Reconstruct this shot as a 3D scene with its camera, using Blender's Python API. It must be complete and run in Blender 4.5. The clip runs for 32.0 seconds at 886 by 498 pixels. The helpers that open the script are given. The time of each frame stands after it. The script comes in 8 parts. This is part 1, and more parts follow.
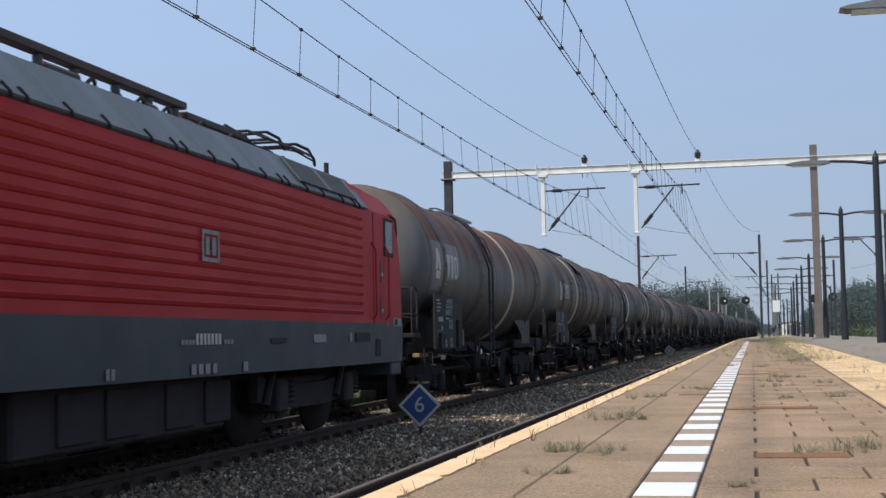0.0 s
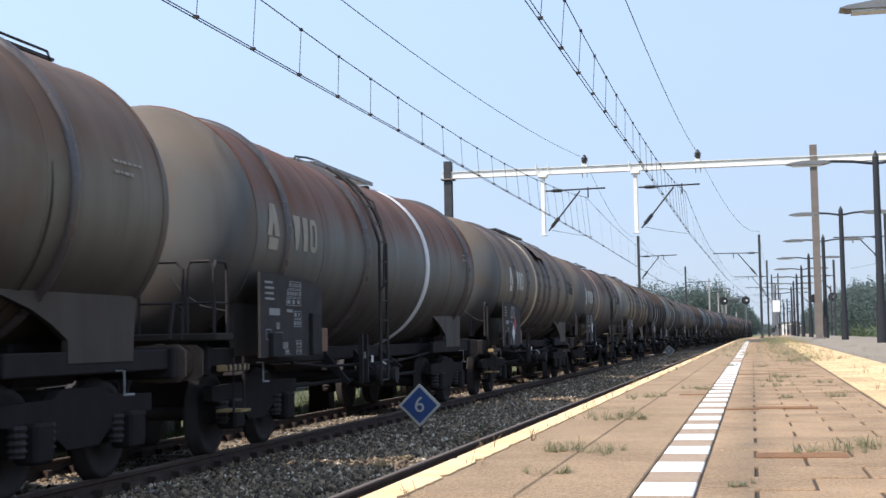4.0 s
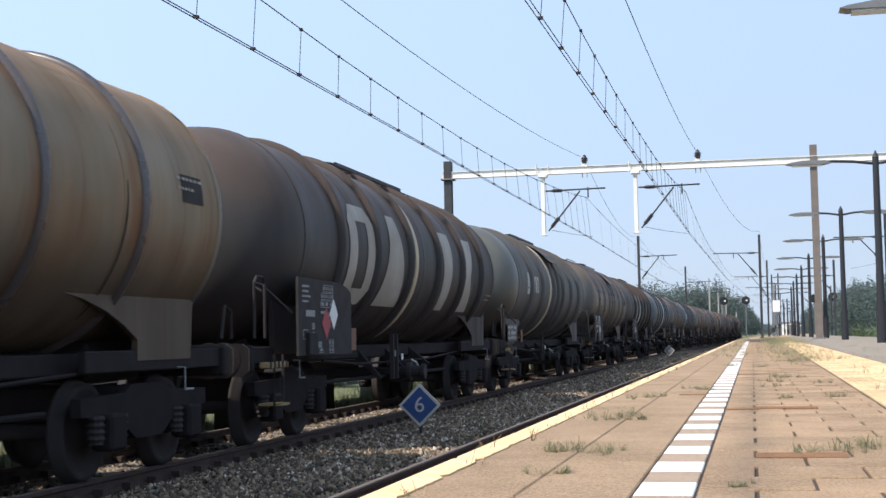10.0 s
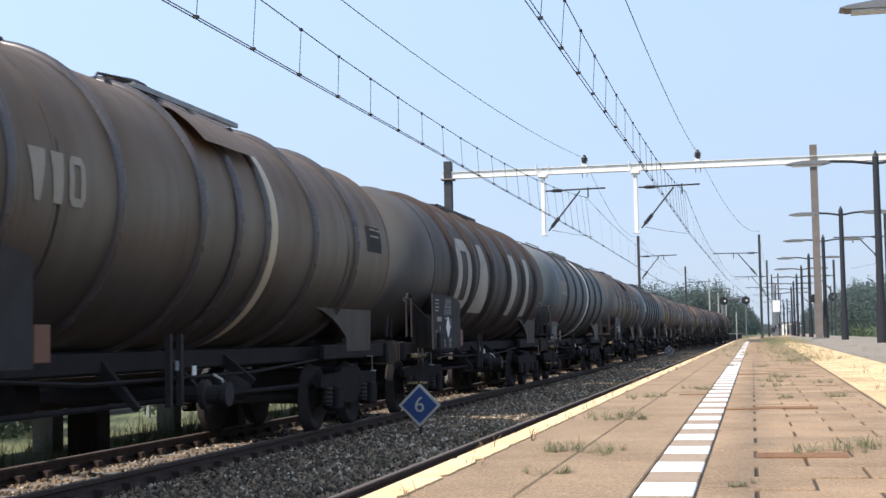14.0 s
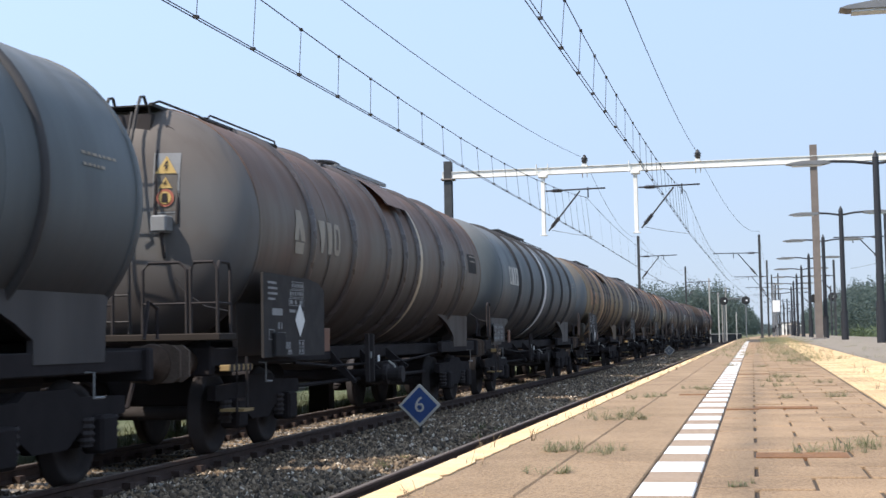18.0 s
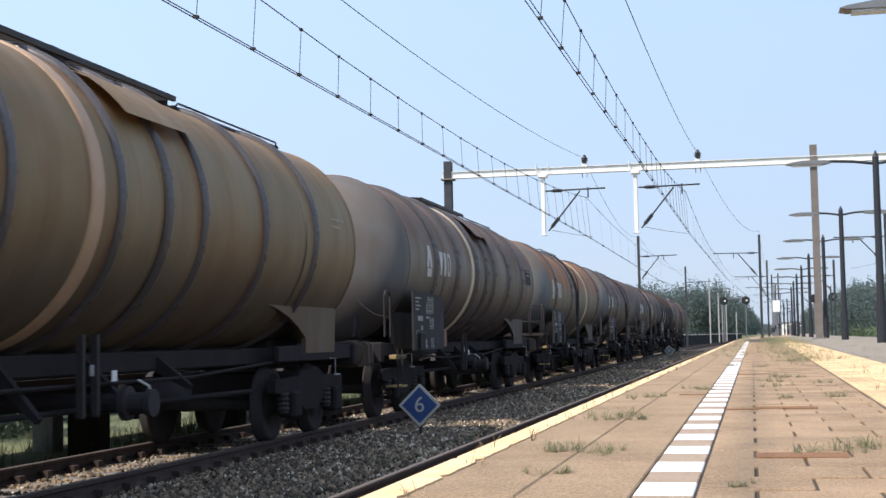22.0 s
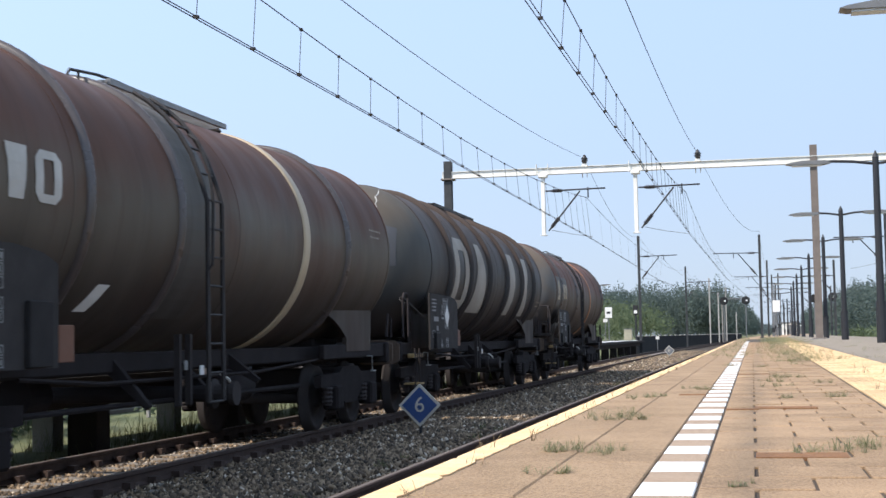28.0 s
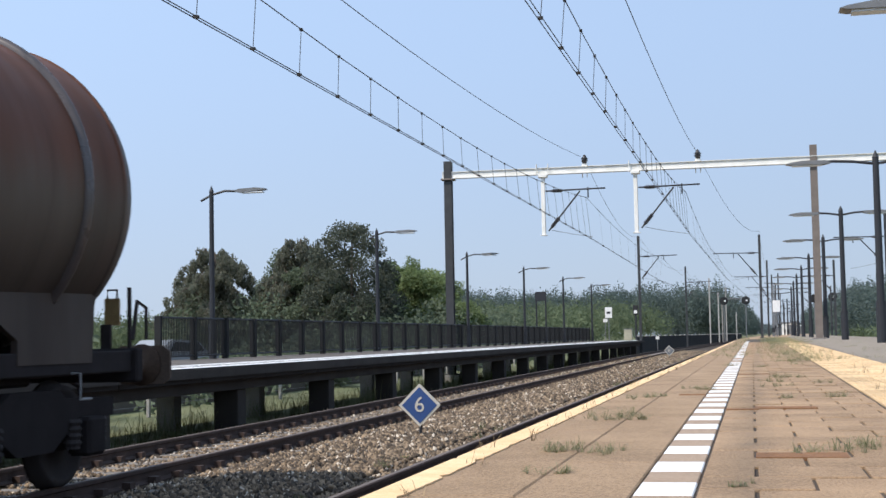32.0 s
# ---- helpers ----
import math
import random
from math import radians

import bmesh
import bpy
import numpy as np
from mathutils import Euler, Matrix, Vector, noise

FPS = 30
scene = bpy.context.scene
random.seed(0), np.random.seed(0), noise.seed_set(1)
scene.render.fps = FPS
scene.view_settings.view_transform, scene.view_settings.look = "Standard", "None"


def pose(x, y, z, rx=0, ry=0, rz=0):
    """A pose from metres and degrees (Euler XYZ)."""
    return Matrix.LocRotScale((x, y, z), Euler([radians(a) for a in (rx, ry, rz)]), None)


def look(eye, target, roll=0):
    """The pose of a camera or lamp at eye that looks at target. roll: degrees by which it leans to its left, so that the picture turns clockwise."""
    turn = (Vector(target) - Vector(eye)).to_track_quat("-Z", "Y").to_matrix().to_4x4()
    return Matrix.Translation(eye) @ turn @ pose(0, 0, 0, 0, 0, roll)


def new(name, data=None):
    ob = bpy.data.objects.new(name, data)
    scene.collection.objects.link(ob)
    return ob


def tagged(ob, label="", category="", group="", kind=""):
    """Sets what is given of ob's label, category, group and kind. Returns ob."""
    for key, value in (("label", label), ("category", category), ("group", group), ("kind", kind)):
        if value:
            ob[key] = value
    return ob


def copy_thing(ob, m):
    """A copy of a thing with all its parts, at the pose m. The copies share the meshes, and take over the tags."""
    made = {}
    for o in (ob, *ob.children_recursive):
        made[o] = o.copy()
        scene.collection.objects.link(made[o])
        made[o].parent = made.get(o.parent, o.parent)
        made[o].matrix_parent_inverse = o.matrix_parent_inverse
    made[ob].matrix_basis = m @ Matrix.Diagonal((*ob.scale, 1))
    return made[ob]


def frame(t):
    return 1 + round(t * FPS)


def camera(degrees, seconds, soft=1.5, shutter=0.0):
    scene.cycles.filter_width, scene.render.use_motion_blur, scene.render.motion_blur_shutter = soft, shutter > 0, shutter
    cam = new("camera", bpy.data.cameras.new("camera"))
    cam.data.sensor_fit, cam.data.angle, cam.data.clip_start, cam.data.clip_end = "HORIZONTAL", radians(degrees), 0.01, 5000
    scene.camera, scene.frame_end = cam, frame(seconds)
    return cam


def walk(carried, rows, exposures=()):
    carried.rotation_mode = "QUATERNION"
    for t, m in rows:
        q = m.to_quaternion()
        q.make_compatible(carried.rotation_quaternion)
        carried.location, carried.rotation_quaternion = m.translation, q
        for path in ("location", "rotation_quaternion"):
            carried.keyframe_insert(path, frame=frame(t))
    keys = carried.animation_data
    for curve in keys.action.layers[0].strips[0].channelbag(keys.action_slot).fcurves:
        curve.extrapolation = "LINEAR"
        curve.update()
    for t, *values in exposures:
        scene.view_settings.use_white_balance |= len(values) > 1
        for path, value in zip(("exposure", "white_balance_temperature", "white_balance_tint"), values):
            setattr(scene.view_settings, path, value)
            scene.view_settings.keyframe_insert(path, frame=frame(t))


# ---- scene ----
cam = camera(34.823, 32.0, soft=1.5, shutter=0.12)
EYE = (0.0, 0.0, 1.25)
VIEW = look(EYE, (EYE[0] - 2.1181, EYE[1] + 9.7524, EYE[2] + 0.6362), -1.0885)
walk(cam, [(0.0, VIEW), (32.0, VIEW)],
     exposures=[(0.0, -0.08, 6350, 13), (0.6, 0.05, 6350, 13), (1.2, 0.36, 6450, 13), (2.0, 0.5, 6500, 13), (30.3, 0.5, 6500, 13), (31.0, 0.44, 6480, 13), (32.0, 0.22, 6400, 13)])

# ---------------------------------------------------------------- light
SUN_DIR = Vector((-0.58, -0.60, 1.0)).normalized()
world = bpy.data.worlds.new("world")
scene.world = world
world.use_nodes = True
wn = world.node_tree.nodes
wl = world.node_tree.links
sky = wn.new("ShaderNodeTexSky")
sky.sky_type = "NISHITA"
sky.sun_disc = False
sky.sun_elevation = math.asin(SUN_DIR.z)
sky.sun_rotation = math.atan2(SUN_DIR.x, SUN_DIR.y)
sky.air_density, sky.dust_density, sky.ozone_density = 1.0, 0.6, 2.5
bg = wn["Background"]
bg.inputs["Strength"].default_value = 0.15
haze = wn.new("ShaderNodeMix")   # summer haze evens the clear sky out
haze.data_type = "RGBA"
haze.inputs["Factor"].default_value = 0.9
wdir = wn.new("ShaderNodeTexCoord")
wxyz = wn.new("ShaderNodeSeparateXYZ")
wl.new(wdir.outputs["Generated"], wxyz.inputs["Vector"])
lift = wn.new("ShaderNodeMapRange")   # milky at the horizon, bluer above
lift.interpolation_type = "SMOOTHSTEP"
lift.inputs["From Min"].default_value, lift.inputs["From Max"].default_value = -0.02, 0.24
wl.new(wxyz.outputs["Z"], lift.inputs["Value"])
tone = wn.new("ShaderNodeMix")
tone.data_type = "RGBA"
tone.inputs["A"].default_value, tone.inputs["B"].default_value = (2.72, 3.36, 4.22, 1.0), (2.84, 3.86, 5.36, 1.0)
wl.new(lift.outputs["Result"], tone.inputs["Factor"])
toward = wn.new("ShaderNodeVectorMath")   # the haze is brighter on the sun's side
toward.operation = "DOT_PRODUCT"
toward.inputs[1].default_value = Vector((SUN_DIR.x, SUN_DIR.y, 0)).normalized()
wl.new(wdir.outputs["Generated"], toward.inputs[0])
glow = wn.new("ShaderNodeMath")
glow.operation = "MULTIPLY_ADD"
glow.inputs[1].default_value, glow.inputs[2].default_value = 0.28, 1.15
wl.new(toward.outputs["Value"], glow.inputs[0])
milky = wn.new("ShaderNodeVectorMath")
milky.operation = "SCALE"
wl.new(tone.outputs["Result"], milky.inputs[0])
wl.new(glow.outputs["Value"], milky.inputs["Scale"])
wl.new(milky.outputs["Vector"], haze.inputs["B"])
wl.new(sky.outputs["Color"], haze.inputs["A"])
wl.new(haze.outputs["Result"], bg.inputs["Color"])
sun = new("sun", bpy.data.lights.new("sun", "SUN"))
sun.data.energy, sun.data.angle, sun.data.color = 4.2, radians(1.0), (1.0, 0.93, 0.82)
sun.matrix_world = look(SUN_DIR * 60, (0, 0, 0))

# ---------------------------------------------------------------- materials


def rgb(c):
    return (c[0], c[1], c[2], 1.0)


def material(name, a, b=None, rough=0.7, metal=0.0, scale=6.0, fine=60.0, bump=0.2, contrast=0.5, spread=0.0, stretch=(1, 1, 1), distance=0.01, grain=0.3, ground=False, spec=None):
    """Two colours mixed by a coarse and a fine noise, with relief; spread varies whole pieces."""
    m = bpy.data.materials.new(name)
    m.use_nodes = True
    n, l = m.node_tree.nodes, m.node_tree.links
    p = n["Principled BSDF"]
    b = b or tuple(0.6 * v for v in a)
    tc = n.new("ShaderNodeTexCoord")
    mp = n.new("ShaderNodeMapping")
    mp.inputs["Scale"].default_value = stretch
    if ground:   # one pattern over all the pieces laid side by side
        l.new(n.new("ShaderNodeNewGeometry").outputs["Position"], mp.inputs["Vector"])
    else:
        l.new(tc.outputs["Object"], mp.inputs["Vector"])
    n1 = n.new("ShaderNodeTexNoise")
    n1.inputs["Scale"].default_value, n1.inputs["Detail"].default_value = scale, 6.0
    n2 = n.new("ShaderNodeTexNoise")
    n2.inputs["Scale"].default_value, n2.inputs["Detail"].default_value = fine, 3.0
    for t in (n1, n2):
        l.new(mp.outputs["Vector"], t.inputs["Vector"])
    mr = n.new("ShaderNodeMapRange")
    mr.inputs["From Min"].default_value, mr.inputs["From Max"].default_value = 0.5 - contrast * 0.5, 0.5 + contrast * 0.5
    l.new(n1.outputs["Fac"], mr.inputs["Value"])
    n2.inputs["Detail"].default_value, n2.inputs["Roughness"].default_value = 7.0, 0.7
    ad = n.new("ShaderNodeMapRange")
    ad.inputs["From Min"].default_value, ad.inputs["From Max"].default_value, ad.inputs["To Max"].default_value = 0.43 if ground else 0.36, 0.57 if ground else 0.64, grain
    l.new(n2.outputs["Fac"], ad.inputs["Value"])
    av = n.new("ShaderNodeMath")
    av.operation = "MULTIPLY_ADD"
    av.use_clamp = True
    av.inputs[1].default_value = 1.0 - grain
    l.new(mr.outputs["Result"], av.inputs[0])
    l.new(ad.outputs["Result"], av.inputs[2])
    mx = n.new("ShaderNodeMix")
    mx.data_type = "RGBA"
    mx.inputs["A"].default_value, mx.inputs["B"].default_value = rgb(a), rgb(b)
    l.new(av.outputs["Value"], mx.inputs["Factor"])
    out = mx.outputs["Result"]
    if spread:
        oi = n.new("ShaderNodeObjectInfo")
        hv = n.new("ShaderNodeHueSaturation")
        vr = n.new("ShaderNodeMapRange")
        vr.inputs["To Min"].default_value, vr.inputs["To Max"].default_value = 1 - spread, 1 + spread
        l.new(oi.outputs["Random"], vr.inputs["Value"])
        l.new(vr.outputs["Result"], hv.inputs["Value"])
        l.new(out, hv.inputs["Color"])
        out = hv.outputs["Color"]
    l.new(out, p.inputs["Base Color"])
    p.inputs["Roughness"].default_value, p.inputs["Metallic"].default_value = rough, metal
    p.inputs["Specular IOR Level"].default_value = spec if spec is not None else 0.35 if rough > 0.5 else 0.5
    rr = n.new("ShaderNodeMapRange")
    rr.inputs["To Min"].default_value, rr.inputs["To Max"].default_value = max(0.05, rough - 0.12), min(1.0, rough + 0.12)
    l.new(n1.outputs["Fac"], rr.inputs["Value"])
    l.new(rr.outputs["Result"], p.inputs["Roughness"])
    if bump:
        bp = n.new("ShaderNodeBump")
        bp.inputs["Strength"].default_value, bp.inputs["Distance"].default_value = bump, distance
        l.new(n2.outputs["Fac"], bp.inputs["Height"])
        l.new(bp.outputs["Normal"], p.inputs["Normal"])
    return m


def island(name, a, b, c, rough=0.9, bump=0.0, through_light=0.0, rare=None):
    """A colour for each loose piece of a joined mesh (stones, leaves, blades)."""
    m = bpy.data.materials.new(name)
    m.use_nodes = True
    n, l = m.node_tree.nodes, m.node_tree.links
    p = n["Principled BSDF"]
    g = n.new("ShaderNodeNewGeometry")
    cr = n.new("ShaderNodeValToRGB")
    cr.color_ramp.elements[0].color, cr.color_ramp.elements[1].color = rgb(a), rgb(c)
    e = cr.color_ramp.elements.new(0.5)
    e.color = rgb(b)
    if rare:   # a few much paler pieces
        cr.color_ramp.elements[0].position = 0.07
        cr.color_ramp.elements.new(0.03).color = rgb(rare)
    l.new(g.outputs["Random Per Island"], cr.inputs["Fac"])
    tc = n.new("ShaderNodeTexCoord")
    nz = n.new("ShaderNodeTexNoise")
    nz.inputs["Scale"].default_value = 0.35
    l.new(tc.outputs["Object"], nz.inputs["Vector"])
    hv = n.new("ShaderNodeHueSaturation")
    vr = n.new("ShaderNodeMapRange")
    vr.inputs["To Min"].default_value, vr.inputs["To Max"].default_value = 0.6, 1.4
    l.new(nz.outputs["Fac"], vr.inputs["Value"])
    l.new(vr.outputs["Result"], hv.inputs["Value"])
    l.new(cr.outputs["Color"], hv.inputs["Color"])
    l.new(hv.outputs["Color"], p.inputs["Base Color"])
    p.inputs["Roughness"].default_value = rough
    if through_light:
        tr = n.new("ShaderNodeBsdfTranslucent")
        l.new(hv.outputs["Color"], tr.inputs["Color"])
        mx = n.new("ShaderNodeMixShader")
        mx.inputs["Fac"].default_value = through_light
        l.new(p.outputs["BSDF"], mx.inputs[1])
        l.new(tr.outputs["BSDF"], mx.inputs[2])
        l.new(mx.outputs["Shader"], n["Material Output"].inputs["Surface"])
    return m


def tank_paint(name, paint, grime, top=0.9, low=0.7, rough=0.58, blots=0.6, belly_dark=(0.036, 0.027, 0.0245), edge=3.5, gloss=0.22, ribs=(), halo=(0.045, 0.026, 0.018), halo_amount=0.9, runs_amount=0.25):
    """Weathered tank paint: brown grime on the crown, patches and runs on the flank, soot and painted shade towards the
    belly.
    """
    m = bpy.data.materials.new(name)
    m.use_nodes = True
    n, l = m.node_tree.nodes, m.node_tree.links
    p = n["Principled BSDF"]
    tc = n.new("ShaderNodeTexCoord")
    oi = n.new("ShaderNodeObjectInfo")
    sh = n.new("ShaderNodeVectorMath")   # every wagon has its own stains
    sh.operation = "MULTIPLY_ADD"
    sh.inputs[0].default_value = (0.0, 37.0, 0.0)
    l.new(oi.outputs["Random"], sh.inputs[1])
    l.new(tc.outputs["Object"], sh.inputs[2])
    sp = n.new("ShaderNodeSeparateXYZ")
    l.new(tc.outputs["Object"], sp.inputs["Vector"])

    def noise(scale, detail, stretch):
        mp = n.new("ShaderNodeMapping")
        mp.inputs["Scale"].default_value = stretch
        l.new(sh.outputs["Vector"], mp.inputs["Vector"])
        t = n.new("ShaderNodeTexNoise")
        t.inputs["Scale"].default_value, t.inputs["Detail"].default_value = scale, detail
        l.new(mp.outputs["Vector"], t.inputs["Vector"])
        return t.outputs["Fac"]

    def span(value, a, b, c, d, smooth=True):
        r = n.new("ShaderNodeMapRange")
        r.interpolation_type = "SMOOTHSTEP" if smooth else "LINEAR"
        for k, v in zip(("From Min", "From Max", "To Min", "To Max"), (a, b, c, d)):
            r.inputs[k].default_value = v
        l.new(value, r.inputs["Value"])
        return r.outputs["Result"]

    def maths(op, a, b):
        k = n.new("ShaderNodeMath")
        k.operation = op
        for s, v in zip(k.inputs, (a, b)):
            if isinstance(v, float):
                s.default_value = v
            else:
                l.new(v, s)
        return k.outputs["Value"]

    def mix(fac, a, b):
        k = n.new("ShaderNodeMix")
        k.data_type = "RGBA"
        l.new(fac, k.inputs["Factor"])
        for s, v in ((k.inputs["A"], a), (k.inputs["B"], b)):
            if isinstance(v, tuple):
                s.default_value = rgb(v)
            else:
                l.new(v, s)
        return k.outputs["Result"]
    runs = noise(2.0, 5.0, (0.5, 0.9, 0.3))
    blot = noise(0.75, 4.0, (1.0, 0.8, 1.0))
    streak = noise(2.2, 6.0, (0.6, 1.1, 0.25))
    fine = noise(35.0, 4.0, (1.0, 1.0, 1.0))
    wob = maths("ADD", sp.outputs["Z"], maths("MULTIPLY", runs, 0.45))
    up = span(wob, edge - 0.32, edge + 0.3, 0.0, top)
    bl = span(blot, 0.47, 0.68, 0.0, blots)
    # belly darkening: soot, with the underside's shade put into the colour
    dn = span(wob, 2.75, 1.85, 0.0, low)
    col = mix(maths("MAXIMUM", up, bl), paint, grime)
    if ribs:   # run-off beside each rib, with the rib's shade put into its colour
        cr = n.new("ShaderNodeValToRGB")
        e = cr.color_ramp.elements
        e[0].position, e[1].position = 0.0, 1.0
        e[0].color = e[1].color = (0, 0, 0, 1)
        for y in ribs:
            for dy, v in ((-0.26, 0.0), (-0.05, 0.9), (0.06, 1.0), (0.2, 0.0)):
                e.new((y + dy) / 15.0).color = (v, v, v, 1)
        l.new(span(sp.outputs["Y"], 0.0, 15.0, 0.0, 1.0, False), cr.inputs["Fac"])
        worn = span(noise(1.1, 4.0, (0.6, 0.5, 1.0)), 0.38, 0.62, 0.15, 1.0)
        col = mix(maths("MULTIPLY", maths("MULTIPLY", cr.outputs["Color"], worn), halo_amount), col, halo)
    drip = span(noise(3.2, 5.0, (0.5, 2.4, 0.16)), 0.53, 0.72, 0.0, runs_amount)   # narrow rusty runs down the flank
    col = mix(drip, col, halo)
    col = mix(dn, col, belly_dark)
    hv = n.new("ShaderNodeHueSaturation")
    l.new(span(streak, 0.28, 0.72, 0.84, 1.14, False), hv.inputs["Value"])
    l.new(col, hv.inputs["Color"])
    l.new(hv.outputs["Color"], p.inputs["Base Color"])
    l.new(span(runs, 0.3, 0.7, rough - 0.1, rough + 0.14, False), p.inputs["Roughness"])
    p.inputs["Specular IOR Level"].default_value = gloss
    bp = n.new("ShaderNodeBump")
    bp.inputs["Strength"].default_value, bp.inputs["Distance"].default_value = 0.08, 0.004
    l.new(fine, bp.inputs["Height"])
    l.new(bp.outputs["Normal"], p.inputs["Normal"])
    return m


M_TILE = material("paving", (0.436, 0.292, 0.172), (0.175, 0.113, 0.066), rough=0.9, scale=3.0, fine=120, bump=0.5, spread=0.1, grain=0.55, ground=True, contrast=0.42)
M_SLAB = material("edge_slab", (0.428, 0.29, 0.173), (0.173, 0.115, 0.068), rough=0.92, scale=2.6, fine=120, bump=0.6, grain=0.6, ground=True, contrast=0.42)
M_RUSTTILE = material("red_paving", (0.3, 0.15, 0.07), (0.17, 0.085, 0.042), rough=0.95, scale=9.0, fine=70, bump=0.8, grain=0.6, ground=True)
M_GREYTILE = material("grey_marking_tile", (0.41, 0.3, 0.212), (0.25, 0.18, 0.125), rough=0.9, scale=5, fine=90, bump=0.4, grain=0.6, ground=True)
M_VERGE = material("dusty_verge", (0.3, 0.248, 0.195), (0.17, 0.145, 0.11), rough=1.0, scale=2.2, fine=50, bump=0.6, grain=0.6, ground=True)
M_JOINT = material("joint_sand", (0.095, 0.07, 0.05), (0.055, 0.042, 0.032), rough=1.0, scale=8, fine=80)
M_WHITE = material("white_marking", (0.78, 0.78, 0.77), (0.66, 0.65, 0.63), rough=0.75, scale=9, fine=120, bump=0.15, contrast=0.3, ground=True)
M_YELLOW = material("cream_marking", (0.86, 0.63, 0.37), (0.66, 0.4, 0.19), rough=0.8, scale=5, fine=90, bump=0.25, ground=True)
M_TACT = material("cream_tactile_tile", (0.75, 0.545, 0.315), (0.44, 0.288, 0.144), rough=0.85, scale=1.6, fine=60, bump=0.3, spread=0.12, ground=True, contrast=0.6)
M_CONC = material("concrete", (0.30, 0.29, 0.27), (0.20, 0.19, 0.175), rough=0.9, scale=1.2, fine=40, bump=0.25, ground=True)
M_DECK = material("weathered_deck", (0.125, 0.108, 0.092), (0.075, 0.065, 0.055), rough=0.92, scale=1.2, fine=40, bump=0.25, ground=True)
# shade on the edge face and below the deck is put into both concretes
M_EDGECONC = material("shaded_edge_concrete", (0.034, 0.03, 0.028), (0.022, 0.0195, 0.018), rough=0.95, scale=1.0, fine=30, bump=0.25, spec=0.1)
M_DARKCONC = material("underdeck_shade_concrete", (0.06, 0.053, 0.046), (0.034, 0.03, 0.027), rough=0.92, scale=1.0, fine=30, bump=0.25, spec=0.15)
M_BALLAST = material("ballast_bed", (0.08, 0.058, 0.04), (0.036, 0.027, 0.019), rough=0.95, scale=9, fine=45, bump=1.0, distance=0.05)
M_STONE = island("ballast_stone", (0.3, 0.218, 0.138), (0.115, 0.08, 0.05), (0.024, 0.018, 0.013), rare=(0.52, 0.45, 0.36))
M_RAIL = material("rusty_rail", (0.075, 0.05, 0.041), (0.04, 0.028, 0.024), rough=0.8, scale=7, fine=60, spec=0.2)
M_RAILTOP = material("polished_rail_head", (0.16, 0.125, 0.105), (0.1, 0.078, 0.065), rough=0.7, metal=0.0, scale=3, fine=80, bump=0.05, stretch=(8, 0.5, 1))
M_SLEEPER = material("sleeper", (0.22, 0.20, 0.18), (0.13, 0.115, 0.10), rough=0.95, scale=4, fine=50)
M_GROUND = material("dry_ground", (0.17, 0.17, 0.09), (0.10, 0.12, 0.05), rough=1.0, scale=0.25, fine=6, bump=0.6, distance=0.1)
M_GRASS = island("grass", (0.16, 0.19, 0.085), (0.25, 0.25, 0.13), (0.42, 0.37, 0.23), through_light=0.45)
M_WEED = island("weed_blade", (0.15, 0.175, 0.085), (0.24, 0.235, 0.13), (0.36, 0.31, 0.2), through_light=0.5)
M_LINEGRASS = island("lineside_grass_blade", (0.075, 0.105, 0.04), (0.115, 0.135, 0.058), (0.24, 0.22, 0.12), through_light=0.4)
M_STRAW = island("dead_weed", (0.16, 0.11, 0.06), (0.22, 0.16, 0.09), (0.3, 0.22, 0.12))
M_LEAF = island("leaf", (0.105, 0.135, 0.085), (0.125, 0.157, 0.098), (0.15, 0.182, 0.113), rough=0.8, through_light=0.5)
M_WILLOW = island("grey_willow_leaf", (0.115, 0.125, 0.09), (0.14, 0.148, 0.105), (0.175, 0.17, 0.125), rough=0.8, through_light=0.5)
M_LEAFL = island("light_leaf", (0.14, 0.19, 0.075), (0.17, 0.225, 0.09), (0.2, 0.26, 0.11), rough=0.6, through_light=0.45)
M_PINE = island("pine_needle", (0.066, 0.08, 0.058), (0.082, 0.096, 0.068), (0.1, 0.106, 0.076), rough=0.8, through_light=0.4)
# distance haze is put into the blue-grey of these two leaf colours
M_HAZYLEAF = island("haze_tinted_leaf", (0.12, 0.15, 0.155), (0.128, 0.158, 0.16), (0.136, 0.168, 0.166), rough=0.9, through_light=0.45)
M_FARLEAF = island("haze_tinted_far_leaf", (0.078, 0.106, 0.096), (0.09, 0.12, 0.105), (0.104, 0.135, 0.114), rough=0.85, through_light=0.45)
M_MIDLEAF = island("mid_leaf", (0.105, 0.135, 0.072), (0.125, 0.158, 0.084), (0.145, 0.18, 0.098), rough=0.85, through_light=0.45)
M_BARK = material("bark", (0.12, 0.09, 0.07), (0.06, 0.05, 0.04), rough=0.95, scale=6, fine=40, bump=0.6)
M_BEAM = material("cream_steel", (0.77, 0.76, 0.72), (0.64, 0.63, 0.58), rough=0.5, scale=2, fine=40, bump=0.05, contrast=0.3)
M_MAST = material("weathered_steel", (0.19, 0.16, 0.138), (0.12, 0.1, 0.088), rough=0.7, scale=3, fine=50)
M_DARKMAST = material("dark_galvanised_steel", (0.055, 0.057, 0.06), (0.035, 0.037, 0.04), rough=0.6, metal=0.3, scale=4, fine=60)
M_PALEMAST = material("pale_concrete_mast", (0.36, 0.35, 0.33), (0.26, 0.25, 0.235), rough=0.8, scale=3, fine=40)
M_POST = material("dark_painted_steel", (0.024, 0.026, 0.031), (0.017, 0.018, 0.022), rough=0.55, scale=5, fine=60, bump=0.05)
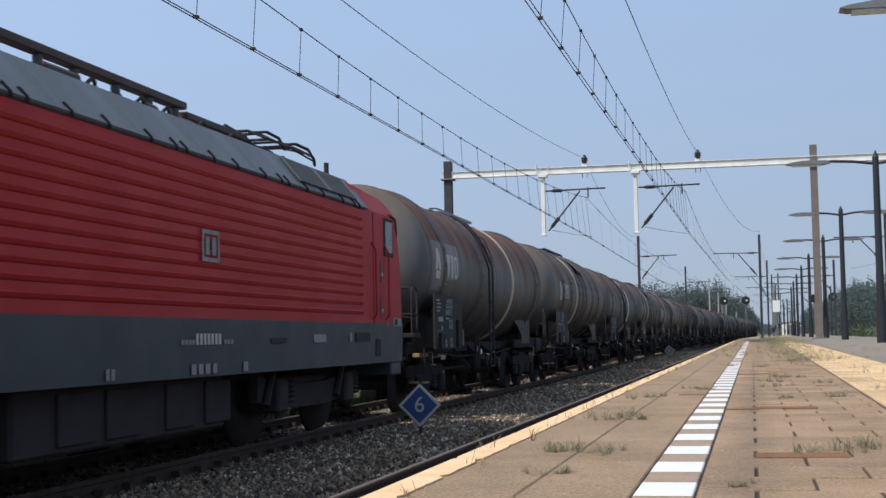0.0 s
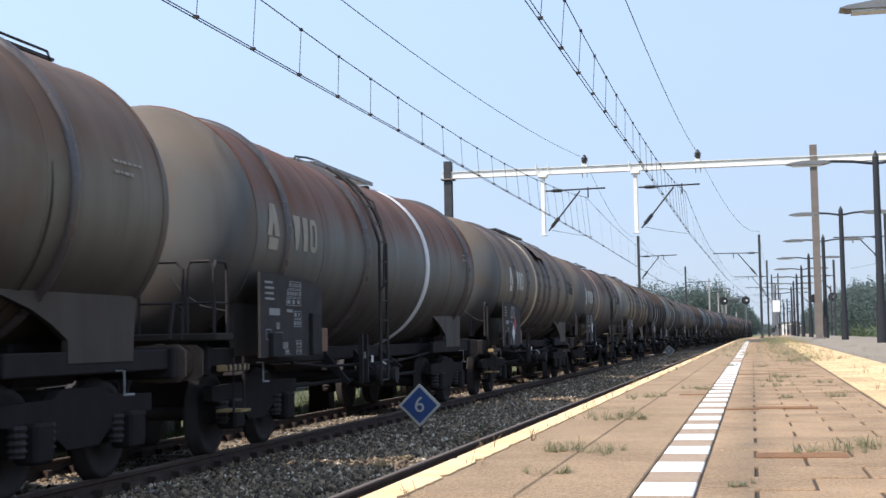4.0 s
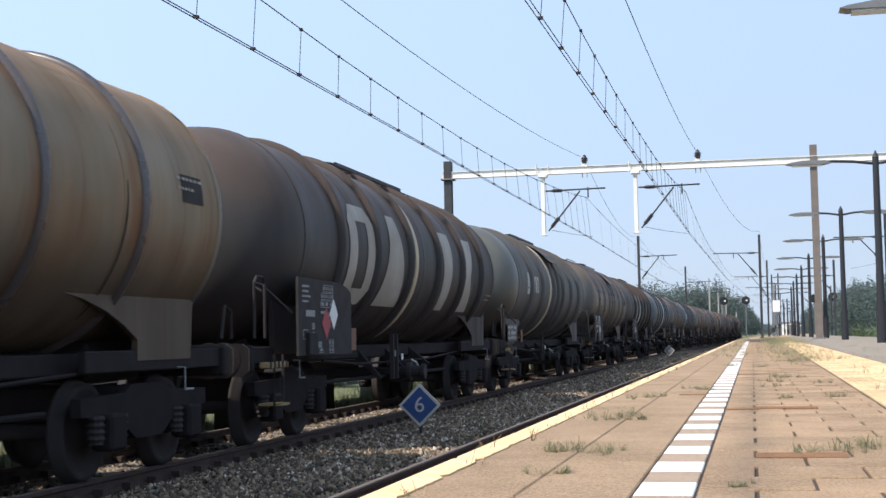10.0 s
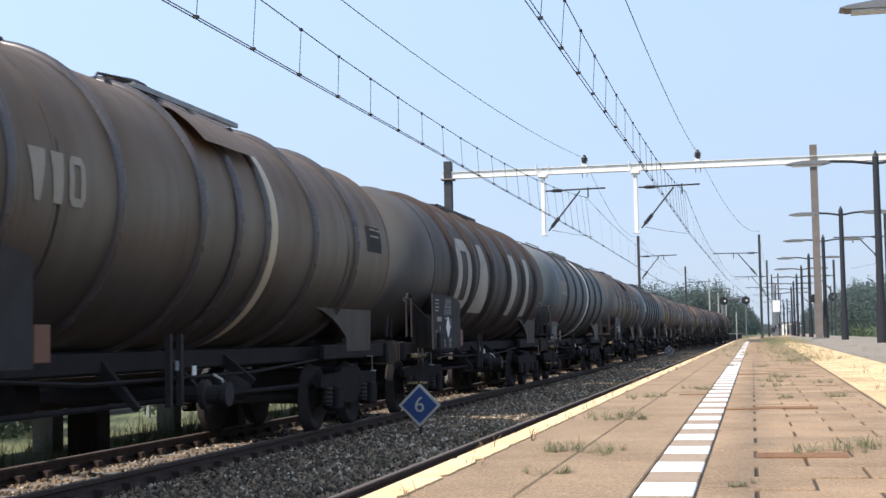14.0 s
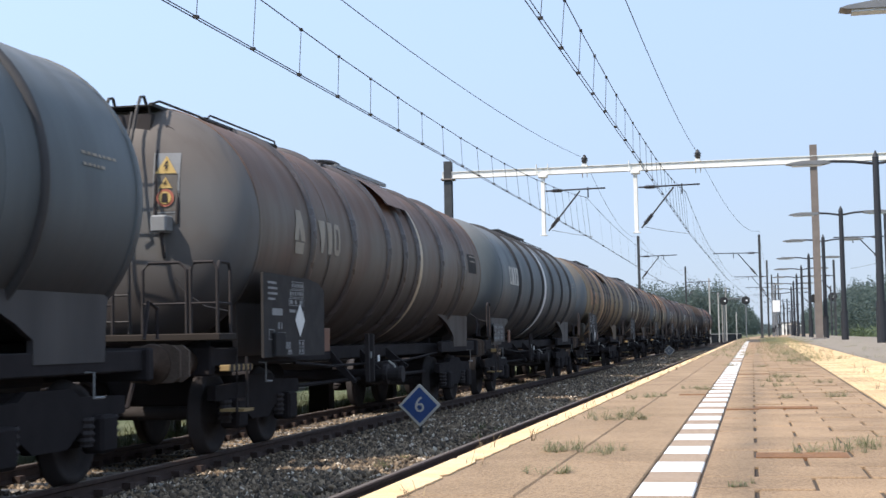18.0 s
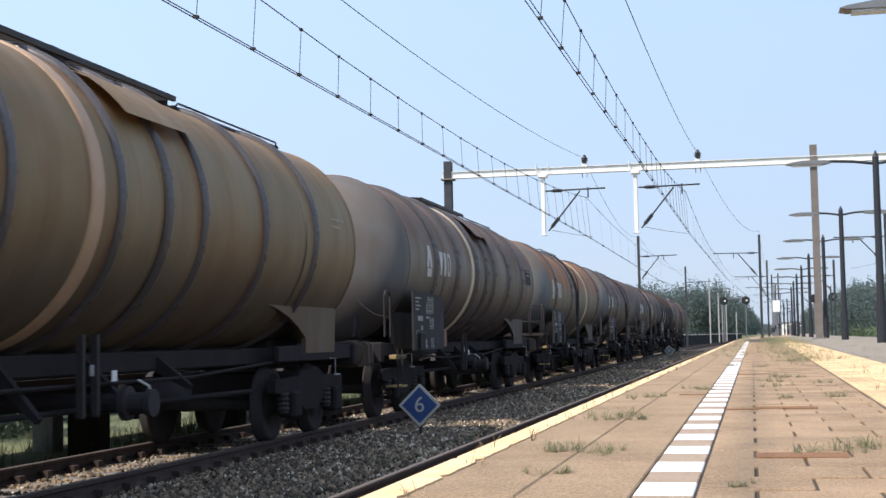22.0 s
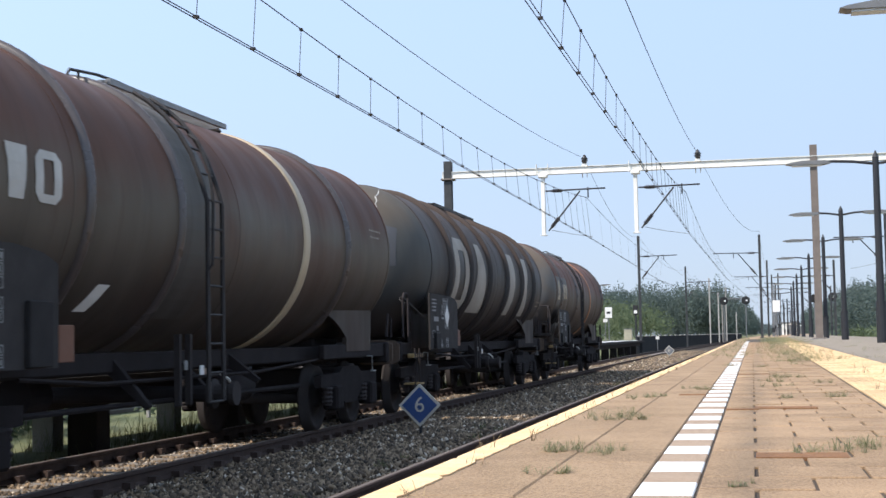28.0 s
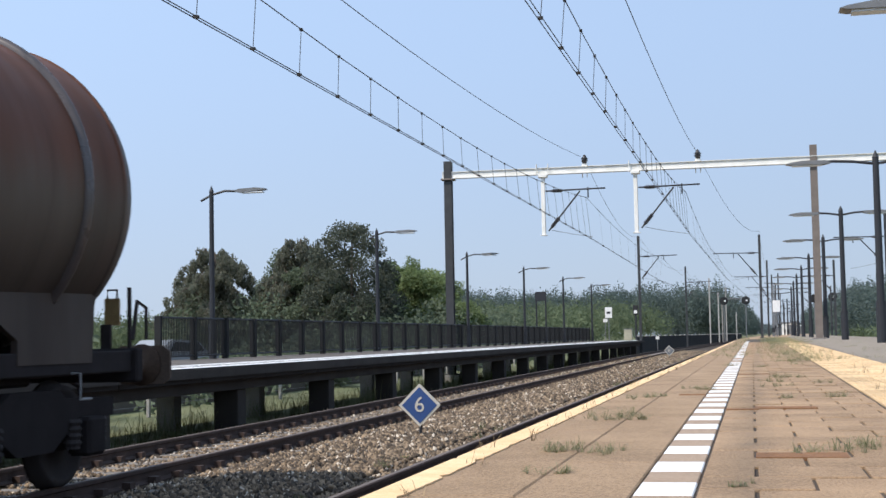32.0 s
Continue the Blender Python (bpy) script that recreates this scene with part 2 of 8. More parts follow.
M_LAMP = material("grey_lamp_housing", (0.17, 0.175, 0.18), (0.11, 0.115, 0.12), rough=0.5, scale=5, fine=60, bump=0.05)
M_DIFF = material("lamp_diffuser", (0.62, 0.64, 0.64), (0.5, 0.52, 0.52), rough=0.3, scale=8, fine=60, bump=0.0)
M_WIRE = material("copper_wire", (0.055, 0.05, 0.048), (0.035, 0.033, 0.032), rough=0.6, metal=0.4, scale=2, fine=30, bump=0)
M_INSUL = material("insulator", (0.035, 0.03, 0.03), (0.02, 0.018, 0.018), rough=0.35, scale=8, fine=60, bump=0)
M_SADDLE = material("sooty_saddle_plate", (0.044, 0.036, 0.031), (0.027, 0.022, 0.019), rough=0.9, scale=1.5, fine=40, bump=0.15, spec=0.12)
# frame and bogie soot, blackened further to hold the shade below the tanks
M_UNDERSHADE = material("soot_and_shade_black", (0.029, 0.0248, 0.0252), (0.021, 0.018, 0.0184), rough=0.95, scale=3, fine=40, bump=0.3, spec=0.14)
M_BOGIE = material("bogie_soot_and_shade", (0.027, 0.0232, 0.0232), (0.019, 0.0162, 0.0165), rough=0.95, scale=4, fine=40, bump=0.4, spec=0.08)
M_BLACK = material("underframe_grime", (0.048, 0.0405, 0.041), (0.034, 0.029, 0.0295), rough=0.92, scale=3, fine=40, bump=0.3, spec=0.14)
M_DARKSTEEL = material("sooty_steel", (0.046, 0.0395, 0.0385), (0.031, 0.027, 0.0265), rough=0.8, scale=3, fine=40, spec=0.15)
M_FRAMEGREY = material("rusty_buffer_steel", (0.15, 0.112, 0.088), (0.07, 0.05, 0.038), rough=0.85, scale=5, fine=40, spec=0.15)
M_RUSTSTOCK = material("rusty_buffer_stock", (0.1, 0.066, 0.047), (0.04, 0.029, 0.023), rough=0.85, scale=7, fine=40, spec=0.15)
M_WHEEL = material("wheel_steel", (0.047, 0.0405, 0.0395), (0.033, 0.029, 0.028), rough=0.8, scale=5, fine=60, spec=0.15)
M_PANEL = material("data_panel", (0.044, 0.0395, 0.038), (0.029, 0.0265, 0.0255), rough=0.9, scale=4, fine=60, bump=0.05, spec=0.25)
M_PANELBOX = material("document_box_paint", (0.026, 0.024, 0.024), (0.018, 0.0165, 0.016), rough=0.8, scale=4, fine=60, bump=0.05, spec=0.2)
M_BARS = material("faded_lettering", (0.3, 0.3, 0.295), (0.16, 0.16, 0.158), rough=0.7, scale=9, fine=90, bump=0)
M_LOGO = material("worn_white_emblem", (0.54, 0.525, 0.49), (0.36, 0.34, 0.3), rough=0.6, scale=2.5, fine=60, bump=0, contrast=0.35)
M_LOGODIRTY = material("grimy_white_emblem", (0.4, 0.37, 0.325), (0.23, 0.2, 0.165), rough=0.65, scale=1.6, fine=60, bump=0)
M_LOGOOLD = material("dirty_white_emblem", (0.36, 0.32, 0.26), (0.2, 0.165, 0.125), rough=0.65, scale=2.5, fine=60, bump=0)
M_RING = material("cream_band", (0.52, 0.42, 0.28), (0.36, 0.28, 0.19), rough=0.5, scale=2, fine=60, bump=0.05)
M_RINGW = material("white_band", (0.66, 0.66, 0.66), (0.5, 0.5, 0.5), rough=0.45, scale=2, fine=60, bump=0.05)
M_RINGTAN = material("orange_tan_band", (0.46, 0.29, 0.17), (0.32, 0.19, 0.11), rough=0.5, scale=2, fine=60, bump=0.05)
M_RINGO = material("rusty_band", (0.42, 0.20, 0.10), (0.30, 0.14, 0.08), rough=0.55, scale=2, fine=60, bump=0.05)
M_RIB = material("sooty_rib_steel", (0.085, 0.067, 0.061), (0.045, 0.035, 0.032), rough=0.3, scale=3, fine=40, bump=0.03, spec=0.65)
M_RIBDARK = material("dark_rib_steel", (0.05, 0.047, 0.047), (0.032, 0.03, 0.03), rough=0.5, scale=3, fine=40, bump=0.03, spec=0.3)
M_ORANGE = material("orange_plate", (0.17, 0.07, 0.04), (0.12, 0.055, 0.03), rough=0.6, scale=4, fine=60, bump=0.05)
M_DIAWHITE = material("white_placard", (0.72, 0.71, 0.68), (0.6, 0.59, 0.56), rough=0.6, scale=6, fine=60, bump=0)
M_DIARED = material("red_placard", (0.36, 0.05, 0.06), (0.24, 0.04, 0.045), rough=0.6, scale=6, fine=60, bump=0)
M_WARN = material("faded_yellow_plate", (0.56, 0.39, 0.13), (0.42, 0.28, 0.1), rough=0.6, scale=6, fine=60, bump=0)
M_REDPLATE = material("faded_red_sign_plate", (0.4, 0.12, 0.075), (0.3, 0.09, 0.06), rough=0.6, scale=6, fine=60, bump=0)
M_HAZARD = material("yellow_step", (0.38, 0.26, 0.11), (0.17, 0.115, 0.055), rough=0.7, scale=6, fine=60)
M_RED = material("red_locomotive_paint", (0.42, 0.0085, 0.0105), (0.3, 0.0065, 0.008), rough=0.6, scale=1.2, fine=50, bump=0.04, contrast=0.6)
M_LOCOGREY = material("locomotive_grey", (0.05, 0.058, 0.06), (0.034, 0.04, 0.042), rough=0.6, scale=1.5, fine=50, bump=0.04)
M_ROOF = material("locomotive_roof_grey", (0.14, 0.15, 0.155), (0.095, 0.103, 0.107), rough=0.55, scale=1.5, fine=50, bump=0.04)
M_SIGNRIM = material("dusty_sign_rim", (0.52, 0.49, 0.42), (0.4, 0.375, 0.32), rough=0.7, scale=6, fine=60, bump=0)
M_BLUE = material("blue_sign_face", (0.024, 0.066, 0.2), (0.02, 0.05, 0.155), rough=0.5, scale=6, fine=60, bump=0)
M_CABGLASS = material("cab_glass", (0.045, 0.05, 0.056), (0.036, 0.04, 0.045), rough=0.25, scale=3, fine=30, bump=0)
M_GLASS = material("dark_glass", (0.012, 0.014, 0.016), (0.01, 0.011, 0.012), rough=0.2, scale=3, fine=30, bump=0)
M_SEDGE = material("pipe_steel", (0.042, 0.038, 0.037), (0.025, 0.0225, 0.022), rough=0.6, scale=4, fine=60, bump=0.05, spec=0.25)
M_GALV = material("dull_galvanised_grating", (0.23, 0.235, 0.24), (0.15, 0.155, 0.16), rough=0.5, scale=4, fine=60, bump=0.05)
M_DUCT = material("red_brown_roof_duct", (0.065, 0.035, 0.034), (0.04, 0.023, 0.022), rough=0.6, scale=3, fine=40, bump=0.1)
M_GRILLE = material("grille_mesh", (0.055, 0.057, 0.052), (0.038, 0.04, 0.037), rough=0.7, scale=4, fine=120, bump=0.3)
M_PATCH = material("pale_sign_backing", (0.24, 0.24, 0.235), (0.16, 0.165, 0.17), rough=0.6, scale=2.5, fine=60, bump=0.05)
M_BLUESTRIP = material("faded_sign_strip", (0.12, 0.105, 0.09), (0.085, 0.075, 0.066), rough=0.6, scale=4, fine=60, bump=0.05)
M_CABINET = material("pale_cabinet", (0.36, 0.34, 0.25), (0.26, 0.245, 0.18), rough=0.6, scale=5, fine=60, bump=0.05)
M_FADED = material("faded_sign_face", (0.16, 0.17, 0.18), (0.11, 0.115, 0.125), rough=0.6, scale=6, fine=60, bump=0)
M_MESH = material("fence_panel_dark", (0.03, 0.0305, 0.031), (0.021, 0.0215, 0.022), rough=0.85, scale=2, fine=60, bump=0, spec=0.1)
M_SIGNAL = material("signal_housing", (0.02, 0.02, 0.022), (0.014, 0.014, 0.015), rough=0.6, bump=0)
M_CAR = material("silver_car_paint", (0.26, 0.275, 0.29), (0.21, 0.22, 0.23), rough=0.2, bump=0)

# ---------------------------------------------------------------- mesh tools


def to_mesh(name, bm, mat, smooth=False):
    me = bpy.data.meshes.new(name)
    bm.normal_update()
    bm.to_mesh(me)
    bm.free()
    me.materials.append(mat)
    if smooth:
        me.polygons.foreach_set("use_smooth", [True] * len(me.polygons))
    return me


def part(name, bm, mat, parent=None, label="", smooth=False):
    """Links a bmesh, or a mesh that is there, as one object under a thing or a part."""
    me = bm if isinstance(bm, bpy.types.Mesh) else to_mesh(name, bm, mat, smooth)
    ob = new(name, me)
    ob.parent = parent
    if label:
        ob["label"] = label
    return ob


def thing(name, label, category, group="", at=(0, 0, 0), rz=0):
    e = new(name)
    e.empty_display_size = 0.3
    e.matrix_world = pose(*at, 0, 0, rz)
    return tagged(e, label, category, group)


def structure(name, bm, mat, label="", smooth=False):
    return tagged(part(name, bm, mat, None, label, smooth), label=label, category=name.split("_")[0], kind="structure")


def add_box(bm, x0, x1, y0, y1, z0, z1, bevel=0.0):
    vs = [bm.verts.new((x, y, z)) for z in (z0, z1) for y in (y0, y1) for x in (x0, x1)]
    fs = [bm.faces.new([vs[i] for i in q]) for q in ((0, 2, 3, 1), (4, 5, 7, 6), (0, 1, 5, 4), (2, 6, 7, 3), (0, 4, 6, 2), (1, 3, 7, 5))]
    if bevel:
        es = list({e for f in fs for e in f.edges})
        bmesh.ops.bevel(bm, geom=es, offset=bevel, segments=1, affect="EDGES", profile=0.5)


def box(x0, x1, y0, y1, z0, z1, bevel=0.0):
    bm = bmesh.new()
    add_box(bm, x0, x1, y0, y1, z0, z1, bevel)
    return bm


def add_tube(bm, points, r, sides=8, r2=None, caps=True):
    """A round bar along a line of points, tapering from r to r2."""
    pts = [Vector(p) for p in points]
    rings = []
    for i, p in enumerate(pts):
        d = (pts[min(i + 1, len(pts) - 1)] - pts[max(i - 1, 0)]).normalized()
        a = d.orthogonal().normalized() if abs(d.z) > 0.99 else d.cross(Vector((0, 0, 1))).normalized()
        b = d.cross(a)
        rr = r if r2 is None else r + (r2 - r) * i / (len(pts) - 1)
        rings.append([bm.verts.new(p + (a * math.cos(t) + b * math.sin(t)) * rr) for t in (2 * math.pi * k / sides for k in range(sides))])
    for u, v in zip(rings, rings[1:]):
        for k in range(sides):
            bm.faces.new((u[k], u[(k + 1) % sides], v[(k + 1) % sides], v[k]))
    if caps:
        bm.faces.new(rings[0][::-1])
        bm.faces.new(rings[-1])


def tube(points, r, sides=8, r2=None):
    bm = bmesh.new()
    add_tube(bm, points, r, sides, r2)
    return bm


def add_lathe(bm, profile, axis, centre=(0, 0, 0), sides=48):
    """Turns a profile of (along, radius) round an axis ('x' or 'y') through centre."""
    c = Vector(centre)
    rings = []
    for s, r in profile:
        ring = []
        if r < 1e-5:
            ring = [bm.verts.new(c + (Vector((s, 0, 0)) if axis == "x" else Vector((0, s, 0)) if axis == "y" else Vector((0, 0, s))))]
        else:
            for k in range(sides):
                t = 2 * math.pi * k / sides
                u, v = r * math.cos(t), r * math.sin(t)
                ring.append(bm.verts.new(c + (Vector((s, u, v)) if axis == "x" else Vector((u, s, v)) if axis == "y" else Vector((u, v, s)))))
        rings.append(ring)
    for a, b in zip(rings, rings[1:]):
        for k in range(sides):
            q = (a[k % len(a)], a[(k + 1) % len(a)], b[(k + 1) % len(b)], b[k % len(b)])
            q = list(dict.fromkeys(q))
            if len(q) > 2:
                bm.faces.new(q)


def lathe(profile, axis, centre=(0, 0, 0), sides=48):
    bm = bmesh.new()
    add_lathe(bm, profile, axis, centre, sides)
    bmesh.ops.recalc_face_normals(bm, faces=bm.faces[:])
    return bm


def add_prism(bm, outline, axis, a, b):
    """A flat outline pushed from a to b along an axis; the outline lies in the other two (x: y,z  y: x,z  z: x,y)."""
    def at(p, s):
        return (s, p[0], p[1]) if axis == "x" else (p[0], s, p[1]) if axis == "y" else (p[0], p[1], s)
    lo = [bm.verts.new(at(p, a)) for p in outline]
    hi = [bm.verts.new(at(p, b)) for p in outline]
    bm.faces.new(lo[::-1])
    bm.faces.new(hi)
    for i in range(len(lo)):
        j = (i + 1) % len(lo)
        bm.faces.new((lo[i], lo[j], hi[j], hi[i]))


def prism(outline, axis, a, b):
    bm = bmesh.new()
    add_prism(bm, outline, axis, a, b)
    bmesh.ops.recalc_face_normals(bm, faces=bm.faces[:])
    return bm


def text_mesh(body, size, mat):
    cu = bpy.data.curves.new("lettering", "FONT")
    cu.body, cu.size, cu.extrude, cu.align_x, cu.align_y = body, size, 0.004, "CENTER", "CENTER"
    me = bpy.data.meshes.new_from_object(bpy.data.objects.new("lettering", cu))
    me.materials.clear()
    me.materials.append(mat)
    return me


STORE = {}


def stored(key, make, mat, smooth=False):
    """A mesh made once for all the alike parts that share it."""
    k = (key, mat.name)
    if k not in STORE:
        STORE[k] = to_mesh(str(key if isinstance(key, str) else key[0]), make(), mat, smooth)
    return STORE[k]

# ---------------------------------------------------------------- the plan (rail top is z = 0, tracks run along y)
DECK = 0.87            # platform surface
EDGE = -0.93           # edge of the near platform
NEAR, FAR = -2.58, -6.83   # centre lines of the two tracks
EDGE2 = -8.48          # edge of the opposite platform
GRADE = -0.62          # natural ground
END2 = 114.0           # where the opposite platform ends


def bend(y):
    """How far the line has swung to the side at y: straight, a wide curve, straight again."""
    if y < 85:
        return 0.0
    return (y - 85) ** 2 / 4333 if y < 150 else 0.975 + 0.03 * (y - 150)


BEND_Y = [-40, 20, 85] + [85 + 8 * k for k in range(1, 11)] + [200, 300, 500, 900]


def sweep(outline, ys):
    """An outline in (x, z) drawn along the line."""
    bm = bmesh.new()
    rows = [[bm.verts.new((x + bend(y), y, z)) for x, z in outline] for y in ys]
    k = len(outline)
    for a, b in zip(rows, rows[1:]):
        for i in range(k):
            bm.faces.new((a[i], a[(i + 1) % k], b[(i + 1) % k], b[i]))
    bm.faces.new(rows[0][::-1])
    bm.faces.new(rows[-1])
    bmesh.ops.recalc_face_normals(bm, faces=bm.faces[:])
    return bm


def sheet(x0, x1, y0, y1, z):
    bm = bmesh.new()
    bm.faces.new([bm.verts.new(p) for p in ((x0, y0, z), (x1, y0, z), (x1, y1, z), (x0, y1, z))])
    return bm


structure("ground", sheet(-2500, 2500, -600, 4500, GRADE), M_GROUND, "dry summer grassland round the railway")

# ballast bed with sloping shoulders
bm = sweep([(-9.6, GRADE - 0.05), (-8.75, -0.21), (-5.85, -0.21), (-5.35, -0.165), (-4.1, -0.165), (-3.6, -0.21), (-0.6, -0.21), (-0.4, GRADE - 0.05)], BEND_Y)
structure("ballast_bed", bm, M_BALLAST, "grey-brown crushed stone ballast bed under two tracks")


def rail_profile(x):
    return [(x - 0.07, -0.16), (x + 0.07, -0.16), (x + 0.07, -0.145), (x + 0.012, -0.12), (x + 0.012, -0.05), (x + 0.036, -0.036),
            (x + 0.036, -0.006), (x + 0.026, 0.0), (x - 0.026, 0.0), (x - 0.036, -0.006), (x - 0.036, -0.036), (x - 0.012, -0.05), (x - 0.012, -0.12), (x - 0.07, -0.145)]


for cx, word in ((FAR, "main"), (NEAR, "platform")):
    for s in (-0.7525, 0.7525):
        r = structure("rail", sweep(rail_profile(cx + s), BEND_Y), M_RAIL, "rust-brown steel rail on the ballast")
        part("rail_head", sweep([(cx + s - 0.024, 0.0005), (cx + s + 0.024, 0.0005), (cx + s + 0.024, 0.003), (cx + s - 0.024, 0.003)], BEND_Y), M_RAILTOP, r, "polished running surface")

# near platform: deck body below the paving, falling away under its edge
bm = sweep([(EDGE + 0.03, GRADE), (EDGE + 0.03, DECK - 0.2), (EDGE, DECK - 0.2), (EDGE, DECK - 0.012), (1.5, DECK - 0.012), (3.0, DECK + 0.09), (5.6, DECK + 0.09), (5.6, GRADE)], [-30, 20, 85] + [85 + 8 * k for k in range(1, 11)] + [200, 250])
structure("platform_base", bm, M_SLAB, "grey-brown concrete platform body with sandy top")

# dusty verge from the guide tiles to the platform's far edge
bm = bmesh.new()
rows = []
for y in [-12, 4, 12, 20, 30, 45, 60, 75] + [85 + 8 * k for k in range(11)]:
    a = min(2.9, 1.323 + 0.0105 * y)
    rows.append([bm.verts.new((x + bend(y), y, DECK - 0.006 + 0.068 * max(0.0, min(x, 3.0) - 1.5))) for x in (a, max(a, 1.5), 3.0, 5.58)])
for p, q in zip(rows, rows[1:]):
    for k in range(3):
        if (p[k].co - p[k + 1].co).length > 1e-4 and (q[k].co - q[k + 1].co).length > 1e-4:
            bm.faces.new((p[k], p[k + 1], q[k + 1], q[k]))
structure("platform_verge", bm, M_VERGE, "grey-brown dusty verge beside the guide tiles")

# opposite platform: slab on piers
bm = bmesh.new()
add_box(bm, -13.6, EDGE2 + 0.06, -30, END2, DECK - 0.16, DECK - 0.02)
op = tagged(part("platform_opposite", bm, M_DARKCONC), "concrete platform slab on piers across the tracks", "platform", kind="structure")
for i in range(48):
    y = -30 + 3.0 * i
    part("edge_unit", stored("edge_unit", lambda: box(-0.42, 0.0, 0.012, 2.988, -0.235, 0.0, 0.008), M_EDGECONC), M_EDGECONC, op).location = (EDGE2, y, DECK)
part("deck_paving", box(-13.6, EDGE2 - 0.43, -30, END2, DECK - 0.02, DECK - 0.004), M_DECK, op, "grey-brown concrete paving")
for x, w in ((EDGE2 - 0.005, 0.36), (EDGE2 - 1.05, 0.3)):
    part("white_line", box(x - w, x, -30, END2, DECK + 0.0005, DECK + 0.0045), M_WHITE, op, "white edge line")
for i in range(110):
    part("white_dash", stored("white_dash", lambda: box(-0.26, 0.0, 0.0, 0.62, 0.0005, 0.0045), M_WHITE), M_WHITE, op).location = (EDGE2 - 0.62, 4 + 1.0 * i, DECK)
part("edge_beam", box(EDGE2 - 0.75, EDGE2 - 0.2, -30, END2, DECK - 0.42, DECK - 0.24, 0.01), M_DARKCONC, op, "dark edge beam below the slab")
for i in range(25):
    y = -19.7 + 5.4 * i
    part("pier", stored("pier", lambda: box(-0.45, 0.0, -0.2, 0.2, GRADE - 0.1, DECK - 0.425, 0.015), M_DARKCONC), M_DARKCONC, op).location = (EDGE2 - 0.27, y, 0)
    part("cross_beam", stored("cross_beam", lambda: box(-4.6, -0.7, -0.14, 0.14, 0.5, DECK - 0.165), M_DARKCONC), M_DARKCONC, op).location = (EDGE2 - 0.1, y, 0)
    part("rear_pier", stored("rear_pier", lambda: box(-0.4, 0.0, -0.2, 0.2, GRADE - 0.1, 0.495), M_CONC), M_CONC, op, "paler concrete rear pier").location = (-12.2, y - 0.1, 0)

# ---------------------------------------------------------------- overhead line
PORTAL_Y = 61.0


def i_mast(name, x, y, z0, z1, mat, label, w=0.22, group="catenary masts"):
    t = thing(name, label, "mast", group, (x, y, z0))
    h = z1 - z0
    q = w / 2
    bm = prism([(-q, -q), (q, -q), (q, -q + 0.025), (0.014, -q + 0.025), (0.014, q - 0.025), (q, q - 0.025), (q, q), (-q, q), (-q, q - 0.025), (-0.014, q - 0.025), (-0.014, -q + 0.025), (-q, -q + 0.025)], "z", 0, h)
    part("column", bm, mat, t)
    part("base_plate", box(-w, w, -w, w, 0, 0.05, 0.01), mat, t)
    part("footing", box(-w * 1.4, w * 1.4, -w * 1.4, w * 1.4, -0.3, 0.0, 0.02), M_CONC, t, "concrete footing")
    return t


i_mast("catenary_mast", -12.95, PORTAL_Y, GRADE + 0.3, 9.1, M_DARKMAST, "tall dark galvanised steel portal mast behind the platform fence", 0.34)
i_mast("catenary_mast", 2.75, PORTAL_Y, DECK + 0.1, 9.1, M_MAST, "tall brown weathered steel portal mast on the platform", 0.29)
i_mast("catenary_mast", 11.2, PORTAL_Y, GRADE + 0.3, 9.1, M_MAST, "tall brown weathered steel portal mast beyond the platform", 0.33)

gantry = thing("portal_beam", "cream painted steel portal beam spanning the tracks", "beam", at=(0, PORTAL_Y, 8.48))
bm = prism([(-0.16, -0.15), (0.16, -0.15), (0.16, -0.125), (0.1, -0.125), (0.1, 0.125), (0.16, 0.125), (0.16, 0.15), (-0.16, 0.15), (-0.16, 0.125), (-0.1, 0.125), (-0.1, -0.125), (-0.16, -0.125)], "x", -13.2, 11.4)
part("beam", bm, M_BEAM, gantry)
for x in (-12.95, 2.75):
    part("clamp", box(x - 0.28, x + 0.28, -0.3, 0.3, -0.22, -0.152, 0.01), M_MAST, gantry, "steel clamp")
for x, drop in ((-8.72, 2.78), (-4.70, 2.8)):
    d = part("drop_tube", box(x - 0.085, x + 0.085, -0.085, 0.085, -drop, -0.15, 0.015), M_BEAM, gantry, "cream drop post")
    part("drop_cap", box(x - 0.19, x + 0.19, -0.2, 0.2, -0.28, -0.152, 0.01), M_BEAM, d)
    part("foot_plate", box(x - 0.15, x + 0.15, -0.15, 0.15, -drop - 0.04, -drop, 0.01), M_BEAM, d)
    for s in (-0.18, 0.18):
        part("bolt_rod", tube([(x + s * 1.4, -0.2, -0.2), (x + s * 1.4, -0.2, 0.3)], 0.025, 6), M_BEAM, d)

for x in (-6.88, -2.03):
    f = thing("feeder_insulator", "dark brown porcelain feeder insulator on the portal beam", "insulator", "feeder insulators", (x, PORTAL_Y, 8.63))
    part("bracket", box(-0.12, 0.12, -0.05, 0.05, 0, 0.12), M_BEAM, f)
    part("stem", tube([(-0.1, 0, -0.5), (-0.1, 0, 0.1)], 0.025, 6), M_BEAM, f)
    part("stem", tube([(0.1, 0, -0.5), (0.1, 0, 0.1)], 0.025, 6), M_BEAM, f)
    part("shed", lathe([(0.12, 0.0), (0.12, 0.09), (0.2, 0.1), (0.22, 0.17), (0.28, 0.1), (0.32, 0.16), (0.4, 0.09), (0.48, 0.06), (0.52, 0.0)], "z", sides=14), M_INSUL, f, smooth=True)


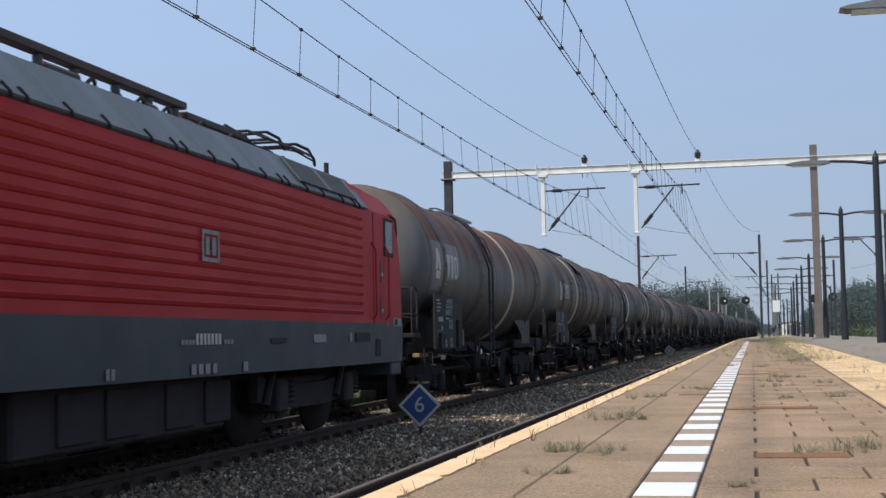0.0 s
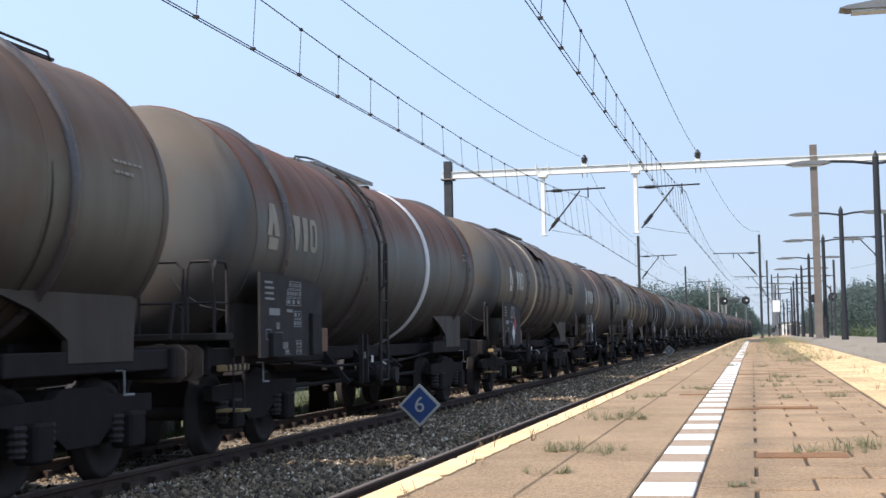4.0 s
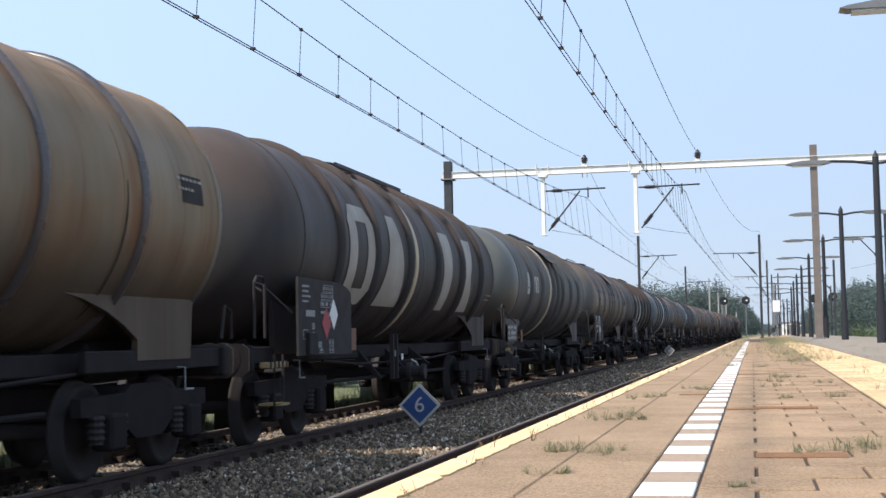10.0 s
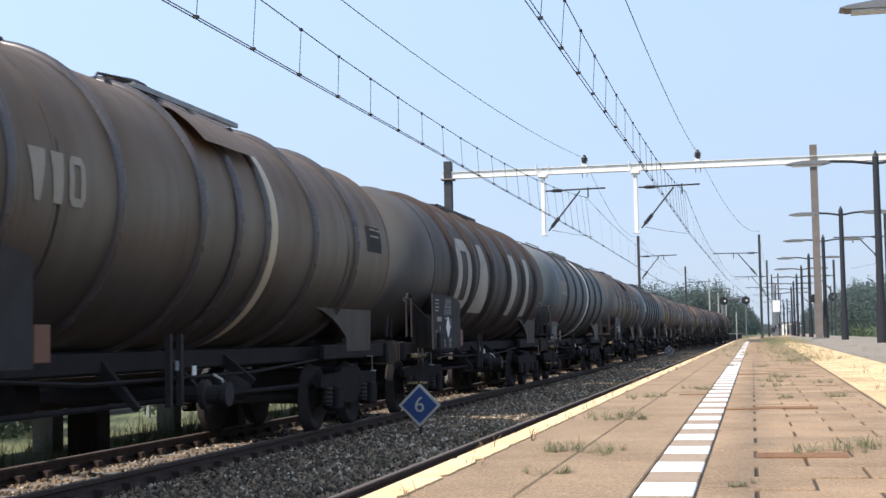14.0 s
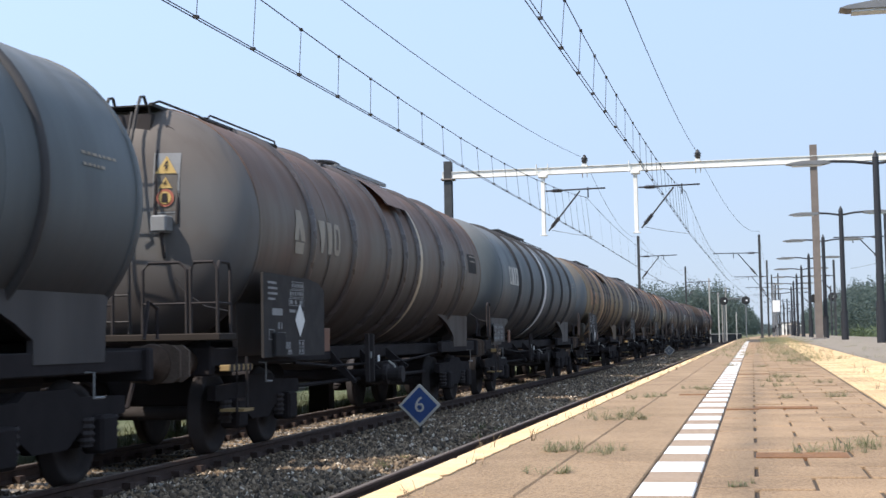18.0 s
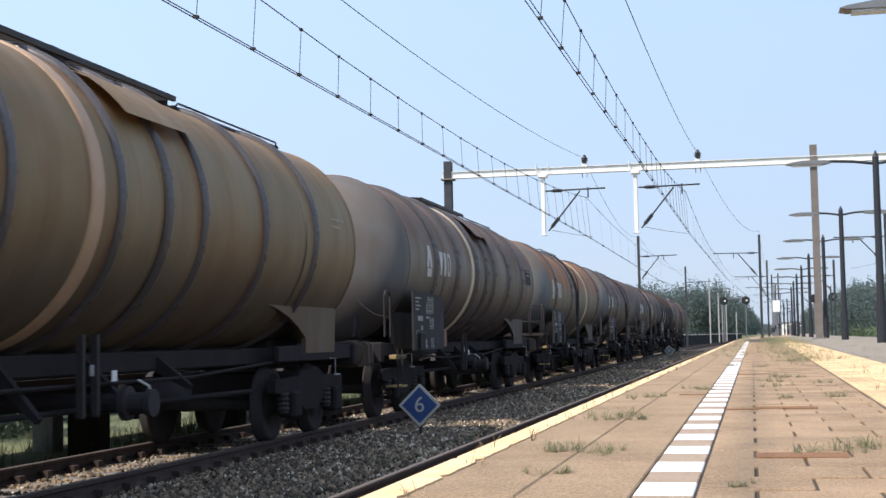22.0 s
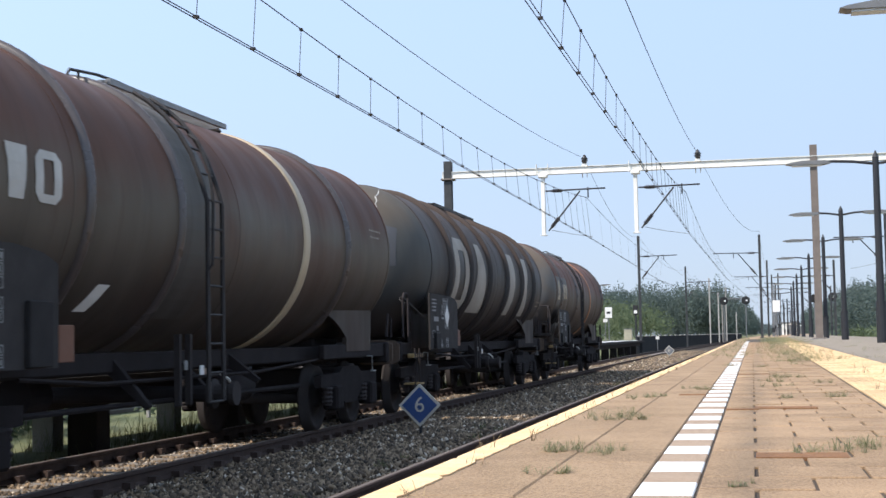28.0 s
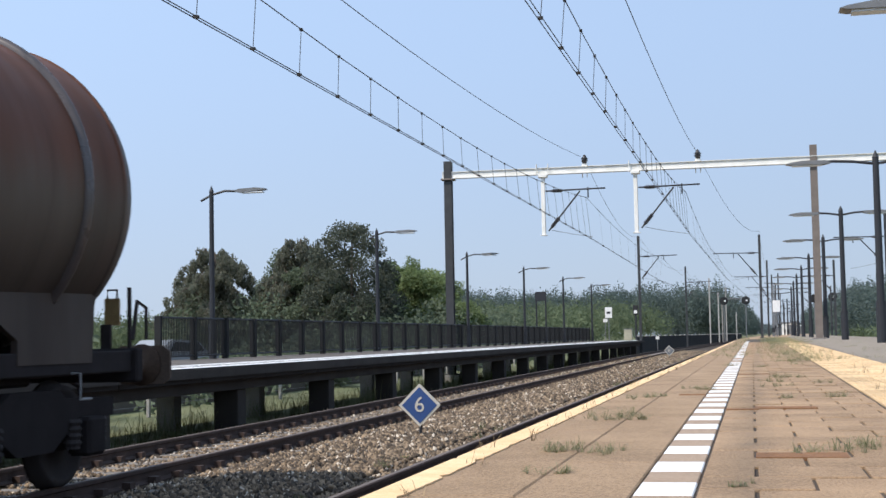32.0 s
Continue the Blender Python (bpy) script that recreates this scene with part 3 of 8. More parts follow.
def cantilever(x, y, z, side, reach, strut):
    """Arm with its insulators, held at (x, y, z), that reaches to one side over the track."""
    a = thing("cantilever_arm", "dark tubular cantilever arm with insulators over the track", "arm", "cantilever arms", (x, y, z))
    part("arm", tube([(0, 0, 0), (side * reach, 0, 0.04)], 0.035, 8), M_POST, a)
    part("arm_insulator", lathe([(0, 0), (0, 0.06)] + [(0.06 + 0.05 * i, 0.1 if i % 2 else 0.055) for i in range(9)] + [(0.5, 0.05), (0.5, 0)], "x", (side * 0.25 if side > 0 else -0.75, 0, 0), 10), M_INSUL, a)
    part("strut", tube([(side * 0.1, 0, -strut), (side * 1.5, 0, -0.05)], 0.035, 8), M_POST, a)
    d = Vector((side * 1.4, 0, strut - 0.05)).normalized()
    s0 = Vector((side * 0.1, 0, -strut)) + d * 0.2
    ins = part("strut_insulator", stored("strut_insulator", lambda: lathe([(0, 0), (0, 0.06)] + [(0.03 + 0.05 * i, 0.1 if i % 2 else 0.06) for i in range(11)] + [(0.56, 0.05), (0.56, 0)], "z", sides=10), M_INSUL), M_INSUL, a)
    ins.matrix_basis = Matrix.Translation(s0) @ d.to_track_quat("Z", "Y").to_matrix().to_4x4()
    part("suspension_clamp", tube([(side * 1.85, 0, 0.1), (side * 1.85, 0, -0.35)], 0.03, 6), M_POST, a)
    part("registration_arm", tube([(side * 0.2, 0.1, -strut + 0.05), (side * 1.1, 0.1, -strut - 0.15), (side * 2.0, 0.1, -strut - 0.3)], 0.012, 6), M_LAMP, a)
    return a


cantilever(-8.6, PORTAL_Y - 0.1, 7.6, 1, 4.2 * 0.62, 1.75)
cantilever(-4.58, PORTAL_Y - 0.1, 7.6, 1, 4.2 * 0.62, 1.75)

# single masts further along the line: y, x, top
for i, (y, x, top) in enumerate(((113, -8.62, 9.15), (172, -7.6, 9.4), (218, -6.15, 9.7), (272, -4.65, 10.0), (245, -5.45, 8.3), (320, -3.3, 6.0))):
    i_mast("catenary_mast", x, y, GRADE + 0.3, top, M_DARKMAST if i < 2 else M_PALEMAST, "slim steel catenary mast beside the far track", 0.2 if i < 2 else 0.22)
    if i < 4:
        cantilever(x + 0.12, y - 0.1, 7.5, 1, 2.9, 1.75)
for y, x, top in ((111, 0.76, 8.8), (158, 1.8, 9.15), (196, 2.8, 9.1), (236, 3.95, 9.1), (290, 5.7, 9.1), (345, 7.4, 9.1)):
    i_mast("catenary_mast", x, y, DECK - 0.01 if y < 200 else GRADE + 0.3, top, M_DARKMAST, "slim dark steel catenary mast beside the near track", 0.19)
    cantilever(x - 0.12, y - 0.1, 7.4, -1, 3.4, 1.75)
for y, x in ((90, 8.2), (150, 8.4), (210, 8.4), (270, 8.4)):
    i_mast("catenary_mast", x, y, GRADE + 0.3, 8.6, M_DARKMAST, "slim steel catenary mast beyond the island platform")
    cantilever(x - 0.12, y - 0.1, 7.0, -1, 3.0, 1.6)

SUPPORTS = [-69.0, -4.0, 61.0, 111.0, 158.0, 196.0, 236.0, 290.0, 345.0]


def line_wires(name, cx, zc, stagger, n_drop, label):
    """Twin contact wires with a sagging messenger and droppers between the supports."""
    w = thing(name, label, "wire", at=(cx, 0, 0))
    for s in (-0.03, 0.03):
        bm = bmesh.new()
        add_tube(bm, [(s + stagger[i] + bend(y), y, zc) for i, y in enumerate(SUPPORTS)], 0.0078, 6)
        part("contact_wire", bm, M_WIRE, w)
    mess = bmesh.new()
    pts = []
    for a, b in zip(SUPPORTS, SUPPORTS[1:]):
        pts += [(bend(a) + (bend(b) - bend(a)) * k / 12, a + (b - a) * k / 12, zc + 1.80 - (1.13 if a < 60 else 0.5) * (1 - (2 * k / 12 - 1) ** 2)) for k in range(12)]
    add_tube(mess, pts + [(bend(SUPPORTS[-1]), SUPPORTS[-1], zc + 1.80)], 0.009, 6)
    part("messenger_wire", mess, M_WIRE, w)
    for i, (a, b) in enumerate(zip(SUPPORTS[:4], SUPPORTS[1:5])):
        if i in (0, 3):
            continue
        n = n_drop if i == 1 else 10
        for k in range(1, int(n) + 1):
            u = min(k / n, 0.995)
            y = a + (b - a) * u
            top = zc + 1.80 - (1.13 if a < 60 else 0.5) * (1 - (2 * u - 1) ** 2)
            off = stagger[i] + (stagger[i + 1] - stagger[i]) * u + bend(a) + (bend(b) - bend(a)) * u
            d = part("dropper", tube([(bend(a) + (bend(b) - bend(a)) * u, y, top), (off, y, zc)], 0.006 if i == 1 else 0.003, 5), M_WIRE, w)
            part("messenger_clamp", stored("messenger_clamp", lambda: box(-0.022, 0.022, -0.03, 0.03, -0.02, 0.022), M_WIRE), M_WIRE, d).location = (bend(a) + (bend(b) - bend(a)) * u, y, top)
            part("dropper_clamp", stored("dropper_clamp", lambda: box(-0.035, 0.035, -0.025, 0.025, -0.012, 0.03), M_WIRE), M_WIRE, d).location = (off, y, zc)
    return w


line_wires("overhead_wire", FAR, 5.46, (0.18, -0.18, 0.18, -0.18, 0.18, -0.18, 0.18, -0.18, 0.18), 31, "dark twin contact wires with droppers over the far track")
line_wires("overhead_wire", NEAR, 5.54, (0.18, -0.18, 0.12, 0.6, 0.7, 0.5, 0.3, 0.2, 0.2), 31.5, "dark twin contact wires with droppers over the platform track")
for x, ends in ((-6.88, ((113, -8.6), (172, -7.6), (218, -6.15))), (-2.03, ((111, 0.76), (158, 1.8), (196, 2.8), (236, 3.95)))):
    w = thing("feeder_wire", "thin dark feeder wire sagging between the portals and masts", "wire", "feeder wires")
    bm = bmesh.new()
    pts = [(x, 61 - 86 * k / 24, 7.2 + 1.78 * abs(2 * k / 24 - 1) ** 1.8) for k in range(24, 0, -1)]
    y0, x0, z0 = 61.0, x, 8.98
    for y1, x1 in ends:
        pts += [(x0 + (x1 - x0) * k / 10, y0 + (y1 - y0) * k / 10, z0 + (9.1 - z0) * k / 10 - 1.05 * (1 - (2 * k / 10 - 1) ** 2)) for k in range(10)]
        y0, x0, z0 = y1, x1, 9.1
    add_tube(bm, pts + [(x0, y0, z0)], 0.009, 5)
    part("wire", bm, M_WIRE, w)

# ---------------------------------------------------------------- opposite platform: lamps, railing
def far_lamp(x, y):
    t = thing("street_lamp", "dark steel platform lamp post with one grey arm head", "lamp", "lamps on the opposite platform", (x, y, DECK))
    part("post", tube([(0, 0, 0), (0, 0, 4.190)], 0.075, 10, 0.055), M_POST, t)
    part("base_sleeve", tube([(0, 0, 0), (0, 0, 0.9)], 0.095, 10), M_POST, t)
    part("cap", tube([(0, 0, 4.190), (0, 0, 4.340)], 0.065, 10, 0.01), M_POST, t)
    part("arm", tube([(-0.28, 0, 3.970), (0, 0, 4.110), (0.35, 0, 4.200), (0.75, 0, 4.180)], 0.03, 8), M_POST, t)
    h = part("lamp_head", prism([(0.65, 4.16), (0.75, 4.23), (1.2, 4.25), (1.45, 4.22), (1.45, 4.19), (0.8, 4.13)], "y", -0.11, 0.11), M_LAMP, t, "grey lamp head")
    part("diffuser", box(0.82, 1.38, -0.1, 0.1, 4.122, 4.15), M_DIFF, h, "pale diffuser")
    return t


LAMPS2 = [(-13.2 + 0.023 * (y - 33.4), y) for y in (1.0, 17.2, 33.4)]
LAMPS2 += [(-13.2 + 0.021 * (y - 33.4), y) for y in (48.3, 63.0, 77.5, 91.9, 105.9)]
l0 = far_lamp(*LAMPS2[0])
for x, y in LAMPS2[1:]:
    copy_thing(l0, pose(x, y, DECK))

fence = thing("railing", "dark steel platform railing with mesh panels", "railing", at=(0, 0, DECK))
FENCE_Y0, FENCE_N = 29.75, 40


def fence_x(y):
    return -13.05 + 0.012 * (y - 30)


for i in range(FENCE_N):
    y = FENCE_Y0 + 2.0 * i
    part("post", stored("fence_post", lambda: box(-0.08, 0.08, -0.05, 0.05, 0, 1.02, 0.008), M_MESH), M_MESH, fence).location = (fence_x(y), y, 0)
for z in (0.10, 0.99):
    part("rail", tube([(fence_x(FENCE_Y0), FENCE_Y0, z), (fence_x(108), 108, z)], 0.025, 6), M_POST, fence)
for i in range(FENCE_N - 1):
    y = FENCE_Y0 + 2.0 * i
    bm = bmesh.new()
    for k in range(1, 22):
        yy = y + 2.0 * k / 22
        add_box(bm, fence_x(yy) - 0.005, fence_x(yy) + 0.005, yy - 0.019, yy + 0.019, 0.12, 0.975)
    part("mesh_panel", bm, M_MESH, fence)

# ---------------------------------------------------------------- near platform: lamps
def near_lamp(x, y, z, reach=1.75):
    t = thing("street_lamp", "dark steel platform lamp post with two long grey arm heads", "lamp", "lamps on the island platform", (x, y, z))
    part("post", tube([(0, 0, 0), (0, 0, 4.45)], 0.10, 12, 0.075), M_POST, t)
    part("base_sleeve", tube([(0, 0, 0), (0, 0, 1.0)], 0.125, 12), M_POST, t)
    part("cap", tube([(0, 0, 4.45), (0, 0, 4.62)], 0.085, 12, 0.01), M_POST, t)
    for s in (-1, 1):
        a = part("arm", tube([(0, 0, 4.3), (s * 0.24 * reach, 0, 4.37), (s * 0.48 * reach, 0, 4.40), (s * (reach - 0.8), 0, 4.38)], 0.035, 8), M_POST, t)
        e = reach - 2.1
        pr = [(s * (q + e), zz) for q, zz in ((1.05, 4.36), (1.15, 4.42), (1.7, 4.43), (2.0, 4.39), (2.1, 4.36), (2.0, 4.34), (1.2, 4.33))]
        h = part("lamp_head", prism(pr, "y", -0.16, 0.16), M_LAMP, t, "grey lamp head")
        part("diffuser", box(min(s * (1.25 + e), s * (1.95 + e)), max(s * (1.25 + e), s * (1.95 + e)), -0.12, 0.12, 4.305, 4.345), M_DIFF, h, "pale diffuser")
    return t


near_lamp(3.03, 35.2, DECK + 0.09, 2.1)
n0 = near_lamp(2.96, 18.4, DECK + 0.09)
for y, x in ((50.4, 3.12), (64.8, 3.21), (79.9, 3.16), (93.6, 3.22), (107.0, 3.32), (121.5, 3.5), (136.0, 3.7)):
    copy_thing(n0, pose(x, y, DECK + 0.09))

# ---------------------------------------------------------------- signs
def diamond_sign(x, y, z, half, face, words):
    t = thing("stop_sign", words, "sign", "diamond boards", (x, y, GRADE + 0.4))
    zz = z - (GRADE + 0.4)
    def dia(h):
        return [(0, -h), (h, 0), (0, h), (-h, 0)]
    r = part("rim", prism([(a, b + zz) for a, b in dia(half)], "y", -0.012, 0.012), M_SIGNRIM, t, "pale grey rim")
    part("face", prism([(a, b + zz) for a, b in dia(half * 0.84)], "y", -0.018, -0.0125), face, t)
    n = part("numeral", text_mesh("6", half * 1.02, M_SIGNRIM), M_SIGNRIM, t, "white number six")
    n.matrix_basis = pose(0, -0.022, zz, 90, 0, 0)
    part("post", tube([(0, 0.035, -0.1), (0, 0.035, zz)], 0.022, 8), M_POST, t)
    return t


diamond_sign(-4.72, 19.95, 0.305, 0.31, M_BLUE, "blue diamond stop board with white rim and number")
diamond_sign(-4.72, 83.0, 0.33, 0.31, M_FADED, "faded grey diamond stop board with pale rim")

t = thing("station_sign", "white rectangular notice board on a grey post", "sign", at=(-9.9, 100.5, DECK))
part("post", tube([(0, 0, 0), (0, 0, 2.3)], 0.03, 8), M_LAMP, t)
part("board", box(-0.25, 0.25, -0.03, 0.0, 1.65, 2.4, 0.01), M_DIAWHITE, t)
part("symbol", box(-0.13, 0.13, -0.04, -0.034, 1.95, 2.1), M_POST, t, "dark symbol bar")
t = thing("station_sign", "white rectangular board on a thin grey post", "sign", at=(2.03, 120.0, DECK))
part("post", tube([(0, 0.03, 0), (0, 0.03, 2.6)], 0.05, 8), M_LAMP, t)
part("board", box(-0.3, 0.3, -0.03, 0.0, 2.1, 3.05, 0.01), M_WHITE, t, "bright white board")
t = thing("line_signal", "small black signal with white plate on a dark post", "signal", at=(-8.9, 112.0, DECK))
part("post", tube([(0, 0, 0), (0, 0, 2.4)], 0.07, 8), M_POST, t)
part("housing", box(-0.2, 0.2, -0.1, 0.1, 2.0, 2.75, 0.02), M_SIGNAL, t)
part("plate", box(-0.12, 0.12, -0.13, -0.105, 2.1, 2.35), M_DIAWHITE, t, "white plate")
t = thing("equipment_box", "yellow-grey trackside cabinet on the opposite platform", "cabinet", at=(-9.1, 107.0, DECK))
part("body", box(-0.3, 0.3, -0.25, 0.25, 0.0, 0.85, 0.02), M_CABINET, t)
part("lid", box(-0.33, 0.33, -0.28, 0.28, 0.85, 0.9, 0.01), M_LAMP, t)

def round_signal(x, y, z):
    t = thing("line_signal", "round black signal head with a lit lamp on a post", "signal", "line signals", (x, y, GRADE + 0.2))
    h = z - GRADE - 0.2
    part("post", tube([(0, 0, 0), (0, 0, h)], 0.1, 8), M_LAMP, t)
    part("screen", lathe([(-0.1, 0), (-0.1, 0.75), (0.05, 0.75), (0.05, 0)], "y", (0, -0.2, h), 20), M_SIGNAL, t)
    part("hood", tube([(0.2, -0.55, h), (0.2, -0.3, h)], 0.2, 12), M_SIGNAL, t)
    part("lens", lathe([(-0.58, 0), (-0.58, 0.16), (-0.56, 0.16)], "y", (0.2, 0, h), 12), M_DIAWHITE, t, "white lens")
    return t

for x, y, z in ((-0.95, 262, 7.2), (-4.83, 262, 7.19), (10.6, 250, 7.0), (13.6, 250, 7.2)):
    round_signal(x, y, z)
sg = thing("signal_gantry", "pale grey signal gantry across the far tracks", "gantry", at=(0, 262.4, 7.6))
part("beam", box(-5.2, -0.2, -0.15, 0.15, -0.1, 0.1), M_LAMP, sg)
part("leg", box(-5.3, -5.1, -0.12, 0.12, -8, 0.1), M_CONC, sg)

# slender dark posts beyond the platform
for i, (x, y, h) in enumerate(((2.2, 150, 6.5), (3.2, 172, 8.6), (4.6, 190, 6.0), (3.4, 215, 8.6), (5.2, 236, 6.4), (6.4, 205, 5.2), (4.4, 262, 8.6), (7.4, 285, 6.0), (9.6, 180, 7.2), (11.4, 230, 7.2), (5.6, 320, 8.6), (8.9, 330, 8.0))):
    t = thing("line_post", "slender dark post beyond the end of the platform", "post", "line posts", (x, y, GRADE + 0.3))
    part("pole", tube([(0, 0, 0), (0, 0, h)], 0.11, 8, 0.08), M_DARKMAST if i % 3 else M_LAMP, t)
    part("arm", tube([(0, 0, h * 0.86), (-1.6 if i % 2 else 1.6, 0, h * 0.87)], 0.05, 6), M_DARKMAST, t)
    part("pole_box", box(-0.16, 0.16, -0.12, 0.12, h * 0.25, h * 0.25 + 0.5, 0.02), M_POST, t)
# ---------------------------------------------------------------- the train
R_TANK, Z_TANK = 1.415, 2.585
TRAVEL_T = [0, 4, 8, 24, 28, 32]
TRAVEL_V = [10.05, 10.2, 10.5, 10.5, 10.35, 10.3]


def travelled(t):
    """Metres that the train has come since the start."""
    s = 0.0
    for (a, va), (b, vb) in zip(zip(TRAVEL_T, TRAVEL_V), zip(TRAVEL_T[1:], TRAVEL_V[1:])):
        if t <= a:
            break
        e = min(t, b)
        ve = va + (vb - va) * (e - a) / (b - a)
        s += (va + ve) / 2 * (e - a)
    return s


MOVING = []


def dish_profile(n=10, depth=0.62):
    """From rim to tip: a shallow torispherical end."""
    out = []
    for i in range(n + 1):
        a = math.pi / 2 * i / n
        out.append((depth * math.sin(a) ** 0.9, R_TANK * math.cos(a) ** 0.62 if i < n else 0.0))
    return out


def shell(length, rim):
    return lathe([(rim + (length - 2 * rim) * k / 4, R_TANK) for k in range(5)], "y", (0, 0, Z_TANK), 64)


def sag(y, length):
    """How far a tank with a falling floor has dropped at y."""
    return 0.1 * (1 - abs(2 * y / length - 1))


def sagging_shell(length):
    bm = shell(length, 0.0)
    for v in bm.verts:
        v.co.z -= sag(v.co.y, length)
    return bm


def front_dish(rim):
    return lathe([(rim - s, r) for s, r in dish_profile(10 if rim == 0 else 14, 0.62 + 1.2 * rim)], "y", (0, 0, Z_TANK), 64)


def rear_dish(rim):
    return lathe([(s - rim, r) for s, r in dish_profile(10 if rim == 0 else 14, 0.62 + 1.2 * rim)], "y", (0, 0, Z_TANK), 64)


def hoop(width, proud):
    w = width / 2
    return lathe([(-w, R_TANK - 0.01), (-w, R_TANK + proud * 0.7), (-w * 0.6, R_TANK + proud), (w * 0.6, R_TANK + proud), (w, R_TANK + proud * 0.7), (w, R_TANK - 0.01)], "y", (0, 0, Z_TANK), 64)


def round_hoop():
    """A slim half-round stiffening ring."""
    return lathe([(0.042 * math.cos(a), R_TANK - 0.004 + 0.066 * math.sin(a)) for a in (math.pi * k / 8 for k in range(9))], "y", (0, 0, Z_TANK), 64)


def flank_quads(quads, proud=0.008):
    """Plates on the near flank from (y0, y1, h0, h1, lean) rows, cut in strips to follow the curve."""
    bm = bmesh.new()
    for y0, y1, h0, h1, lean in quads:
        n = max(1, int(abs(h1 - h0) / 0.12))
        rows = []
        for i in range(n + 1):
            u = i / n
            h = h0 + (h1 - h0) * u
            a, r = h / R_TANK, R_TANK + proud
            rows.append([bm.verts.new((r * math.cos(a), y + lean * u, Z_TANK + r * math.sin(a))) for y in (y0, y1)])
        for p, q in zip(rows, rows[1:]):
            bm.faces.new((p[0], p[1], q[1], q[0]))
    return bm


def flank_tapers(shapes, proud=0.008):
    """Plates on the near flank that widen or narrow: rows of (h0, a0, b0, h1, a1, b1), from edge a to edge b at each height."""
    bm = bmesh.new()
    for h0, a0, b0, h1, a1, b1 in shapes:
        n = max(1, int(abs(h1 - h0) / 0.12))
        rows = []
        for i in range(n + 1):
            u = i / n
            q, r = (h0 + (h1 - h0) * u) / R_TANK, R_TANK + proud
            rows.append([bm.verts.new((r * math.cos(q), y, Z_TANK + r * math.sin(q))) for y in (a0 + (a1 - a0) * u, b0 + (b1 - b0) * u)])
        for p, q in zip(rows, rows[1:]):
            bm.faces.new((p[0], p[1], q[1], q[0]))
    return bm


def block_shape(i, y0, y1, h0, h1):
    """Plain emblem shapes: 0 a ring, 1 a wedge on its broad foot, 2 a wedge on its tip, 3 an hourglass, 4 a tapered block."""
    w, h, m = y1 - y0, h1 - h0, (y0 + y1) / 2
    if i == 0:
        a, b = 0.3 * w, 0.17 * h
        return [(h0, y0 + 0.2 * w, y1 - 0.2 * w, h0 + b, y0, y1), (h0 + b, y0, y0 + a, h1 - b, y0, y0 + a), (h0 + b, y1 - a, y1, h1 - b, y1 - a, y1), (h1 - b, y0, y1, h1, y0 + 0.2 * w, y1 - 0.2 * w)]
    if i == 1:
        return [(h0, y0, y1, h1, m - 0.17 * w, m + 0.17 * w)]
    if i == 2:
        return [(h0, m - 0.16 * w, m + 0.16 * w, h1, y0, y1)]
    if i == 3:
        return [(h0, y0, y1, (h0 + h1) / 2, m - 0.2 * w, m + 0.2 * w), ((h0 + h1) / 2, m - 0.2 * w, m + 0.2 * w, h1, y0, y1)]
    return [(h0, m - 0.26 * w, m + 0.26 * w, h1, y0 + 0.12 * w, y1 - 0.12 * w)]


def wheelset():
    bm = bmesh.new()
    add_tube(bm, [(-0.95, 0, 0), (0.95, 0, 0)], 0.08, 10)
    for s in (-1, 1):
        add_lathe(bm, [(s * 0.70, 0.0), (s * 0.70, 0.30), (s * 0.685, 0.36), (s * 0.68, 0.49), (s * 0.71, 0.49), (s * 0.72, 0.46), (s * 0.815, 0.45), (s * 0.815, 0.39), (s * 0.78, 0.36), (s * 0.765, 0.14), (s * 0.85, 0.13), (s * 0.85, 0.0)], "x", (0, 0, 0), 28)
    bmesh.ops.recalc_face_normals(bm, faces=bm.faces[:])
    return bm


def bogie_side():
    """Cast side frame with its drop over the axle boxes."""
    o = [(-1.45, 0.62), (-1.45, 0.78), (-0.55, 0.80), (-0.4, 0.88), (0.4, 0.88), (0.55, 0.80), (1.45, 0.78), (1.45, 0.62), (1.2, 0.60), (1.15, 0.42), (0.62, 0.42), (0.55, 0.5), (0.3, 0.36), (-0.3, 0.36), (-0.55, 0.5), (-0.62, 0.42), (-1.15, 0.42), (-1.2, 0.60)]
    return prism(o, "x", -0.05, 0.05)


def add_bogie(parent, y):
    b = part("bogie", stored("bogie_bolster", lambda: box(-1.0, 1.0, -0.2, 0.2, 0.5, 0.86, 0.03), M_BLACK), M_BLACK, parent, "black two-axle bogie")
    b.location = (0, y, 0)
    for s in (-1, 1):
        part("side_frame", stored("bogie_side", bogie_side, M_BOGIE), M_BOGIE, b).location = (s * 1.0, 0, 0)
        for w in (-0.9, 0.9):
            part("axle_box", stored("axle_box", lambda: box(-0.11, 0.11, -0.16, 0.16, -0.17, 0.17, 0.03), M_BOGIE), M_BOGIE, b).location = (s * 1.06, w, 0.46)
            for k in (-0.24, 0.24):
                part("spring", stored("bogie_spring", lambda: lathe([(0.0, 0.07)] + [(0.02 + 0.03 * i, 0.085 if i % 2 else 0.065) for i in range(8)] + [(0.26, 0.07)], "z", sides=10), M_DARKSTEEL), M_DARKSTEEL, b).location = (s * 1.04, w + k, 0.36)
            part("brake_shoe", stored("brake_shoe", lambda: box(-0.06, 0.06, -0.05, 0.05, -0.18, 0.18, 0.015), M_DARKSTEEL), M_DARKSTEEL, b).location = (s * 0.76, w - math.copysign(0.54, w), 0.5)
    for w in (-0.9, 0.9):
        ws = part("wheelset", stored("wheelset", wheelset, M_WHEEL, True), M_WHEEL, b, "steel wheelset")
        ws.location = (0, w, 0.46)
        WHEELS.append((ws, 0.46))
    return b


WHEELS = []


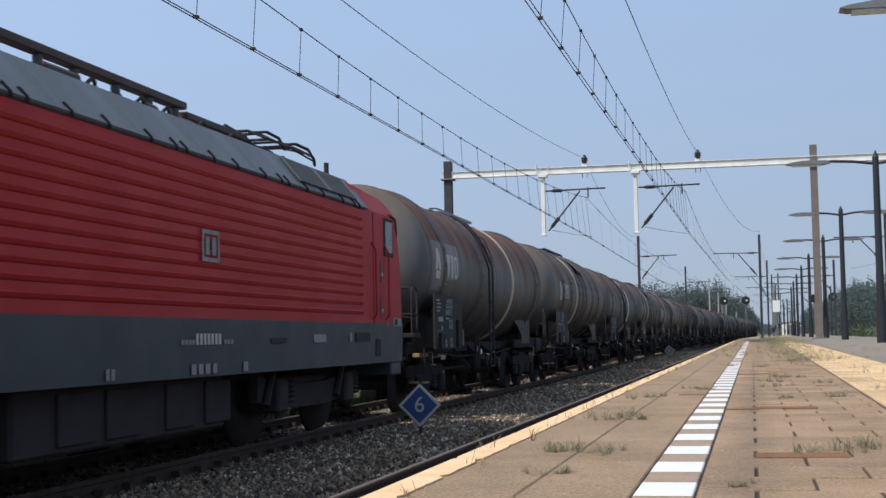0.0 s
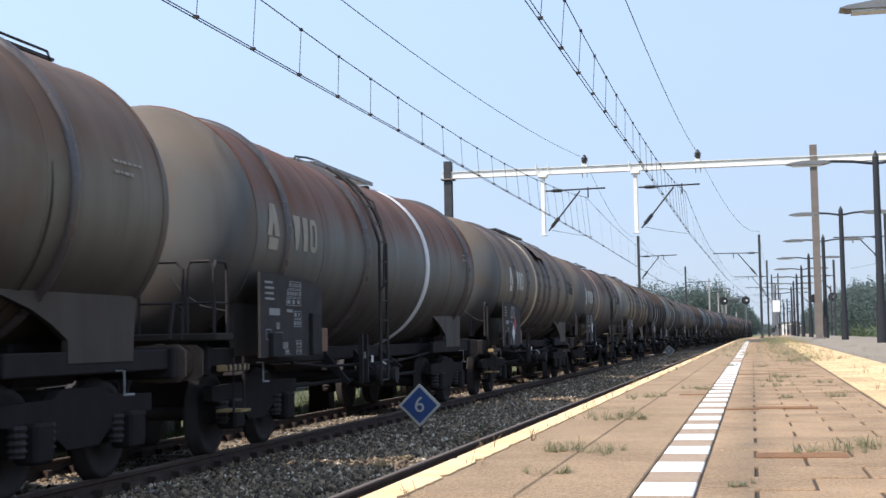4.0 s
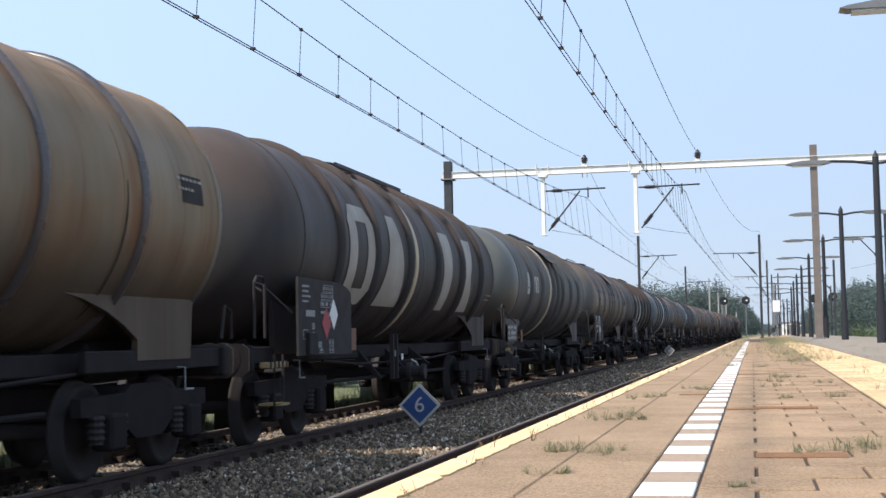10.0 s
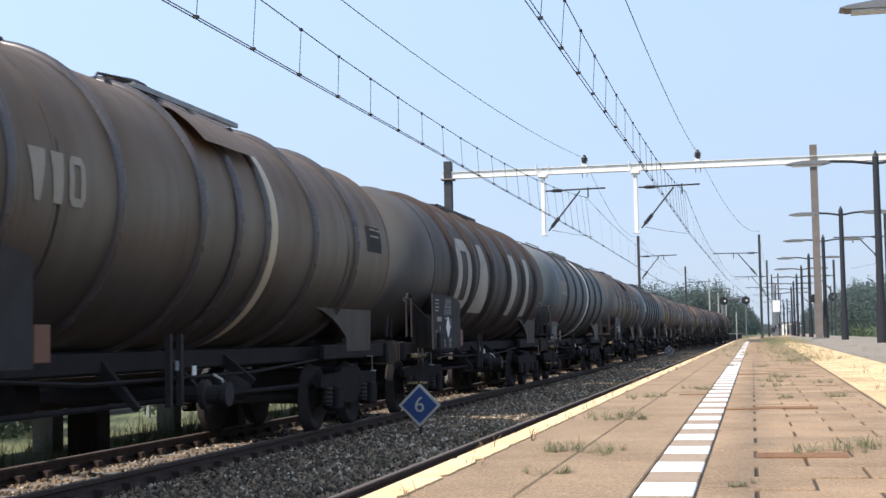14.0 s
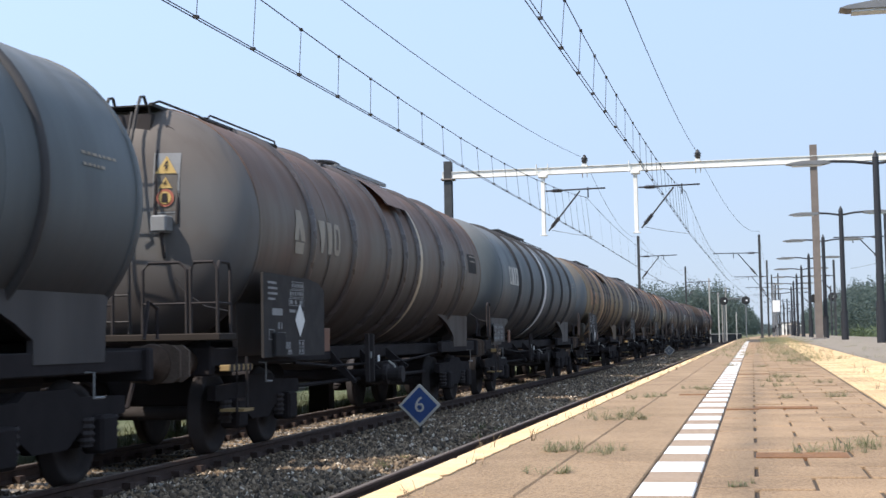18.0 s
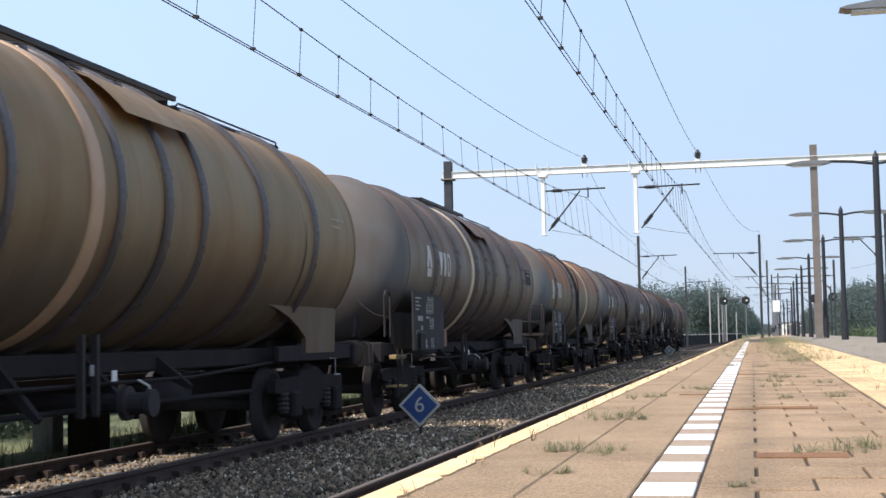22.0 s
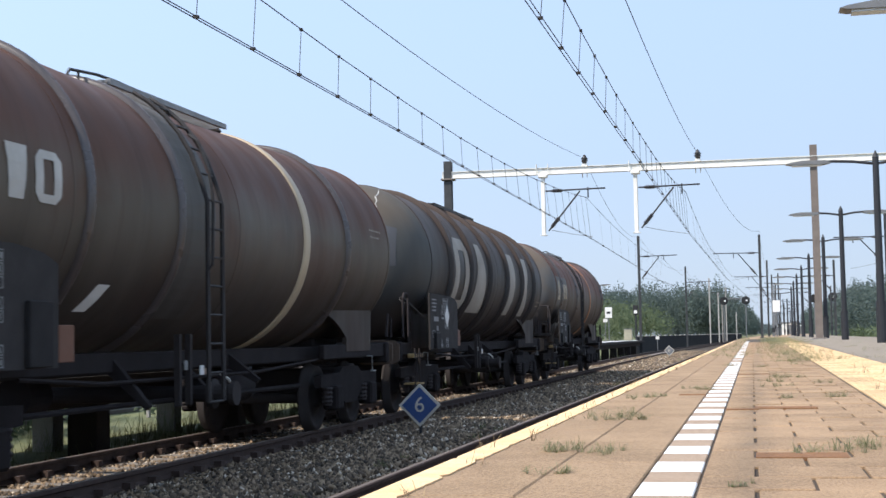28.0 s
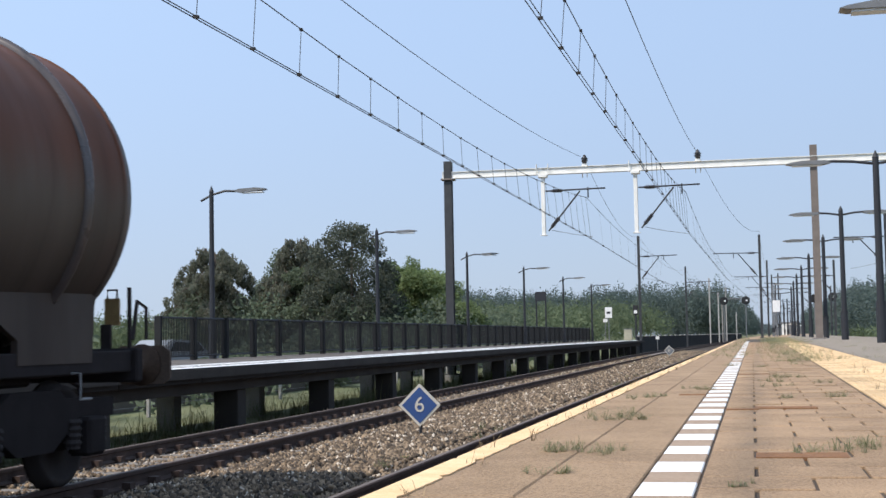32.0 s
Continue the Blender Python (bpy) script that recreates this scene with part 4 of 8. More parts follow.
def add_buffers(parent, y, s, mat):
    """Buffers, drawhook and hose at one end; s is the way they point."""
    for x in (-0.875, 0.875):
        b = part("buffer", stored("buffer_stock%d" % s, lambda: lathe([(0, 0), (0, 0.14), (s * 0.35, 0.13), (s * 0.36, 0.10), (s * 0.55, 0.09), (s * 0.56, 0.2), (s * 0.60, 0.21), (s * 0.61, 0)], "y", sides=18), M_RUSTSTOCK, True), M_RUSTSTOCK, parent)
        b.location = (x, y, 1.05)
        part("buffer_head", stored("buffer_head%d" % s, lambda: prism([(-0.3, -0.13), (-0.22, -0.19), (0.22, -0.19), (0.3, -0.13), (0.3, 0.13), (0.22, 0.19), (-0.22, 0.19), (-0.3, 0.13)], "y", min(s * 0.6, s * 0.64), max(s * 0.6, s * 0.64)), M_FRAMEGREY), M_FRAMEGREY, b)
    part("drawhook", stored("drawhook%d" % s, lambda: prism([(0, -0.06), (s * 0.3, -0.06), (s * 0.45, 0.02), (s * 0.36, 0.14), (s * 0.28, 0.08), (s * 0.3, 0.03), (0, 0.06)], "x", -0.04, 0.04), M_DARKSTEEL), M_DARKSTEEL, parent).location = (0, y, 1.05)
    part("brake_hose", stored("brake_hose%d" % s, lambda: tube([(0.35, 0, 0.95), (0.38, s * 0.25, 0.85), (0.36, s * 0.35, 0.6), (0.25, s * 0.45, 0.55), (0.2, s * 0.55, 0.72)], 0.025, 6), M_BLACK), M_BLACK, parent).location = (0, y, 0)


def ladder_path(z0):
    return [(1.53, z0), (1.53, 2.75)] + [((R_TANK + 0.1) * math.cos(a), Z_TANK + (R_TANK + 0.1) * math.sin(a)) for a in (0.27, 0.45, 0.62, 0.78, 0.93, 1.06)]


def add_ladder(parent, y, x0, z0, z1):
    """Upright ladder on the near flank, bending over the shoulder of the shell up to the walkway."""
    path = ladder_path(z0)
    l = part("ladder", stored(("ladder", z0), lambda: tube([(x, -0.2, z) for x, z in path], 0.026, 6), M_SEDGE), M_SEDGE, parent, "dark steel ladder over the shoulder")
    l.location = (0, y, 0)
    part("ladder_rail", stored(("ladder_rail", z0), lambda: tube([(x, 0.2, z) for x, z in path], 0.026, 6), M_SEDGE), M_SEDGE, l)
    for q in (-0.27,):
        part("grab_bar", stored(("grab_bar", q), lambda: tube([(1.55, q, 2.05), (1.61, q, 2.12), (1.62, q, 2.75), (1.58, q, 3.05), (1.46, q, 3.36), (1.36, q, 3.43)], 0.017, 6), M_SEDGE), M_SEDGE, l)
    pts = [Vector((x, 0, z)) for x, z in path]
    d = 0.0
    for a, b in zip(pts, pts[1:]):
        ln = (b - a).length
        while d < ln:
            part("rung", stored("rung", lambda: tube([(0, -0.2, 0), (0, 0.2, 0)], 0.014, 5), M_SEDGE), M_SEDGE, l).location = a + (b - a) * d / ln
            d += 0.29
        d -= ln
    if z1 > 3.99:
        part("worn_strip", stored("worn_strip", lambda: flank_quads([(-0.5, 0.32, -1.1, 1.75, 0.0)], 0.004), TP["strip"]), TP["strip"], parent, "greyer worn strip behind the ladder").location = (0, y, 0)


def add_walkway(parent, y0, y1, low=None, link=None, wide=False, steel=None):
    """Grated roof plate on brackets with a low hand loop; low gives a narrow walk, link a hand bar."""
    n = y1 - y0
    steel = steel or M_SEDGE
    half, up = (0.46, 0.02) if wide else (0.42, 0.07)
    w = part("walkway", stored(("walkway", round(n, 2), wide), lambda: walk_frame(n, half, up), steel), steel, parent, "grated steel roof walkway")
    tagged(part("grating", stored(("grating", round(n, 2), wide), lambda: walk_slats(n, half, up), steel), steel, w), kind="stuff")
    w.location = (0, y0, -0.07 if link else -0.14 if steel is M_GALV else -0.08)
    k = max(2, int(n / 1.3))
    for i in range(k + 1):
        if wide:
            part("bracket", stored("wide_bracket", lambda: prism([(-0.44, 4.03), (-0.42, 4.062), (0.42, 4.062), (0.44, 4.03), (0.4, 3.95), (0.34, 3.95), (0.3, 4.03), (-0.3, 4.03), (-0.34, 3.95), (-0.4, 3.95)], "y", -0.02, 0.02), M_DARKSTEEL), M_DARKSTEEL, w).location = (0, n * (0.03 + 0.94 * i / k), 0)
            continue
        part("bracket", stored("walk_bracket", lambda: prism([(-0.4, 3.94), (-0.38, 4.112), (0.38, 4.112), (0.4, 3.94), (0.34, 3.96), (0.32, 4.07), (-0.32, 4.07), (-0.34, 3.96)], "y", -0.022, 0.022), M_DARKSTEEL), M_DARKSTEEL, w).location = (0, n * (0.03 + 0.94 * i / k), 0)
    part("handrail", stored("handrail", lambda: tube([(0.38, -0.80, 3.97), (0.38, -0.68, 4.1), (0.38, -0.1, 4.15), (0.39, 0.3, 4.155), (0.4, 0.85, 4.14)], 0.016, 6), M_SEDGE), M_SEDGE, w)
    part("rail_post", stored("walk_rail_post", lambda: tube([(0.38, -0.5, 3.94), (0.38, -0.5, 4.12)], 0.014, 6), M_SEDGE), M_SEDGE, w)
    if low:
        m = low[1] - low[0]
        s = part("side_walk", stored(("side_walk", round(m, 2)), lambda: side_walk(m), M_SEDGE), M_SEDGE, w, "narrow roof walk with a low rail")
        s.location = (0, low[0] - y0, 0)
        gr = tagged(part("grating", stored(("side_grating", round(m, 2)), lambda: side_slats(m), M_SEDGE), M_SEDGE, w), kind="stuff")
        gr.location = (0, low[0] - y0, 0)
        for i in range(int(m / 1.1) + 1):
            part("bracket", stored("side_bracket", lambda: prism([(-0.28, 3.97), (0.4, 3.94), (0.36, 4.068), (-0.28, 4.068)], "y", -0.02, 0.02), M_DARKSTEEL), M_DARKSTEEL, s).location = (0, 0.12 + 1.1 * i, 0)
    if link:
        a, b = link[0] - y0, link[1] - y0
        part("hand_bar", stored(("hand_bar", round(b - a, 2)), lambda: tube([(0.36, a, 3.95), (0.36, a + 0.12, 4.06), (0.36, b - 0.3, 4.06), (0.36, b, 3.98)], 0.016, 6), M_SEDGE), M_SEDGE, w)
    return w


def walk_frame(n, half, up):
    """Four long bars of a roof walkway."""
    bm = bmesh.new()
    for k in (-1, -0.32, 0.32, 1):
        add_box(bm, k * half - 0.02, k * half + 0.02, 0, n, 4.045 + up, 4.105 + up)
    return bm


def walk_slats(n, half, up):
    bm = bmesh.new()
    k = int(n / 0.09)
    for i in range(k + 1):
        y = n * i / k
        add_box(bm, -half, half, y - 0.017, y + 0.017, 4.065 + up, 4.09 + up)
    return bm


def side_slats(n):
    bm = bmesh.new()
    k = int(n / 0.1)
    for i in range(k + 1):
        y = n * i / k
        add_box(bm, -0.26, 0.34, y - 0.02, y + 0.02, 4.07, 4.09)
    return bm


def side_walk(n):
    bm = bmesh.new()
    for x in (-0.26, 0.34):
        add_box(bm, x - 0.016, x + 0.016, 0, n, 4.065, 4.095)
    add_tube(bm, [(0.36, 0.05, 4.085), (0.36, 0.15, 4.135), (0.36, n - 0.15, 4.135), (0.36, n - 0.02, 3.98)], 0.013, 6)
    return bm


def add_railing(parent, y, s, wide=True):
    """End platform with its hoop railings; s points away from the tank."""
    p = part("end_platform", stored("end_platform%d" % s, lambda: box(-1.25, 1.35, min(0, s * 0.5), max(0, s * 0.5), 1.28, 1.36, 0.012), M_SADDLE), M_SADDLE, parent, "end platform")
    p.location = (0, y, 0)
    hoops = (((1.3, 0.06), (1.3, 0.44)), ((0.95, 0.44), (0.45, 0.44)), ((1.3, 0.44), (1.0, 0.44)), ((0.1, 0.44), (-0.6, 0.44))) if wide else (((1.3, 0.06), (1.3, 0.44)),)
    for i, (a, b) in enumerate(hoops):
        def make(a=a, b=b):
            bm = bmesh.new()
            for z in (2.12,):
                add_tube(bm, [(a[0], s * a[1], 1.36), (a[0], s * a[1], z - 0.08), (a[0] * 0.85 + b[0] * 0.15, s * (a[1] * 0.85 + b[1] * 0.15), z), (a[0] * 0.15 + b[0] * 0.85, s * (a[1] * 0.15 + b[1] * 0.85), z), (b[0], s * b[1], z - 0.08), (b[0], s * b[1], 1.36)], 0.02, 6)
            add_tube(bm, [(a[0], s * a[1], 1.68), (b[0], s * b[1], 1.68)], 0.015, 6)
            return bm
        part("railing", stored(("end_railing", i, s, wide), make, M_DARKSTEEL), M_DARKSTEEL, p)


def name_frame():
    bm = bmesh.new()
    for a, b, c, d in ((0.05, 0.63, 1.77, 1.778), (0.05, 0.63, 1.902, 1.91), (0.05, 0.058, 1.778, 1.902), (0.622, 0.63, 1.778, 1.902)):
        add_box(bm, 1.4905, 1.494, a, b, c, d)
    return bm


# where each wagon carries its white diamond: along and up the data panel
PLACARD = {4: (1.11, 1.60), 5: (1.28, 1.78), 6: (1.83, 2.0), 7: (1.3, 1.84), 9: (1.16, 1.71), 12: (1.14, 1.75), 14: (1.34, 1.55), 19: (1.19, 1.9)}


def add_panel(parent, y, word="", red=False, white=True, tall_box=False, seedn=0):
    """Dark data plate below the flank with rows of lettering and placards."""
    rnd = random.Random(seedn)
    ink = M_LOGO if seedn == 9 else M_BARS
    p = part("data_panel", stored("data_panel", lambda: prism([(-0.15, 1.32), (2.15, 1.32), (2.15, 2.14), (1.9, 2.22), (1.5, 2.26), (-0.15, 2.28)], "x", 1.46, 1.49), M_PANEL), M_PANEL, parent, "dark data plate with faded lettering")
    p.location = (0, y, -0.24)
    bm = bmesh.new()
    x0, x1 = 1.4905, 1.494

    def bar(a, b, c, d):
        add_box(bm, x0, x1, a, b, c, d)

    def boxed(a, b, c, d, cells):
        """A thin frame with plain bars inside."""
        w = 0.008
        bar(a, b, c, c + w)
        bar(a, b, d - w, d)
        bar(a, a + w, c + w, d - w)
        bar(b - w, b, c + w, d - w)
        for k in range(cells):
            u0, u1 = a + (b - a) * (k + 0.2) / cells, a + (b - a) * (k + 0.2 + 0.55 * rnd.uniform(0.6, 1.1)) / cells
            bar(u0, u1, c + 0.022, d - 0.022)
    for k in range(4):
        bar(0.0, 0.22 + 0.16 * rnd.random(), 2.16 - 0.062 * k, 2.185 - 0.062 * k)
    for r, (a, b, n) in enumerate(((0.86, 1.3, 7), (0.78, 1.3, 6), (0.74, 1.3, 3))):
        boxed(a, b, 2.12 - 0.1 * r, 2.21 - 0.1 * r, n)
    bar(0.76, 0.98, 1.84, 1.875)
    boxed(1.02, 1.3, 1.77, 1.86, 2)
    boxed(1.02, 1.3, 1.67, 1.76, 3)
    boxed(0.02, 0.2, 1.52, 1.64, 0)
    for r, (a, b, n) in enumerate(((0.34, 0.50, 4), (0.36, 0.62, 6), (0.36, 0.80, 8))):
        for k in range(n):
            u0 = a + (b - a) * k / n
            if rnd.random() > 0.12:
                bar(u0, u0 + (b - a) / n * 0.62, 1.64 - 0.115 * r, 1.72 - 0.115 * r)
    bar(0.68, 0.84, 1.345, 1.355)
    bar(0.70, 0.82, 1.365, 1.40)
    boxed(1.1, 1.3, 1.34, 1.42, 2)
    boxed(1.1, 1.3, 1.43, 1.51, 2)
    tagged(part("lettering", bm, ink, p, "faded white lettering bars"), kind="stuff")
    if word:
        q = part("product_name", text_mesh(word, 0.10, ink), ink, p, "product name in faded capitals")
        q.matrix_basis = pose(1.492, 0.34, 1.84, 90, 0, 90)
        part("name_frame", stored("name_frame", name_frame, ink), ink, p)
    else:
        part("product_name", stored("product_bar", lambda: box(x0, x1, 0.14, 0.5, 1.80, 1.88), M_BARS), M_BARS, p)
    part("document_box", stored("document_box", lambda: box(1.491, 1.545, 0.12, 0.46, 1.33, 1.60, 0.008), M_PANELBOX), M_PANELBOX, p, "dark document box")
    if tall_box:
        part("document_box", stored("document_box_tall", lambda: box(1.491, 1.54, 1.62, 1.98, 1.33, 1.84, 0.008), M_PANELBOX), M_PANELBOX, p, "dark document box")
    part("orange_plate", stored("orange_plate", lambda: box(1.44, 1.47, 2.2, 2.46, 1.36, 1.66, 0.006), M_ORANGE), M_ORANGE, p, "rusty orange plate")

    def dia(cy, cz, h):
        return prism([(cy, cz - h), (cy + h * 0.92, cz), (cy, cz + h), (cy - h * 0.92, cz)], "x", 1.4955, 1.4995)
    cy, cz = PLACARD.get(seedn, (1.02, 1.70))
    if white:
        part("placard", dia(cy, cz, 0.2), M_DIAWHITE, p, "white diamond placard")
    if red:
        ry, rz = (cy - 0.33, cz - 0.12) if seedn == 7 else (cy + 0.22, cz + 0.19)
        part("placard", dia(ry, rz, 0.21), M_DIARED, p, "red diamond placard")
    return p


def emblem_small(parent, y, b0, b1, mat):
    """Three-lobed emblem at y and a row of three plain blocks from b0 to b1."""
    for i, q in enumerate(((0.0, 0.15, -0.09, 0.29, 0.12), (0.26, 0.43, -0.09, 0.29, -0.12), (0.06, 0.39, -0.25, -0.11, 0.0))):
        part("emblem_lobe", stored(("emblem_lobe", i), lambda: flank_quads([q]), mat), mat, parent, "worn emblem lobe").location = (0, y, 0)
    w = (b1 - b0) / 3
    for i, k in enumerate((2, 4, 0)):
        part("emblem_block", stored(("emblem_block", i, round(w, 2)), lambda: flank_tapers(block_shape(k, w * (i + 0.04), w * (i + 0.9), -0.19, 0.23)), mat), mat, parent, "worn pale block").location = (0, b0, 0)


def emblem_large(parent, mat):
    """Four tall pale shapes along the flank."""
    for i, (k, a, b) in enumerate(((0, 2.4, 3.75), (1, 4.3, 5.75), (4, 8.35, 9.45), (3, 10.1, 11.4))):
        part("emblem_block", stored(("emblem_large", i), lambda: flank_tapers(block_shape(k, a, b, -0.85, 0.62), 0.01), mat), mat, parent, "tall pale block emblem")


def emblem_medium(parent, mat):
    for i, (k, a, b) in enumerate(((0, 0.92, 1.24), (1, 1.25, 1.57), (4, 1.58, 1.86), (3, 1.87, 2.19))):
        part("emblem_block", stored(("emblem_medium", i), lambda: flank_tapers(block_shape(k, a, b, -0.1, 0.32)), mat), mat, parent, "pale block emblem")


def underframe(parent, length, kind, body):
    """Sills, saddles, belly pipe and brake gear of a wagon whose barrel is that long."""
    a, b = -0.85, length + 0.85
    part("sole_bar", stored(("sole_bar", length), lambda: box(0.68, 0.78, a, b, 0.98, 1.18, 0.015), M_UNDERSHADE), M_UNDERSHADE, parent)
    part("sole_bar", stored(("sole_bar_l", length), lambda: box(-0.78, -0.68, a, b, 0.98, 1.18, 0.015), M_UNDERSHADE), M_UNDERSHADE, parent)
    for y0, y1 in ((a, 2.4), (length - 2.4, b)):
        part("end_sill", stored(("end_sill", round(y1 - y0, 2)), lambda: box(1.02, 1.10, 0, y1 - y0, 1.0, 1.2, 0.012), M_UNDERSHADE), M_UNDERSHADE, parent).location = (0, y0, 0)
    for k in range(3):
        yy = length * (0.36 + 0.12 * k)
        part("frame_bracket", stored(("frame_bracket", k), lambda: prism([(0.7, 1.0), (1.12, 0.62 + 0.08 * k), (1.16, 0.66 + 0.08 * k), (0.74, 1.16)], "y", -0.04, 0.04), M_UNDERSHADE), M_UNDERSHADE, parent).location = (0, yy, 0)
    part("air_pipe", stored(("air_pipe", length), lambda: tube([(1.0, 2.4, 0.98), (1.02, length * 0.3, 0.9), (1.02, length * 0.62, 0.9), (1.0, length - 2.4, 1.0)], 0.02, 5), M_UNDERSHADE), M_UNDERSHADE, parent)
    for y in (a, b):
        part("headstock", stored("headstock", lambda: box(-1.16, 1.16, -0.07, 0.07, 0.9, 1.22, 0.02), M_UNDERSHADE), M_UNDERSHADE, parent).location = (0, y, 0)
    for y, s in ((0.9, 1), (length - 0.9, -1)):
        for x in (1.08, -1.08):
            part("saddle", stored(("saddle", s), lambda: saddle(s), body), body, parent, "tapered saddle plate").location = (x, y, 0)
        part("bolster", stored("bolster", lambda: box(-0.66, 0.66, -0.6, 0.6, 0.9, 1.3, 0.03), M_UNDERSHADE), M_UNDERSHADE, parent).location = (0, y, 0)
    add_bogie(parent, 0.95)
    add_bogie(parent, length - 0.95)
    add_buffers(parent, a - 0.06, -1, M_DARKSTEEL)
    add_buffers(parent, b + 0.06, 1, M_DARKSTEEL)
    part("discharge_pipe", stored(("discharge_pipe", length), lambda: tube([(-1.3, length * 0.47, 0.72), (1.25, length * 0.47, 0.72)], 0.09, 10), M_UNDERSHADE), M_UNDERSHADE, parent)
    part("outlet_valve", stored("outlet_valve", lambda: lathe([(0, 0), (0, 0.16), (0.06, 0.16), (0.07, 0.1), (0.22, 0.1), (0.24, 0.13), (0.3, 0.13), (0.3, 0)], "x", sides=14), M_DARKSTEEL), M_DARKSTEEL, parent).location = (1.2, length * 0.47, 0.72)
    part("air_tank", stored("air_tank", lambda: lathe([(0, 0), (0, 0.16), (0.04, 0.19), (1.0, 0.19), (1.04, 0.16), (1.04, 0)], "y", sides=18), M_UNDERSHADE, True), M_UNDERSHADE, parent).location = (0.55, length * 0.60, 0.72)
    part("brake_cylinder", stored("brake_cylinder", lambda: lathe([(0, 0), (0, 0.2), (0.45, 0.2), (0.55, 0.1), (0.6, 0)], "y", sides=16), M_UNDERSHADE), M_UNDERSHADE, parent).location = (-0.3, length * 0.36, 0.75)
    for y in (length * 0.42, length * 0.42 + 0.28):
        part("hanger", stored("hanger", lambda: box(1.08, 1.14, -0.03, 0.03, 0.62, 1.35), M_DARKSTEEL), M_DARKSTEEL, parent).location = (0, y, 0)
    part("brake_rod", stored(("brake_rod", length), lambda: tube([(0.8, 2.6, 0.66), (0.8, length - 2.6, 0.66)], 0.03, 6), M_UNDERSHADE), M_UNDERSHADE, parent)
    part("centre_sill", stored(("centre_sill", length), lambda: box(-0.3, 0.3, a, b, 0.95, 1.2, 0.02), M_UNDERSHADE), M_UNDERSHADE, parent)
    part("step", stored("step", lambda: box(1.1, 1.38, -0.16, 0.16, 0.5, 0.53), M_HAZARD), M_HAZARD, parent, "yellow step").location = (0, -0.35, 0)
    part("step_hanger", stored("step_hanger", lambda: tube([(1.3, -0.16, 1.1), (1.3, -0.16, 0.5), (1.3, 0.16, 0.5), (1.3, 0.16, 1.1)], 0.018, 6), M_DARKSTEEL), M_DARKSTEEL, parent).location = (0, -0.35, 0)
    add_small_gear(parent, length)
    part("lashing_bar", stored("lashing_bar", lambda: box(1.28, 1.40, -0.35, 0.35, 0.95, 1.02, 0.01), M_HAZARD), M_HAZARD, parent, "yellow step bar").location = (0, -0.62, 0)


def add_small_gear(parent, length):
    """Worn bright handles, cord holders and striped lever at the frame."""
    for y in (0.55, length - 0.55):
        part("corner_handle", stored("corner_handle", lambda: tube([(1.22, -0.1, 1.02), (1.3, -0.1, 1.02), (1.3, -0.1, 0.8), (1.3, 0.1, 0.8), (1.22, 0.1, 0.8)], 0.012, 5), M_BARS), M_BARS, parent, "worn pale corner handle").location = (0, y, 0)
    part("brake_lever", stored("brake_lever", lambda: tube([(1.16, 0.0, 0.92), (1.24, 0.06, 0.86), (1.26, 0.16, 0.70), (1.24, 0.2, 0.62)], 0.014, 5), M_LOGO), M_LOGO, parent, "white brake change lever").location = (0, length * 0.5, 0)
    part("label_clip", stored("label_clip", lambda: box(1.1, 1.115, -0.09, 0.09, 0.98, 1.08, 0.003), M_BARS), M_BARS, parent, "pale label clip").location = (0, length * 0.44, 0)
    part("marker_plate", stored("marker_plate", lambda: box(1.1, 1.115, -0.05, 0.05, 0.92, 1.02, 0.003), M_DIAWHITE), M_DIAWHITE, parent, "small white marker plate").location = (0, length * 0.47, 0)
    for k in range(5):
        part("stripe", stored("lever_stripe", lambda: box(1.39, 1.41, -0.03, 0.03, 0.945, 1.025, 0.002), M_BLACK), M_BLACK, parent).location = (0, -0.92 + 0.14 * k, 0)


def saddle(s):
    """Plate that widens upwards from the sill to cradle the shell; s gives the way of its long taper."""
    o = [(-0.85, 1.1), (0.45, 1.1), (0.45, 1.3), (0.75, 1.44), (1.1, 1.56), (1.55, 1.66), (2.1, 1.73), (2.1, 1.77), (-0.95, 1.77), (-0.9, 1.6)]
    o = [(y * s, z) for y, z in o]
    return prism(o, "x", -0.03, 0.03)


def hood(parent, y, body):
    """Bent sheet that shields the flank below the manhole."""
    def make():
        bm = bmesh.new()
        rows = []
        for i in range(9):
            u = i / 8
            a = 0.52 + 0.58 * u
            r = R_TANK + 0.022 + 0.12 * (1 - u)
            rows.append([bm.verts.new((r * math.cos(a), yy, Z_TANK + r * math.sin(a))) for yy in (0.05 * (1 - u), 1.75 - 0.05 * (1 - u))])
        for p, q in zip(rows, rows[1:]):
            bm.faces.new((p[0], p[1], q[1], q[0]))
        bmesh.ops.solidify(bm, geom=bm.faces[:], thickness=0.012)
        return bm
    part("drip_shield", stored("drip_shield", make, body), body, parent, "bent drip shield").location = (0, y, 0)
    part("manhole", stored("manhole", lambda: lathe([(1.38, 0.0), (1.38, 0.42), (1.52, 0.42), (1.56, 0.34), (1.60, 0.0)], "z", (0, 0, Z_TANK), 20), M_DARKSTEEL), M_DARKSTEEL, parent).location = (0, y + 0.6, 0)


def dish_y(x, z, proud=0.0, rim=0.0):
    """Where the domed front end lies at x, z."""
    c = min(1.0, math.hypot(x, z - Z_TANK) / R_TANK) ** (1 / 0.62)
    return rim - (0.62 + 1.2 * rim) * math.sin(math.acos(c)) ** 0.9 - proud


